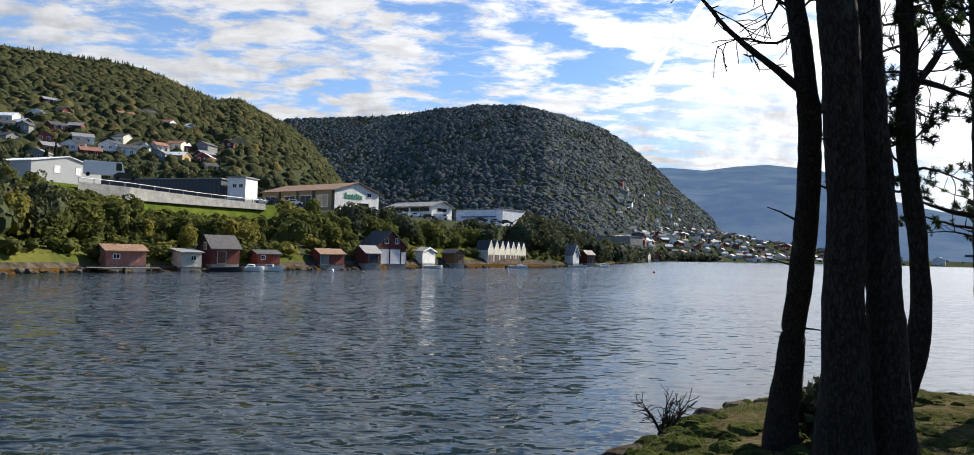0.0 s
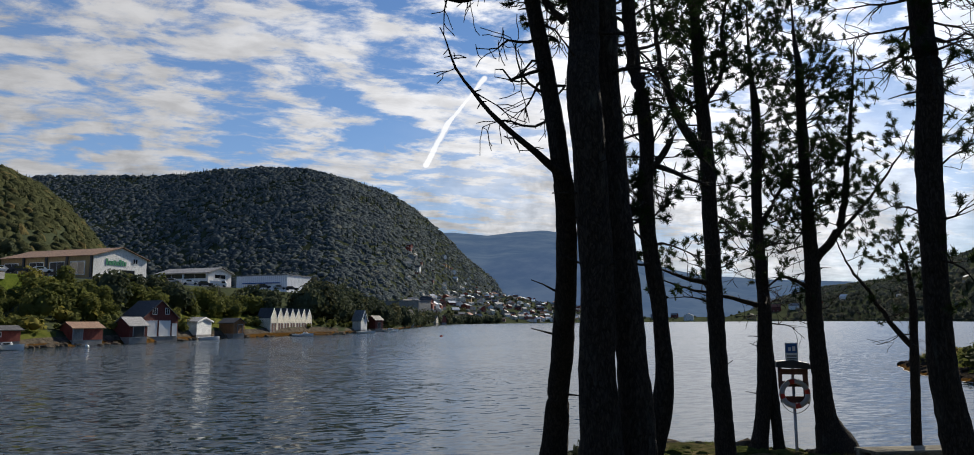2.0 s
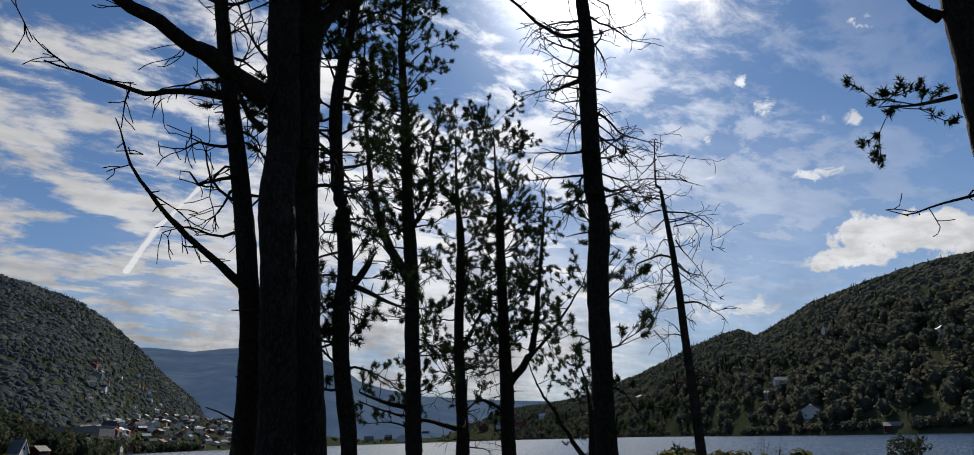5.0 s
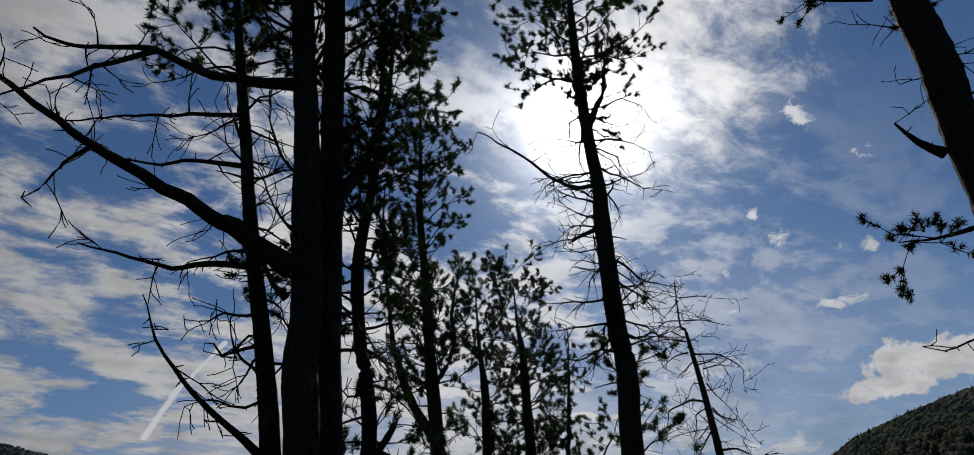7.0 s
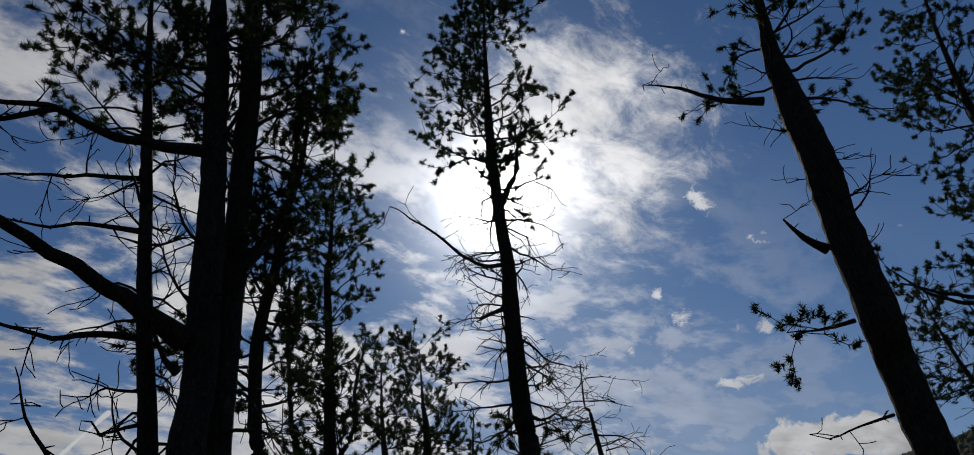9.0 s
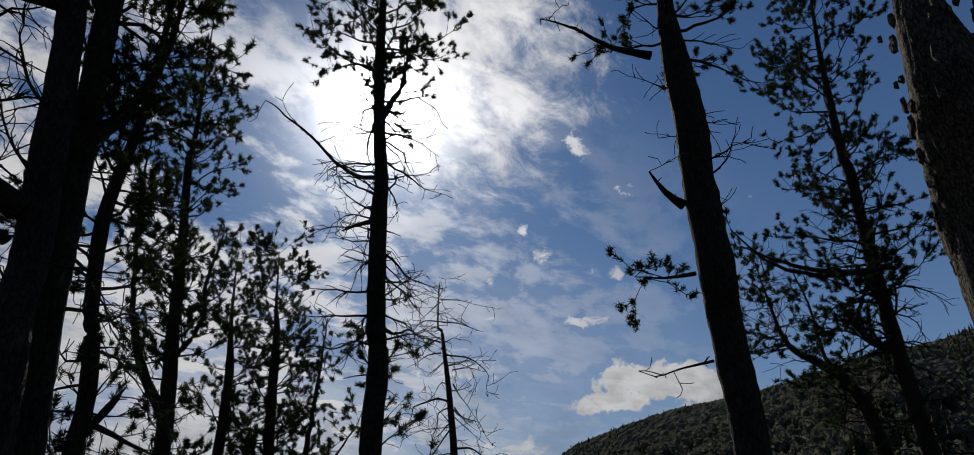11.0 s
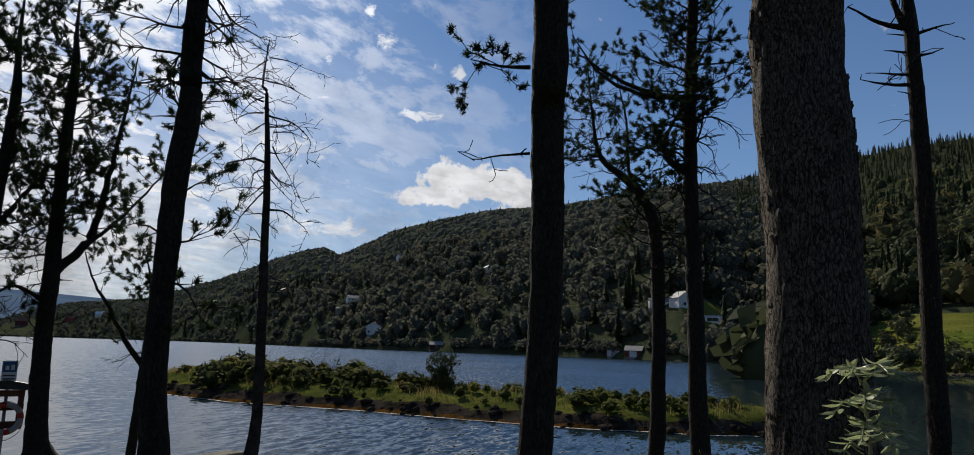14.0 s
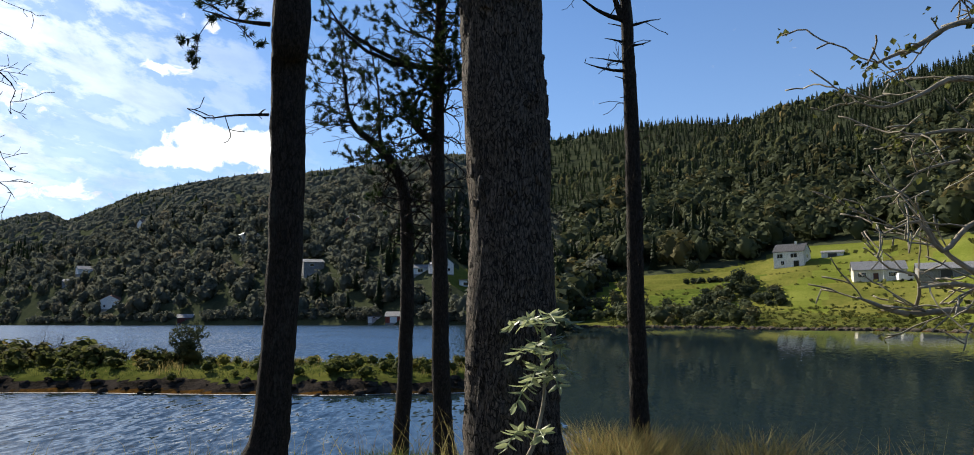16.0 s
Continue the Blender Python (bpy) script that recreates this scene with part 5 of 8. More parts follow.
TRUNK_B = [(3.58, 5.94, 1.75, 0.233), (3.59, 5.93, 2.02, 0.197), (3.56, 5.93, 2.71, 0.167), (3.57, 5.91, 3.49, 0.151), (3.55, 5.90, 4.28, 0.152), (3.48, 5.91, 5.37, 0.152), (3.56, 6.03, 5.96, 0.144), (3.52, 6.04, 6.89, 0.146), (3.46, 5.98, 7.64, 0.127), (3.35, 6.00, 9.26, 0.122), (3.24, 6.02, 10.56, 0.120), (3.04, 6.05, 12.88, 0.085)]
LIMBS_B = [
    [(3.40, 6.03, 6.33, 0.118), (2.98, 6.00, 6.51, 0.087), (2.40, 5.90, 6.70, 0.071), (1.88, 5.81, 6.84, 0.062), (1.40, 5.69, 6.97, 0.048), (0.94, 5.59, 7.17, 0.037), (0.38, 5.46, 7.28, 0.014)],
    [(3.37, 6.00, 8.44, 0.075), (2.83, 6.10, 8.34, 0.056), (2.30, 6.13, 8.30, 0.050), (1.95, 6.10, 8.36, 0.043), (1.22, 6.00, 8.01, 0.028), (0.98, 5.91, 8.02, 0.016)],
    [(1.95, 6.10, 8.34, 0.033), (1.61, 6.06, 8.02, 0.028), (1.31, 6.01, 7.72, 0.024), (0.94, 5.91, 7.32, 0.015), (0.73, 5.90, 7.12, 0.009)],
    [(1.56, 5.84, 6.94, 0.022), (1.41, 5.77, 6.71, 0.017), (1.29, 5.71, 6.40, 0.011), (1.20, 5.71, 6.30, 0.006)],
    [(3.37, 6.04, 6.03, 0.041), (3.24, 6.01, 6.11, 0.029), (3.07, 5.97, 6.39, 0.017)]]
TRUNK_B2 = [(4.03, 6.05, 1.65, 0.197), (4.02, 6.05, 1.94, 0.172), (3.98, 6.06, 2.67, 0.147), (3.93, 6.06, 3.49, 0.129), (3.88, 6.07, 4.32, 0.120), (3.89, 6.22, 5.19, 0.116), (3.86, 6.21, 6.42, 0.117), (3.84, 6.20, 7.42, 0.118), (3.80, 6.16, 7.85, 0.120), (3.78, 6.14, 9.56, 0.120), (3.71, 6.14, 10.99, 0.125), (3.59, 6.15, 13.52, 0.090)]
LIMBS_B2 = [
    [(3.86, 6.14, 7.22, 0.071), (4.19, 6.25, 7.78, 0.068), (4.48, 6.36, 8.44, 0.058), (4.71, 6.50, 9.46, 0.048), (4.84, 6.58, 10.87, 0.035)],
    [(3.93, 6.17, 7.36, 0.051), (4.26, 6.28, 7.78, 0.041), (4.56, 6.30, 8.17, 0.028)]]
TRUNK_C = [(4.45, 6.93, 1.34, 0.146), (4.53, 6.89, 1.74, 0.125), (4.62, 6.84, 2.07, 0.111), (4.68, 6.81, 2.42, 0.111), (4.71, 6.80, 2.80, 0.087), (4.68, 6.81, 3.36, 0.084), (4.62, 6.85, 4.01, 0.088), (4.60, 6.87, 4.66, 0.085), (4.63, 6.86, 5.13, 0.080), (4.58, 6.88, 5.79, 0.075), (4.61, 7.04, 6.01, 0.075), (4.58, 7.07, 7.11, 0.072), (4.73, 6.93, 8.37, 0.053), (4.83, 6.90, 10.16, 0.043), (4.87, 6.89, 11.55, 0.024)]
LIMBS_C = [
    [(4.63, 6.85, 4.72, 0.033), (4.76, 6.72, 5.05, 0.027), (4.84, 6.60, 5.20, 0.017)],
    [(4.69, 6.82, 4.89, 0.033), (4.85, 6.51, 4.72, 0.026), (5.00, 6.28, 4.57, 0.016)],
    [(4.73, 6.98, 4.85, 0.037), (4.88, 6.91, 5.05, 0.030), (4.99, 6.85, 5.29, 0.017)]]
TRUNK_D = [(7.53, 9.89, 0.52, 0.234), (7.50, 9.91, 0.80, 0.192), (7.46, 9.94, 1.57, 0.145), (7.42, 9.95, 3.01, 0.129), (7.40, 9.96, 4.50, 0.119), (7.39, 9.96, 5.81, 0.116), (7.34, 9.99, 7.03, 0.098), (7.38, 10.15, 8.67, 0.076), (7.31, 10.18, 10.34, 0.063), (7.32, 10.11, 10.40, 0.063), (7.36, 10.08, 13.33, 0.038)]
LIMBS_D = [
    [(7.37, 9.97, 5.79, 0.086), (7.04, 10.16, 6.47, 0.077), (6.83, 10.17, 7.05, 0.067), (6.82, 10.35, 7.59, 0.052), (6.70, 10.41, 9.40, 0.038), (6.72, 10.40, 10.50, 0.023)],
    [(7.43, 9.93, 6.73, 0.046), (7.73, 9.85, 7.38, 0.042), (7.81, 10.00, 8.02, 0.043), (7.97, 9.89, 8.95, 0.028)],
    [(7.39, 9.97, 3.80, 0.049), (6.93, 9.99, 3.89, 0.038), (6.54, 10.08, 4.03, 0.024)]]
TRUNK_E = [(9.57, 12.09, 0.60, 0.201), (9.61, 12.07, 0.90, 0.163), (9.70, 12.02, 1.56, 0.137), (9.78, 11.97, 2.78, 0.136), (9.79, 11.97, 4.01, 0.112), (9.77, 11.99, 5.26, 0.100), (9.84, 11.96, 7.18, 0.084), (9.90, 12.14, 8.43, 0.053), (9.90, 12.15, 9.86, 0.020)]
LIMBS_E = [
    [(9.69, 12.04, 3.52, 0.056), (9.19, 12.03, 3.64, 0.043), (8.28, 12.38, 3.88, 0.030), (7.77, 12.45, 4.06, 0.018)],
    [(9.80, 11.97, 5.01, 0.056), (10.21, 11.79, 5.78, 0.044), (10.50, 11.68, 6.30, 0.026)]]
TRUNK_E2 = [(9.96, 11.94, 0.70, 0.139), (9.95, 11.95, 0.94, 0.107), (9.92, 11.98, 1.67, 0.094), (9.90, 12.00, 2.53, 0.075), (9.89, 12.02, 3.52, 0.056), (9.95, 11.98, 4.52, 0.031)]
TRUNK_F = [(10.83, 11.48, 0.95, 0.370), (10.76, 11.53, 1.21, 0.255), (10.69, 11.57, 1.64, 0.177), (10.64, 11.60, 3.05, 0.145), (10.63, 11.59, 4.31, 0.138), (10.61, 11.59, 5.57, 0.114), (10.59, 11.57, 6.85, 0.097), (10.59, 11.56, 8.16, 0.086), (10.66, 11.72, 8.79, 0.053), (10.63, 11.72, 10.05, 0.021)]
LIMBS_F = [
    [(10.68, 11.54, 4.37, 0.088), (11.08, 11.31, 5.00, 0.076), (11.28, 11.25, 6.09, 0.065), (11.46, 11.18, 7.54, 0.046), (11.53, 11.10, 8.60, 0.020)],
    [(10.78, 11.46, 4.55, 0.044), (11.17, 10.84, 5.27, 0.038), (11.48, 10.27, 6.08, 0.025), (11.62, 9.97, 6.66, 0.012)],
    [(10.61, 11.62, 3.81, 0.050), (10.07, 11.68, 4.04, 0.037), (9.66, 11.76, 3.80, 0.024)]]
TRUNK_G = [(13.16, 11.96, 0.54, 0.130), (13.17, 11.96, 0.77, 0.101), (13.23, 11.89, 2.80, 0.085), (13.25, 11.87, 3.77, 0.064), (13.20, 11.92, 4.47, 0.043), (13.11, 12.02, 4.97, 0.021)]
LIMBS_G = [
    [(13.23, 11.89, 2.63, 0.064), (12.94, 12.18, 3.19, 0.057), (12.68, 12.42, 3.85, 0.050), (12.44, 12.65, 4.36, 0.036), (12.29, 12.78, 4.93, 0.021)]]
TRUNK_H = [(7.72, 5.99, 1.22, 0.223), (7.69, 6.02, 1.44, 0.176), (7.61, 6.09, 2.38, 0.150), (7.58, 6.11, 3.10, 0.131), (7.59, 6.11, 3.83, 0.127), (7.59, 6.07, 4.93, 0.133), (7.64, 6.02, 5.91, 0.128), (7.74, 6.16, 6.48, 0.122), (7.75, 6.13, 7.94, 0.114), (7.73, 6.07, 8.46, 0.098), (7.70, 6.09, 9.29, 0.089), (7.69, 6.08, 10.64, 0.077), (7.74, 6.01, 12.57, 0.058), (7.82, 5.89, 14.34, 0.029)]
LIMBS_H = [
    [(7.69, 6.11, 9.38, 0.067), (7.89, 6.00, 9.90, 0.055), (7.92, 5.84, 10.10, 0.047), (7.99, 5.75, 11.04, 0.029)],
    [(7.76, 6.03, 8.50, 0.039), (7.29, 6.27, 8.49, 0.029), (6.75, 6.54, 8.98, 0.025), (6.21, 6.75, 9.30, 0.013)],
    [(7.67, 6.21, 7.86, 0.038), (7.46, 6.31, 7.75, 0.029), (7.29, 6.36, 7.64, 0.013)]]
TRUNK_I = [(11.98, 8.24, 0.88, 0.233), (12.00, 8.21, 1.09, 0.156), (12.05, 8.13, 1.83, 0.098), (12.04, 8.15, 3.42, 0.086), (12.01, 8.19, 4.73, 0.075), (11.98, 8.21, 5.84, 0.064), (11.96, 8.26, 6.74, 0.053), (11.90, 8.33, 7.78, 0.043), (12.00, 8.50, 7.90, 0.030), (12.03, 8.45, 8.84, 0.019)]
LIMBS_I = [
    [(11.88, 8.35, 7.55, 0.032), (11.69, 8.59, 7.64, 0.023), (11.55, 8.76, 7.64, 0.018), (11.41, 8.93, 7.57, 0.013), (11.31, 9.04, 7.47, 0.009)],
    [(11.92, 8.31, 7.30, 0.031), (12.07, 8.10, 7.26, 0.027), (12.19, 7.93, 7.21, 0.027), (12.31, 7.76, 7.07, 0.023), (12.39, 7.64, 6.86, 0.018), (12.37, 7.67, 6.66, 0.013), (12.37, 7.67, 6.46, 0.009)],
    [(11.95, 8.27, 7.09, 0.027), (12.19, 8.13, 7.15, 0.023), (12.38, 8.07, 7.28, 0.013)],
    [(12.01, 8.19, 7.00, 0.023), (12.33, 8.04, 7.07, 0.018), (12.66, 7.89, 7.02, 0.009)],
    [(11.97, 8.24, 6.40, 0.040), (11.74, 8.35, 6.45, 0.035), (11.51, 8.44, 6.36, 0.030), (11.28, 8.53, 6.26, 0.026), (11.16, 8.49, 6.08, 0.017), (11.00, 8.49, 5.79, 0.012), (10.85, 8.49, 5.50, 0.008)],
    [(12.01, 8.17, 6.29, 0.027), (12.00, 7.98, 6.08, 0.018), (12.08, 7.68, 5.95, 0.013), (12.02, 7.56, 5.75, 0.009)],
    [(12.01, 8.18, 6.73, 0.027), (12.22, 8.19, 6.54, 0.018), (12.49, 8.13, 6.28, 0.013), (12.80, 7.99, 5.77, 0.013), (12.98, 8.04, 5.68, 0.009)],
    [(11.94, 8.27, 6.29, 0.022), (11.93, 8.49, 6.23, 0.018), (12.01, 8.59, 6.02, 0.018), (12.04, 8.73, 5.82, 0.013), (12.09, 8.86, 5.44, 0.009)],
    [(11.96, 8.25, 5.90, 0.026), (11.81, 8.45, 5.58, 0.022), (11.67, 8.63, 5.21, 0.018), (11.57, 8.74, 4.99, 0.009)],
    [(11.67, 8.61, 5.10, 0.017), (11.78, 8.48, 4.88, 0.013), (11.82, 8.43, 4.72, 0.013)],
    [(12.02, 8.16, 5.56, 0.035), (12.31, 8.07, 5.58, 0.031), (12.56, 8.03, 5.49, 0.023), (12.82, 7.97, 5.37, 0.018), (13.03, 7.97, 5.22, 0.009)],
    [(11.88, 8.35, 7.96, 0.023), (11.85, 8.68, 8.05, 0.019), (11.88, 8.93, 8.02, 0.014), (11.87, 9.22, 8.04, 0.010), (11.86, 9.50, 8.25, 0.010)],
    [(11.90, 8.32, 7.95, 0.027), (12.24, 8.17, 7.97, 0.023), (12.51, 8.10, 7.94, 0.019), (12.80, 7.99, 7.88, 0.009)],
    [(11.88, 8.35, 7.64, 0.023), (11.76, 8.51, 7.52, 0.018), (11.65, 8.64, 7.30, 0.013), (11.61, 8.69, 7.09, 0.009)],
    [(11.89, 8.35, 7.34, 0.027), (11.72, 8.55, 7.30, 0.023), (11.58, 8.73, 7.15, 0.013), (11.47, 8.86, 7.07, 0.009)],
    [(11.95, 8.27, 7.20, 0.023), (11.81, 8.45, 7.02, 0.018), (11.71, 8.58, 6.90, 0.009)],
    [(11.95, 8.26, 5.04, 0.017), (12.03, 8.45, 5.21, 0.013), (12.07, 8.68, 5.33, 0.009)],
    [(11.89, 8.34, 8.36, 0.023), (11.66, 8.44, 8.12, 0.018), (11.46, 8.51, 7.92, 0.009)],
    [(11.92, 8.30, 8.41, 0.023), (12.02, 7.97, 8.34, 0.018), (12.09, 7.66, 8.20, 0.009)],
    [(11.95, 8.27, 5.94, 0.018), (11.75, 8.52, 5.93, 0.013), (11.51, 8.82, 5.88, 0.009)],
    [(12.01, 8.18, 6.12, 0.018), (12.06, 7.91, 5.85, 0.013), (12.13, 7.61, 5.58, 0.009)]]
TRUNK_J = [(8.80, 2.30, 1.64, 0.267), (8.82, 2.24, 1.94, 0.206), (8.84, 2.19, 2.49, 0.178), (8.85, 2.11, 4.10, 0.178), (8.83, 2.12, 5.81, 0.186), (8.70, 2.06, 6.12, 0.194), (8.70, 2.05, 7.47, 0.192), (8.68, 2.00, 8.13, 0.191), (8.66, 2.02, 9.52, 0.175), (8.73, 2.01, 10.11, 0.163), (8.78, 1.79, 11.82, 0.115)]
LIMBS_J = [
    [(8.67, 2.27, 7.14, 0.058), (8.47, 2.39, 7.28, 0.043), (8.30, 2.47, 7.50, 0.018)],
    [(8.79, 2.31, 5.35, 0.017), (8.48, 2.53, 5.26, 0.013), (8.23, 2.77, 5.17, 0.010), (8.10, 2.87, 5.23, 0.006)],
    [(8.74, 2.31, 6.33, 0.028), (8.43, 2.55, 6.25, 0.020), (8.18, 2.79, 6.26, 0.010)],
    [(8.65, 2.31, 9.30, 0.058), (8.28, 2.70, 9.41, 0.040), (8.01, 2.97, 9.65, 0.028), (7.69, 3.32, 9.81, 0.012)]]
TRUNK_K = [(15.20, 1.86, 0.57, 0.179), (15.21, 1.84, 0.83, 0.161), (15.21, 1.77, 2.17, 0.141), (15.23, 1.73, 3.89, 0.129), (15.22, 1.78, 5.42, 0.119), (15.18, 1.99, 6.12, 0.096), (15.13, 2.34, 6.52, 0.078), (15.04, 2.79, 6.96, 0.061), (15.01, 2.94, 7.80, 0.049), (14.98, 3.03, 8.79, 0.032)]
LIMBS_K = [
    [(15.22, 1.76, 4.13, 0.047), (15.05, 1.56, 4.46, 0.035), (14.98, 1.32, 4.80, 0.017)],
    [(15.21, 1.81, 5.66, 0.054), (14.96, 2.20, 6.51, 0.042), (14.85, 2.25, 7.61, 0.030), (14.81, 2.43, 8.46, 0.018)]]
TRUNK_L = [(13.47, 0.84, 0.86, 0.218), (13.46, 0.88, 1.10, 0.175), (13.45, 0.92, 2.36, 0.148), (13.45, 0.93, 3.86, 0.132), (13.44, 0.97, 5.40, 0.124), (13.44, 0.96, 6.66, 0.111), (13.43, 0.93, 7.96, 0.092), (13.23, 0.85, 9.03, 0.089), (13.23, 0.88, 9.40, 0.079), (13.23, 0.81, 10.60, 0.065), (13.24, 0.67, 12.16, 0.050), (13.24, 0.41, 13.98, 0.027)]
LIMBS_L = [
    [(13.44, 0.96, 6.15, 0.083), (13.31, 1.24, 6.29, 0.073), (13.21, 1.38, 6.55, 0.057), (13.13, 1.27, 6.79, 0.042), (13.16, 1.04, 7.21, 0.026)],
    [(13.44, 0.95, 7.39, 0.065), (13.09, 1.55, 7.46, 0.053), (12.81, 2.10, 7.68, 0.042), (12.51, 2.64, 8.04, 0.021)],
    [(13.24, 0.69, 7.36, 0.054), (12.90, 1.56, 7.34, 0.047), (12.60, 2.25, 7.65, 0.037), (12.30, 2.71, 8.30, 0.016)]]
TRUNK_M = [(4.77, -0.26, 2.32, 0.265), (4.77, -0.24, 2.58, 0.231), (4.77, -0.23, 2.94, 0.212), (4.77, -0.23, 3.50, 0.196), (4.77, -0.23, 4.09, 0.196), (4.77, -0.20, 4.70, 0.199), (4.56, -0.23, 5.22, 0.197), (4.56, -0.24, 5.75, 0.201), (4.56, -0.27, 6.33, 0.204)]
TRUNK_N = [(11.84, -2.03, 1.29, 0.181), (11.83, -2.02, 1.74, 0.139), (11.80, -2.02, 3.47, 0.124), (11.76, -2.04, 5.21, 0.113), (11.74, -2.02, 7.04, 0.094), (11.72, -2.00, 7.99, 0.082), (11.62, -1.94, 8.95, 0.060), (11.60, -1.93, 10.25, 0.026)]
LIMBS_N = [
    [(11.73, -1.99, 7.53, 0.052), (11.58, -1.63, 7.58, 0.033), (11.42, -1.25, 7.79, 0.019)],
    [(11.74, -1.99, 6.75, 0.028), (11.59, -1.66, 6.73, 0.023), (11.53, -1.35, 6.81, 0.009)],
    [(11.72, -2.02, 7.42, 0.029), (11.58, -2.25, 7.43, 0.019), (11.45, -2.42, 7.40, 0.009)],
    [(11.72, -2.05, 7.12, 0.024), (11.59, -2.20, 7.10, 0.014), (11.47, -2.31, 7.10, 0.007)],
    [(11.73, -1.99, 7.18, 0.024), (11.67, -1.78, 7.21, 0.014), (11.59, -1.67, 7.19, 0.007)],
    [(11.74, -2.02, 6.88, 0.023), (11.67, -1.77, 6.89, 0.019), (11.61, -1.49, 6.91, 0.007)],
    [(11.74, -1.96, 7.52, 0.057), (11.64, -1.83, 7.85, 0.048), (11.56, -1.69, 8.48, 0.029)]]
pine("slim dark pine with long bare dead branches over the water", [TRUNK_A], [(l, BARE) for l in LIMBS_A], 1, dead=[(5.2, 9.0, 26, 0.9)], live=[(8.8, 12.6, 32, 1.3)], stubs=14)
pine("thick double-stemmed old pine with a heavy rising limb", [TRUNK_B, TRUNK_B2], [(l, BARE) for l in LIMBS_B] + [(l, LEAFY) for l in LIMBS_B2], 2,
     dead=[(5.6, 9, 16, 1.1)], live=[(8.4, 13.0, 50, 1.7)], stubs=16, sides=18)
pine("pine with a curved foot beside the water's edge", [TRUNK_C], [(l, SPARSE) for l in LIMBS_C], 3, dead=[(4.0, 6.5, 16, 0.7)], live=[(3.8, 5.2, 11, 0.8), (6.2, 11.5, 55, 1.3)], stubs=10)
pine("slender forked pine on the trodden grass", [TRUNK_D], [(l, SPARSE) for l in LIMBS_D], 4, dead=[(4.4, 8.5, 22, 0.7)], live=[(3.4, 5.4, 10, 0.8), (6.4, 12.0, 65, 1.2)], stubs=8)
pine("young bushy pine with two joined stems at the shore", [TRUNK_E, TRUNK_E2], [(l, SPARSE) for l in LIMBS_E], 5, dead=[(2.9, 5.0, 14, 0.9)], live=[(4.4, 10.1, 84, 1.1)], stubs=8)
pine("bushy forked pine with a flared foot at the shore", [TRUNK_F], [(l, LEAFY) for l in LIMBS_F], 6, dead=[(3.0, 5.5, 14, 0.9)], live=[(4.8, 10.2, 84, 1.1)], stubs=8)
pine("small crooked pine leaning by the springboard", [TRUNK_G], [(l, SPARSE) for l in LIMBS_G], 7, dead=[(2.6, 4.6, 12, 0.6)], live=[(3.9, 5.0, 12, 0.7)], sides=9)
pine("straight tall pine with a tangle of dead twigs below its crown", [TRUNK_H], [(l, LEAFY if i == 0 else BARE) for i, l in enumerate(LIMBS_H)], 8,
     dead=[(6.0, 10.0, 60, 1.0)], live=[(3.8, 6.6, 11, 0.7), (9.9, 15.0, 62, 1.3)], stubs=16)
pine("dead bare pine with crooked drooping twigs", [TRUNK_I], [(l, BARE) for l in LIMBS_I], 9, dead=[(3.9, 8.6, 20, 0.6), (7.5, 9.4, 12, 0.4)], stubs=6, sides=9, mat=DEAD_WOOD, slim=0.6)
pine("tall straight pine standing on the grassy edge", [TRUNK_J], [(l, BARE if i != 2 else LEAFY) for i, l in enumerate(LIMBS_J)], 10, dead=[(7.0, 10.5, 14, 0.9)], live=[(9.0, 13, 28, 1.5)], stubs=10)
pine("thin crooked pine with a tangle of bare branches", [TRUNK_K], [(l, SPARSE) for l in LIMBS_K], 11, dead=[(4.5, 8.6, 60, 0.9)], live=[(5.2, 8.8, 28, 1.0)], stubs=8, sides=10)
pine("slim pine with a looping side branch and needled top", [TRUNK_L], [(l, SPARSE) for l in LIMBS_L], 12, dead=[(4.6, 9.0, 50, 1.0)], live=[(6.0, 13.0, 70, 1.6)], stubs=8)
old_pine = pine("massive old pine with thick scaly bark close by", [TRUNK_M], [], 13, stubs=0, mat=OLD_BARK, sides=56)


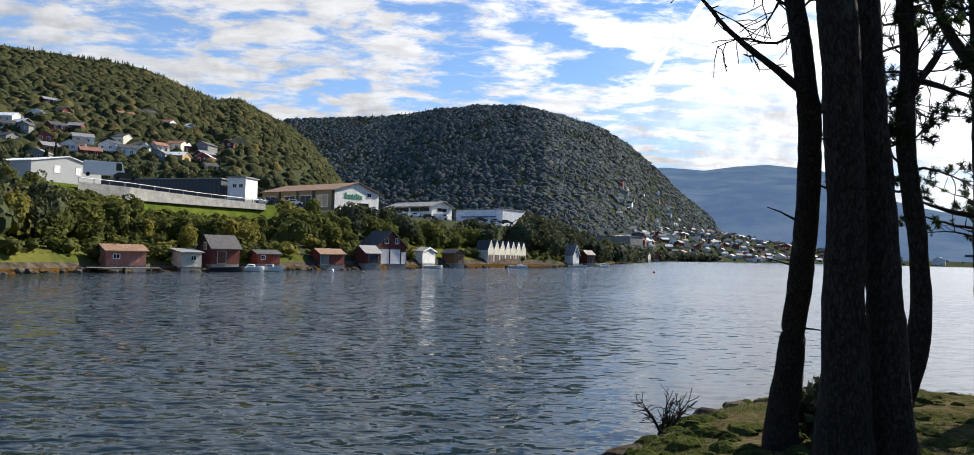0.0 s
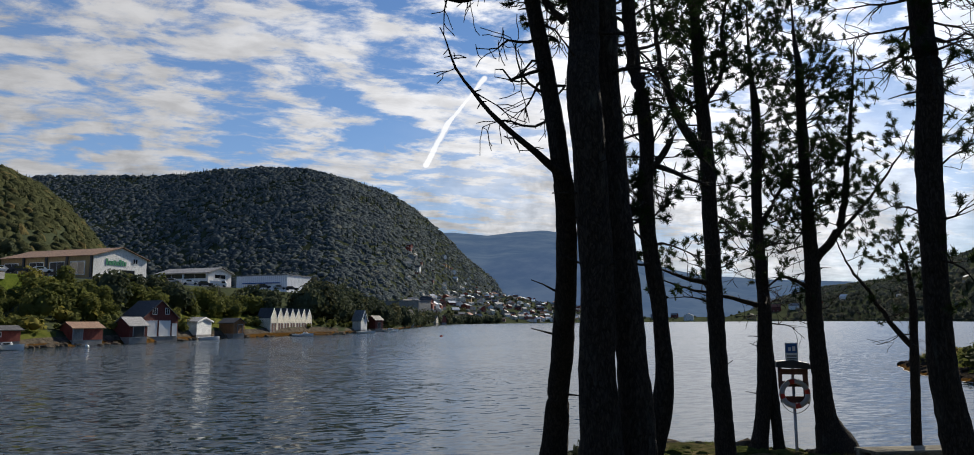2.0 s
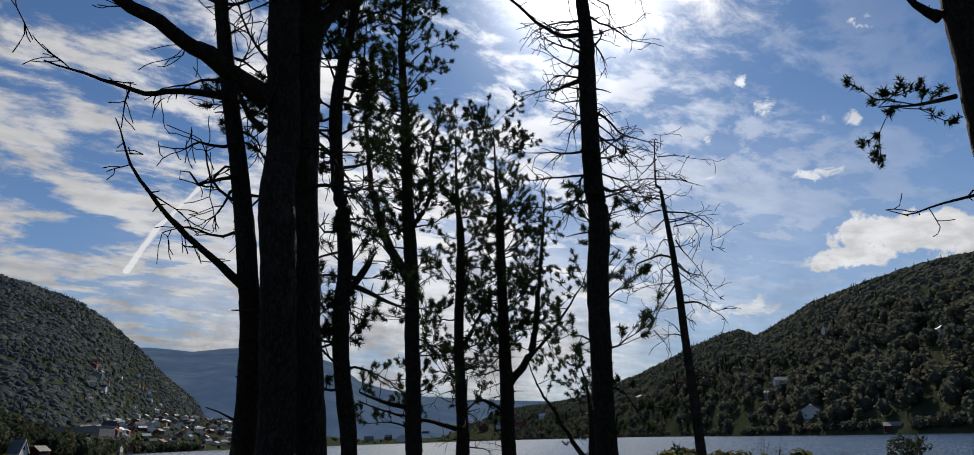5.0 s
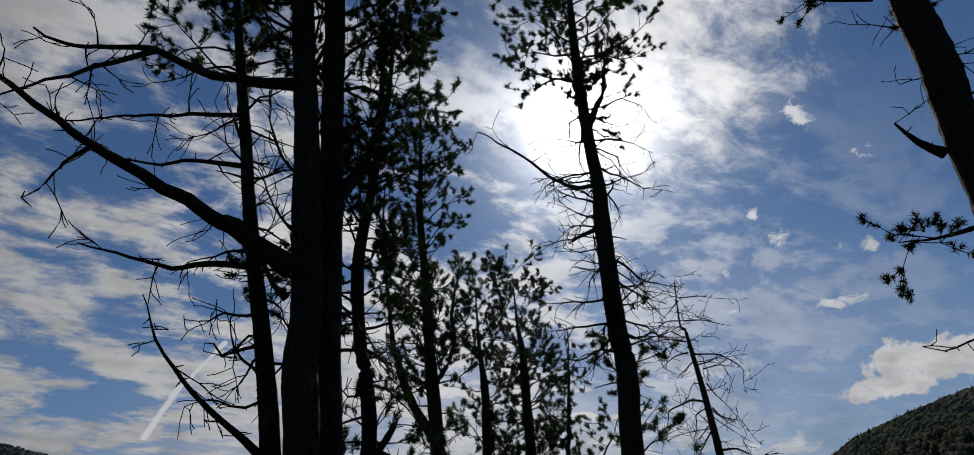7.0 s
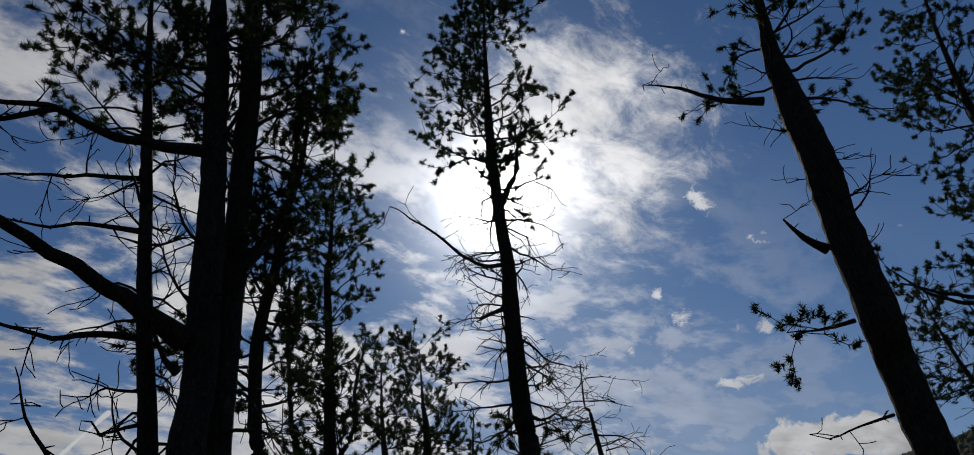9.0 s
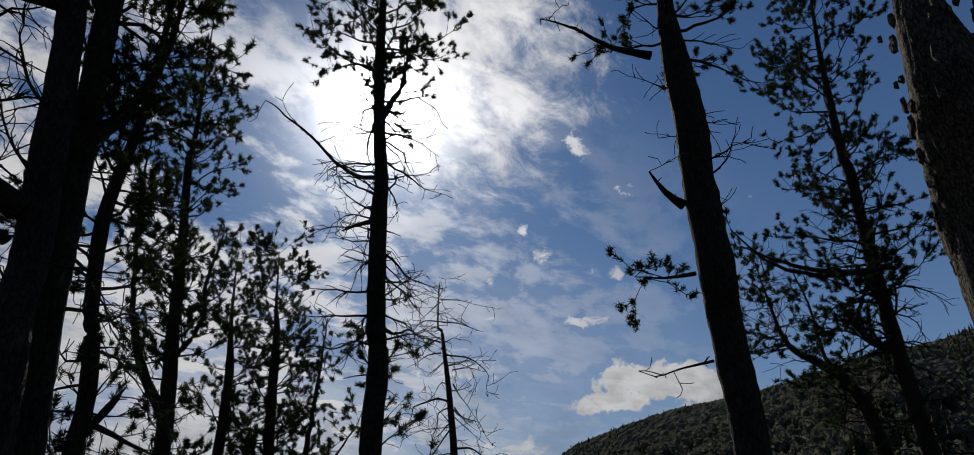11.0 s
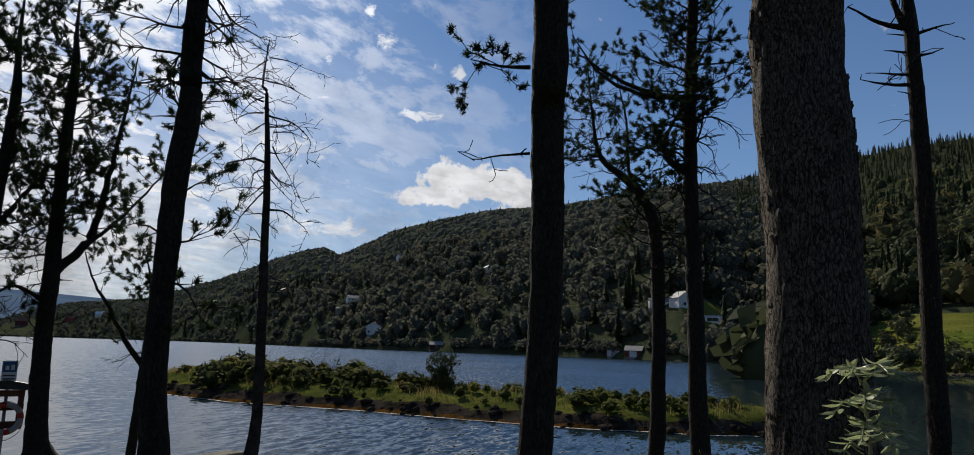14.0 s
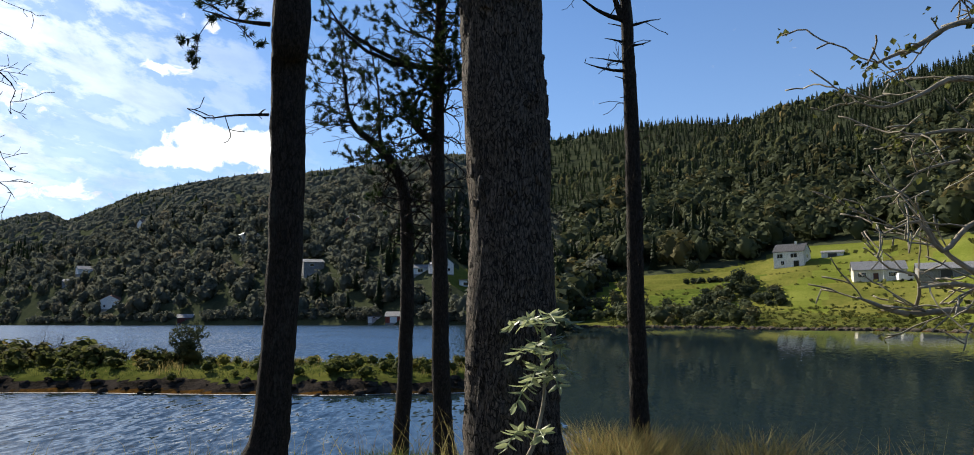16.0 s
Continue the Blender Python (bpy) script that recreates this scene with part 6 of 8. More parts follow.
def bark_plates(tree, run, count, seed):
    """Raised flakes of bark that share a few meshes, standing proud of the trunk."""
    rng = np.random.default_rng(seed)
    meshes = []
    for k in range(5):
        bm = bmesh.new()
        n, w, h = 9, rng.uniform(0.014, 0.026), rng.uniform(0.022, 0.05)
        rim = [bm.verts.new((w * math.cos(a) * rng.uniform(0.75, 1.2), -0.006, h * math.sin(a) * rng.uniform(0.75, 1.2))) for a in np.linspace(0, math.tau, n, endpoint=False)]
        top = [bm.verts.new((v.co.x * 0.72, rng.uniform(0.006, 0.014), v.co.z * 0.75)) for v in rim]
        bm.faces.new(top[::-1])
        for i in range(n):
            bm.faces.new((rim[i], rim[(i + 1) % n], top[(i + 1) % n], top[i]))
        bmesh.ops.recalc_face_normals(bm, faces=bm.faces[:])
        me = bpy.data.meshes.new("bark_plate")
        bm.to_mesh(me)
        bm.free()
        me.materials.append(OLD_BARK)
        meshes.append(me)
    run = [p for p in spline(run, 0.02) if 1.3 < p[2] < 5.6]
    for k in range(count):
        p = run[rng.integers(len(run))]
        a = rng.uniform(math.radians(95), math.radians(330))
        ob = new("bark_plate", meshes[rng.integers(5)])
        ob.parent = tree
        ob.matrix_basis = Matrix.Translation(Vector(p[:3]) - tree.location) @ pose(0, 0, 0, 0, 0, math.degrees(a) - 90) @ pose(0, p[3] * 0.985, 0, 0, rng.uniform(-12, 12), 0)


bark_plates(old_pine, TRUNK_M, 300, 77)
pine("slim straight pine with short broken side twigs", [TRUNK_N], [(l, BARE) for l in LIMBS_N], 14, dead=[(2.5, 6.5, 8, 0.25)], stubs=26, sides=12)


# ---- buildings ----
def opening(parent, name, x, y, z, w, h, mat, frame_mat=None, turn=0):
    """A window or door on a wall: surround, and a leaf or pane set back in it. turn: degrees about z for a side wall."""
    m = Matrix.Translation((x, y, z)) @ pose(0, 0, 0, 0, 0, turn)
    t = 0.09 if w < 3 else 0.16
    bm = bmesh.new()
    box(bm, -w / 2 - t, -w / 2, -0.06, 0.05, -t, h + t)
    box(bm, w / 2, w / 2 + t, -0.06, 0.05, -t, h + t)
    box(bm, -w / 2, w / 2, -0.06, 0.05, h, h + t)
    box(bm, -w / 2, w / 2, -0.08, 0.05, -t, 0)
    if name == "window":
        box(bm, -0.03, 0.03, -0.045, 0.03, 0, h)
    bm.transform(m)
    ob = part(name, bm, frame_mat or PAINT_WHITE, parent)
    bm = boxed(-w / 2, w / 2, -0.03, 0.02, 0, h)
    bm.transform(m)
    part("pane" if name == "window" else "leaf", bm, mat, ob)
    return ob


def house(name, label, category, az, r, w, depth, wall_h, roof_h, yaw, walls, roof, ridge="x", fronts=(), sides=(), z=None, group="", eave=0.3, chimney=False, trim=None, anchor=0.5):
    """A house that turns its front to the water. ridge: x along the front, y with the gable in front, flat, or lean
    (falls to the front). anchor: which part of the front, 0 to 1 from its left end, stands at the bearing."""
    p = polar(az, r, z)
    thing = tagged(new(name), label, category, group)
    thing.matrix_basis = Matrix.Translation(p) @ pose(0, 0, 0, 0, 0, -az + yaw) @ pose((0.5 - anchor) * w, 0, 0)
    bm = bmesh.new()
    h = wall_h
    if ridge == "x":
        prof = [(0, 0), (depth, 0), (depth, h), (depth / 2, h + roof_h), (0, h)]
        a = [bm.verts.new((-w / 2, y, zz)) for y, zz in prof]
        b = [bm.verts.new((w / 2, y, zz)) for y, zz in prof]
    elif ridge == "y":
        prof = [(-w / 2, 0), (w / 2, 0), (w / 2, h), (0, h + roof_h), (-w / 2, h)]
        a = [bm.verts.new((x, 0, zz)) for x, zz in prof]
        b = [bm.verts.new((x, depth, zz)) for x, zz in prof]
    else:
        back = h + (roof_h if ridge == "lean" else 0)
        prof = [(0, 0), (depth, 0), (depth, back), (0, h)]
        a = [bm.verts.new((-w / 2, y, zz)) for y, zz in prof]
        b = [bm.verts.new((w / 2, y, zz)) for y, zz in prof]
    bm.faces.new(a)
    bm.faces.new(b[::-1])
    for i in range(len(a)):
        j = (i + 1) % len(a)
        bm.faces.new((a[j], a[i], b[i], b[j]))
    bmesh.ops.recalc_face_normals(bm, faces=bm.faces[:])
    part("wall", bm, walls, thing)
    part("foundation", boxed(-w / 2 + 0.03, w / 2 - 0.03, 0.03, depth - 0.03, -3.0, 0.18), CONCRETE, thing)
    t = 0.14
    slabs = []
    if ridge == "x":
        s = roof_h / (depth / 2)
        for y0, z0, y1, z1 in ((-eave, h - eave * s, depth / 2, h + roof_h), (depth + eave, h - eave * s, depth / 2, h + roof_h)):
            slabs.append([(x, y, zz + q) for q in (0.01, t) for x, y, zz in ((-w / 2 - eave, y0, z0), (w / 2 + eave, y0, z0), (w / 2 + eave, y1, z1), (-w / 2 - eave, y1, z1))])
    elif ridge == "y":
        s = roof_h / (w / 2)
        for x0, z0, x1, z1 in ((-w / 2 - eave, h - eave * s, 0, h + roof_h), (w / 2 + eave, h - eave * s, 0, h + roof_h)):
            slabs.append([(x, y, zz + q) for q in (0.01, t) for x, y, zz in ((x0, -eave, z0), (x0, depth + eave, z0), (x1, depth + eave, z1), (x1, -eave, z1))])
    else:
        back = h + (roof_h if ridge == "lean" else 0)
        slabs.append([(x, y, zz + q) for q in (0.01, 0.3 if ridge == "flat" else t) for x, y, zz in
                      ((-w / 2 - eave, -eave, h), (w / 2 + eave, -eave, h), (w / 2 + eave, depth + eave, back), (-w / 2 - eave, depth + eave, back))])
    for sl in slabs:
        bm = bmesh.new()
        vs = [bm.verts.new(v) for v in sl]
        for f in ((3, 2, 1, 0), (4, 5, 6, 7), (0, 1, 5, 4), (1, 2, 6, 5), (2, 3, 7, 6), (3, 0, 4, 7)):
            bm.faces.new([vs[i] for i in f])
        bmesh.ops.recalc_face_normals(bm, faces=bm.faces[:])
        part("roof", bm, roof, thing)
    if trim and ridge == "y":
        for sx in (-1, 1):
            bm = bmesh.new()
            vs = [bm.verts.new((x, y, zz)) for y in (-eave - 0.05, -eave + 0.03) for x, zz in ((sx * (w / 2 + eave), h - eave * roof_h / (w / 2) - 0.15), (sx * (w / 2 + eave), h - eave * roof_h / (w / 2) + t),
                                                                                       (0, h + roof_h + t), (0, h + roof_h - 0.18))]
            for f in ((0, 1, 2, 3), (7, 6, 5, 4), (0, 4, 5, 1), (1, 5, 6, 2), (2, 6, 7, 3), (3, 7, 4, 0)):
                bm.faces.new([vs[i] for i in f])
            bmesh.ops.recalc_face_normals(bm, faces=bm.faces[:])
            part("bargeboard", bm, trim, thing)
    if chimney:
        top = h + roof_h
        part("chimney", boxed(w * 0.12, w * 0.12 + 0.7, depth / 2 - 0.35, depth / 2 + 0.35, top - 0.6, top + 0.9, bevel=0.03), PAINT_WHITE, thing)
    for kind, u, zz, ww, hh, mat in fronts:
        opening(thing, kind, (u - 0.5) * w, 0, zz, ww, hh, mat, None if kind == "window" or mat is PAINT_WHITE else PAINT_GREY)
    for kind, side, u, zz, ww, hh, mat in sides:
        x = w / 2 if side == "r" else -w / 2
        opening(thing, kind, x, u * depth, zz, ww, hh, mat, None, 90 if side == "r" else -90)
    return thing


W, D = "window", "door"
# the row of boathouses along the near shore of the town side, their fronts to the open water
L = dict(anchor=0)
house("boathouse", "red boathouse painted sunlit-pink, rusty roof, on stilts over the shore", "boathouse", -27.35, 100.4, 4.85, 3.3, 1.85, 0.7, 22, SUNLIT_RED, ROOF_RUST, "x", [(W, 0.25, 0.9, 0.7, 0.5, GLASS)], z=0.75, **L)
house("shed", "small pale shed with one window at the shore", "shed", -22.65, 106, 2.85, 3.0, 1.9, 0.5, 26, CREAM_BOARDS, ROOF_GREY, "lean", [(W, 0.6, 0.9, 0.65, 0.6, GLASS)], z=0.55, **L)
house("boathouse", "dark red boathouse with a black roof and white gable window", "boathouse", -20.65, 108.8, 4.2, 3.8, 2.3, 1.7, 28, DARK_RED, ROOF_DARK, "x", [(D, 0.35, 0.1, 1.2, 1.7, PAINT_BROWN)], [(W, "l", 0.5, 2.1, 0.6, 0.9, GLASS)], z=0.95, **L)
house("shed", "small red shed with a white ring beside its window", "shed", -17.55, 113.8, 3.85, 2.5, 1.5, 0.5, 31, RED, ROOF_DARK, "x", [(W, 0.25, 0.7, 0.6, 0.5, GLASS)], z=1.0, **L)
house("boathouse", "red-brown boathouse with a grey plank door", "boathouse", -13.05, 125.2, 4.95, 3.0, 1.8, 0.8, 36, RED, ROOF_RUST, "x", [(D, 0.16, 0.05, 1.5, 1.6, GREY_BOARDS)], z=0.85, **L)
house("boathouse", "dark boathouse with a pale sheet roof", "boathouse", -9.7, 133.7, 3.4, 4.0, 1.9, 1.3, 38, DARK_RED, ROOF_GREY, "x", [(D, 0.5, 0.0, 2.0, 1.7, PAINT_DARK)], z=1.05, **L)
house("boathouse", "big dark red boathouse with two white doors and small gable windows", "boathouse", -8.95, 140.5, 7.7, 5.5, 3.2, 3.0, 40, DARK_RED, ROOF_DARK, "y",
      [(D, 0.24, 0.05, 2.4, 2.6, PAINT_WHITE), (D, 0.62, 0.05, 2.3, 2.6, PAINT_WHITE), (D, 0.9, 0.05, 0.9, 2.1, PAINT_WHITE), (W, 0.33, 3.9, 0.8, 1.0, GLASS), (W, 0.68, 3.9, 0.8, 1.0, GLASS)], z=1.0, **L)
house("boathouse", "small white boathouse with a low gable", "boathouse", -5.45, 156.7, 5.6, 2.6, 2.6, 0.8, 60, WHITE_BOARDS, ROOF_GREY, "y", [], z=0.95, trim=PAINT_WHITE, **L)
house("boathouse", "brown wooden boathouse with a dark roof", "boathouse", -3.0, 166.6, 3.2, 4.2, 2.3, 0.9, 45, BROWN_BOARDS, ROOF_DARK, "y", [(D, 0.6, 0.05, 1.4, 1.8, BROWN_BOARDS)], z=1.0, **L)
ROW = 26.0  # the row's bearing
first = polar(-0.45, 183.0, 0) - Vector((CX, CY, 0))
for k in range(7):
    q = first + bearing(ROW, 0) * 3.42 * k
    az = math.degrees(math.atan2(q.x, q.y))
    house("boathouse", "narrow cream boathouse in a row of pointed white gables", "boathouse", az, q.length, 3.38, 3.6, 3.4, 2.4, 90 - ROW + az, CREAM_BOARDS, ROOF_DARK, "y",
          [(D, 0.28, 0.1, 1.0, 2.1, PAINT_BROWN), (D, 0.72, 0.1, 1.0, 2.1, PAINT_BROWN)], z=0.9, group="row of gabled boathouses", eave=0.0, trim=PAINT_WHITE, **L)
house("boathouse", "steep white gabled boathouse among trees", "boathouse", 6.2, 235.5, 4.2, 3.0, 3.0, 3.0, 62, WHITE_BOARDS, ROOF_GREY, "y", [(W, 0.5, 3.4, 0.8, 0.9, GLASS)], z=0.9, trim=PAINT_WHITE, **L)
house("boathouse", "dark red boathouse under the trees", "boathouse", 7.3, 257.5, 4.5, 3.5, 3.0, 1.4, 52, DARK_RED, ROOF_DARK, "x", [(D, 0.5, 0.0, 1.6, 2.0, PAINT_DARK)], z=1.0, **L)

# the terrace of warehouses above: long sides to the town, sunny ends to the water
Rt = dict(anchor=1)
house("warehouse", "grey hall with a pale sheet roof and a white gable end", "building", -31.8, 160, 15, 15.5, 3.6, 1.6, -52, PAINT_GREY, PALE_SHEET, "x", [], [(W, "r", 0.35, 1.9, 1.1, 1.3, PAINT_WHITE), (W, "r", 0.65, 1.9, 1.1, 1.3, PAINT_WHITE)], z=15.2, **Rt)
house("warehouse", "long low dark grey hall with a flat roof", "building", -20.1, 195.8, 38.5, 6, 4.9, 0, -35, DARK_SHEET, ROOF_GREY, "flat", [], z=15.8, **Rt)
house("annexe", "white two-storey end block beside the dark hall", "building", -19.05, 193, 4.9, 6, 5.4, 0, -30, WHITE_BOARDS, ROOF_GREY, "flat", [(W, 0.4, 2.9, 1.0, 0.9, GLASS), (W, 0.75, 2.9, 1.0, 0.9, GLASS)], z=15.6)
store = house("store", "ochre-clad store with large windows and a white gable end", "building", -12.1, 191.7, 28.5, 16.5, 5.2, 2.4, -46, OCHRE, ROOF_RUST, "x",
              [(W, 0.12, 0.8, 4.2, 3.0, GLASS), (W, 0.40, 0.8, 4.2, 3.0, GLASS), (W, 0.62, 0.8, 4.2, 3.0, GLASS), (W, 0.84, 0.8, 4.2, 3.0, GLASS)], z=13.9, eave=0.6, **Rt)
for u in (0.26, 0.51, 0.73, 0.985):
    part("pillar", boxed((u - 0.5) * 28.5 - 0.3, (u - 0.5) * 28.5 + 0.3, -0.3, -0.03, 0, 5.1), PAINT_DARK, store)
bm = bmesh.new()
end = [bm.verts.new((x, y, q)) for x in (14.26, 14.32) for y, q in ((0.02, 0.2), (16.48, 0.2), (16.48, 5.1), (8.25, 7.45), (0.02, 5.1))]
bm.faces.new(end[:5])
bm.faces.new(end[5:][::-1])
for i in range(5):
    bm.faces.new((end[i], end[(i + 1) % 5], end[5 + (i + 1) % 5], end[5 + i]))
bmesh.ops.recalc_face_normals(bm, faces=bm.faces[:])
gable = part("gable_cladding", bm, WHITE_BOARDS, store, "white gable cladding")
for k in range(8):
    hgt = (1.5, 1.0, 1.0, 1.2, 1.0, 1.5, 1.2, 1.0)[k]
    part("sign_bar", boxed(14.34, 14.42, 3.6 + 0.8 * k, 4.2 + 0.8 * k, 3.2, 3.2 + hgt), PAINT_GREEN, gable, "green sign bar")
opening(store, "window", 14.36, 12.6, 4.0, 1.4, 1.1, GLASS, None, 90)
opening(store, "door", 14.36, 10.5, 0.3, 4.0, 1.9, GLASS, PAINT_GREY, 90)
house("warehouse", "low white commercial building with a dark window band", "building", -4.8, 245.7, 20, 11, 4.2, 1.7, -40, WHITE_BOARDS, ROOF_GREY, "x",
      [(W, 0.28, 2.3, 8.5, 1.5, GLASS), (W, 0.74, 2.3, 8.5, 1.5, GLASS), (W, 0.5, 0.3, 12.0, 1.3, PAINT_GREY)], [(W, "r", 0.5, 2.4, 5.0, 1.2, GLASS)], z=15.0, eave=0.8, **Rt)
ware = house("warehouse", "long pale blue-white warehouse with a flat roof", "building", 0.65, 284.6, 23, 16, 6.4, 0, -35, PALE_SHEET, ROOF_GREY, "flat", [], z=14.6, eave=0.2, **Rt)
part("canopy", boxed(-8.5, 8.5, -0.5, -0.02, 3.4, 3.8), PAINT_BLUE, ware, "dark blue canopy strip")
house("warehouse", "long grey industrial hall behind the trees", "building", 8.6, 560, 45, 20, 6, 0, -30, GREY_BOARDS, ROOF_GREY, "flat", [], z=13)

# stone retaining wall and guard rail along the terrace's edge
wall = bmesh.new()
rail_posts = []
prev = None
for k in range(40):
    az = -29.1 + k * 0.31
    r = float(curve(az, TERRACE_R)) - 3.5
    p = polar(az, r, 0)
    out = Vector((math.sin(radians(az)), math.cos(radians(az)), 0))
    zt = 14.1 - 0.010 * k
    low_z = zt - 2.7 + 0.034 * k
    ring = [wall.verts.new(q) for q in ((*(p - out * 0.5).to_2d(), low_z), (*(p - out * 0.15).to_2d(), zt), (*(p + out * 0.7).to_2d(), zt), (*(p + out * 0.7).to_2d(), low_z))]
    if prev:
        for i in range(4):
            wall.faces.new((prev[i], prev[(i + 1) % 4], ring[(i + 1) % 4], ring[i]))
    else:
        wall.faces.new(ring)
    prev = ring
    rail_posts.append(p + Vector((0, 0, zt)))
wall.faces.new(prev[::-1])
bmesh.ops.recalc_face_normals(wall, faces=wall.faces[:])
tagged(part("retaining_wall", wall, STONE), "pale stone retaining wall under the terrace", "wall", kind="structure")
rail = tagged(new("guard_rail"), "steel guard rail on the retaining wall", "railing")
rail.location = rail_posts[0]
for a, b in zip(rail_posts, rail_posts[1:]):
    t = Tubes()
    t.add([(*(a - rail_posts[0] + Vector((0, 0, 0.75))), 0.09), (*(b - rail_posts[0] + Vector((0, 0, 0.75))), 0.09)], 6)
    t.object("rail", STEEL, rail)
for a in rail_posts[::3]:
    q = a - rail_posts[0]
    part("post", boxed(q.x - 0.06, q.x + 0.06, q.y - 0.06, q.y + 0.06, -0.05 + q.z, 0.8 + q.z), STEEL, rail)


def car(az, r, z, yaw, mat, label, length=4.3, height=1.45, van=False):
    thing = tagged(new("van" if van else "car"), label, "van" if van else "car", "vehicles on the terrace")
    thing.matrix_basis = Matrix.Translation(polar(az, r, z)) @ pose(0, 0, 0, 0, 0, -az + yaw)
    n = length / 2
    top = height
    prof = ([(-n, 0.35), (n, 0.35), (n, 1.1), (n - 0.5, top), (-n + 0.1, top), (-n, 1.2)] if van else
            [(-n, 0.35), (n, 0.35), (n, 0.8), (n - 1.1, 0.9), (n - 1.8, top), (-n + 0.9, top), (-n + 0.1, 0.95)])
    bm = bmesh.new()
    a = [bm.verts.new((x, -0.85, q)) for x, q in prof]
    b = [bm.verts.new((x, 0.85, q)) for x, q in prof]
    bm.faces.new(a)
    bm.faces.new(b[::-1])
    for i in range(len(a)):
        bm.faces.new((a[(i + 1) % len(a)], a[i], b[i], b[(i + 1) % len(a)]))
    bmesh.ops.recalc_face_normals(bm, faces=bm.faces[:])
    bmesh.ops.bevel(bm, geom=bm.edges[:], offset=0.06, segments=2, affect="EDGES")
    body = part("body", bm, mat, thing)
    if van:
        part("window", boxed(n - 1.5, n - 0.5, -0.88, -0.84, 1.25, top - 0.2), GLASS, body)
    else:
        part("window", boxed(-n + 1.05, n - 1.85, -0.88, -0.84, 0.95, top - 0.12), GLASS, body)
    for x in (-n + 0.8, n - 0.8):
        for y in (-0.8, 0.8):
            bm = bmesh.new()
            bmesh.ops.create_cone(bm, cap_ends=True, segments=14, radius1=0.34, radius2=0.34, depth=0.22, matrix=Matrix.Translation((x, y, 0.34)) @ pose(0, 0, 0, 90, 0, 0))
            part("wheel", bm, RUBBER, thing)
    return thing


car(-27.6, 158, 16.4, 4, PAINT_WHITE, "white camper van parked at the terrace's edge", 7.0, 2.9, True)
car(-26.3, 158, 15.9, 4, PAINT_DARK, "dark car parked at the terrace's edge")
for k, (az, m, lab) in enumerate(((-8.0, PAINT_DARK, "dark car parked before the halls"), (-7.1, PAINT_GREY, "grey car parked before the halls"), (-6.0, PAINT_WHITE, "white car parked before the halls"),
                                  (-5.0, PAINT_DARK, "dark car parked before the halls"), (-4.1, PAINT_WHITE, "white van parked before the halls"), (-1.0, PAINT_DARK, "dark car before the warehouse"),
                                  (0.1, PAINT_GREY, "grey car before the warehouse"), (1.0, PAINT_DARK, "dark car before the warehouse"))):
    car(az, 214 + 6.5 * k, 14.2, (4, -8, 10)[k % 3], m, lab, 5.0 if "van" in lab else 4.3, 2.0 if "van" in lab else 1.45, "van" in lab)
for az, m, lab in ((-17.2, PAINT_WHITE, "white car parked before the store"), (-16.2, PAINT_DARK, "dark car parked before the store"), (-15.0, PAINT_WHITE, "white car parked before the store")):
    car(az, 190, 14.5, 3, m, lab)


# ---- boats, jetties, buoys ----
def boat(label, az, r, yaw, length, hull, deck, cabin=True):
    thing = tagged(new("boat"), label, "boat", "moored boats")
    thing.matrix_basis = Matrix.Translation(polar(az, r, 0.0)) @ pose(0, 0, 0, 0, 0, -az + yaw)
    bm = bmesh.new()
    rings = []
    for k in range(9):
        t = k / 8
        w = 0.19 * length * (1 - max(0, (t - 0.45) / 0.55) ** 2.2) * (0.85 + 0.15 * min(1, t * 4))
        x = (t - 0.5) * length
        rise = 0.16 * length * 0.3 * t * t
        rings.append([bm.verts.new(q) for q in ((x, -w, 0.55 + rise), (x, -w * 0.75, 0.05), (x, 0, -0.2), (x, w * 0.75, 0.05), (x, w, 0.55 + rise), (x, w * 0.8, 0.48 + rise), (x, -w * 0.8, 0.48 + rise))])
    for a, b in zip(rings, rings[1:]):
        for i in range(7):
            bm.faces.new((a[i], a[(i + 1) % 7], b[(i + 1) % 7], b[i]))
    bm.faces.new(rings[0][::-1])
    bm.faces.new(rings[-1])
    bmesh.ops.recalc_face_normals(bm, faces=bm.faces[:])
    part("hull", bm, hull, thing, smooth=False)
    if cabin:
        c = part("cabin", boxed(-0.02 * length, 0.22 * length, -0.1 * length, 0.1 * length, 0.5, 1.02, bevel=0.14), deck, thing)
        part("window", boxed(0.02 * length, 0.18 * length, -0.105 * length, -0.098 * length, 0.72, 0.9), GLASS, c)
    else:
        for x in (-0.2, 0.08):
            part("thwart", boxed(x * length, x * length + 0.25, -0.15 * length, 0.15 * length, 0.35, 0.42), PLANK, thing)
    return thing


boat("white cabin boat moored by the red sheds", -18.2, 110, 6, 4.6, PAINT_WHITE, PAINT_WHITE)
boat("dark open boat by the dark red boathouse", -19.6, 107, 4, 4.6, PAINT_DARK, PAINT_DARK, False)
boat("white and grey boat at the jetty", -16.9, 111.5, -6, 4.8, PAINT_WHITE, PAINT_GREY)
boat("white open boat on the shore", -4.6, 153, 20, 4.0, PAINT_WHITE, PAINT_GREY, False)
boat("white motorboat before the gabled boathouses", 1.9, 180, 8, 4.8, PAINT_WHITE, PAINT_WHITE)
boat("white motorboat moored under trees", 6.6, 218, 10, 5.5, PAINT_WHITE, PAINT_WHITE)
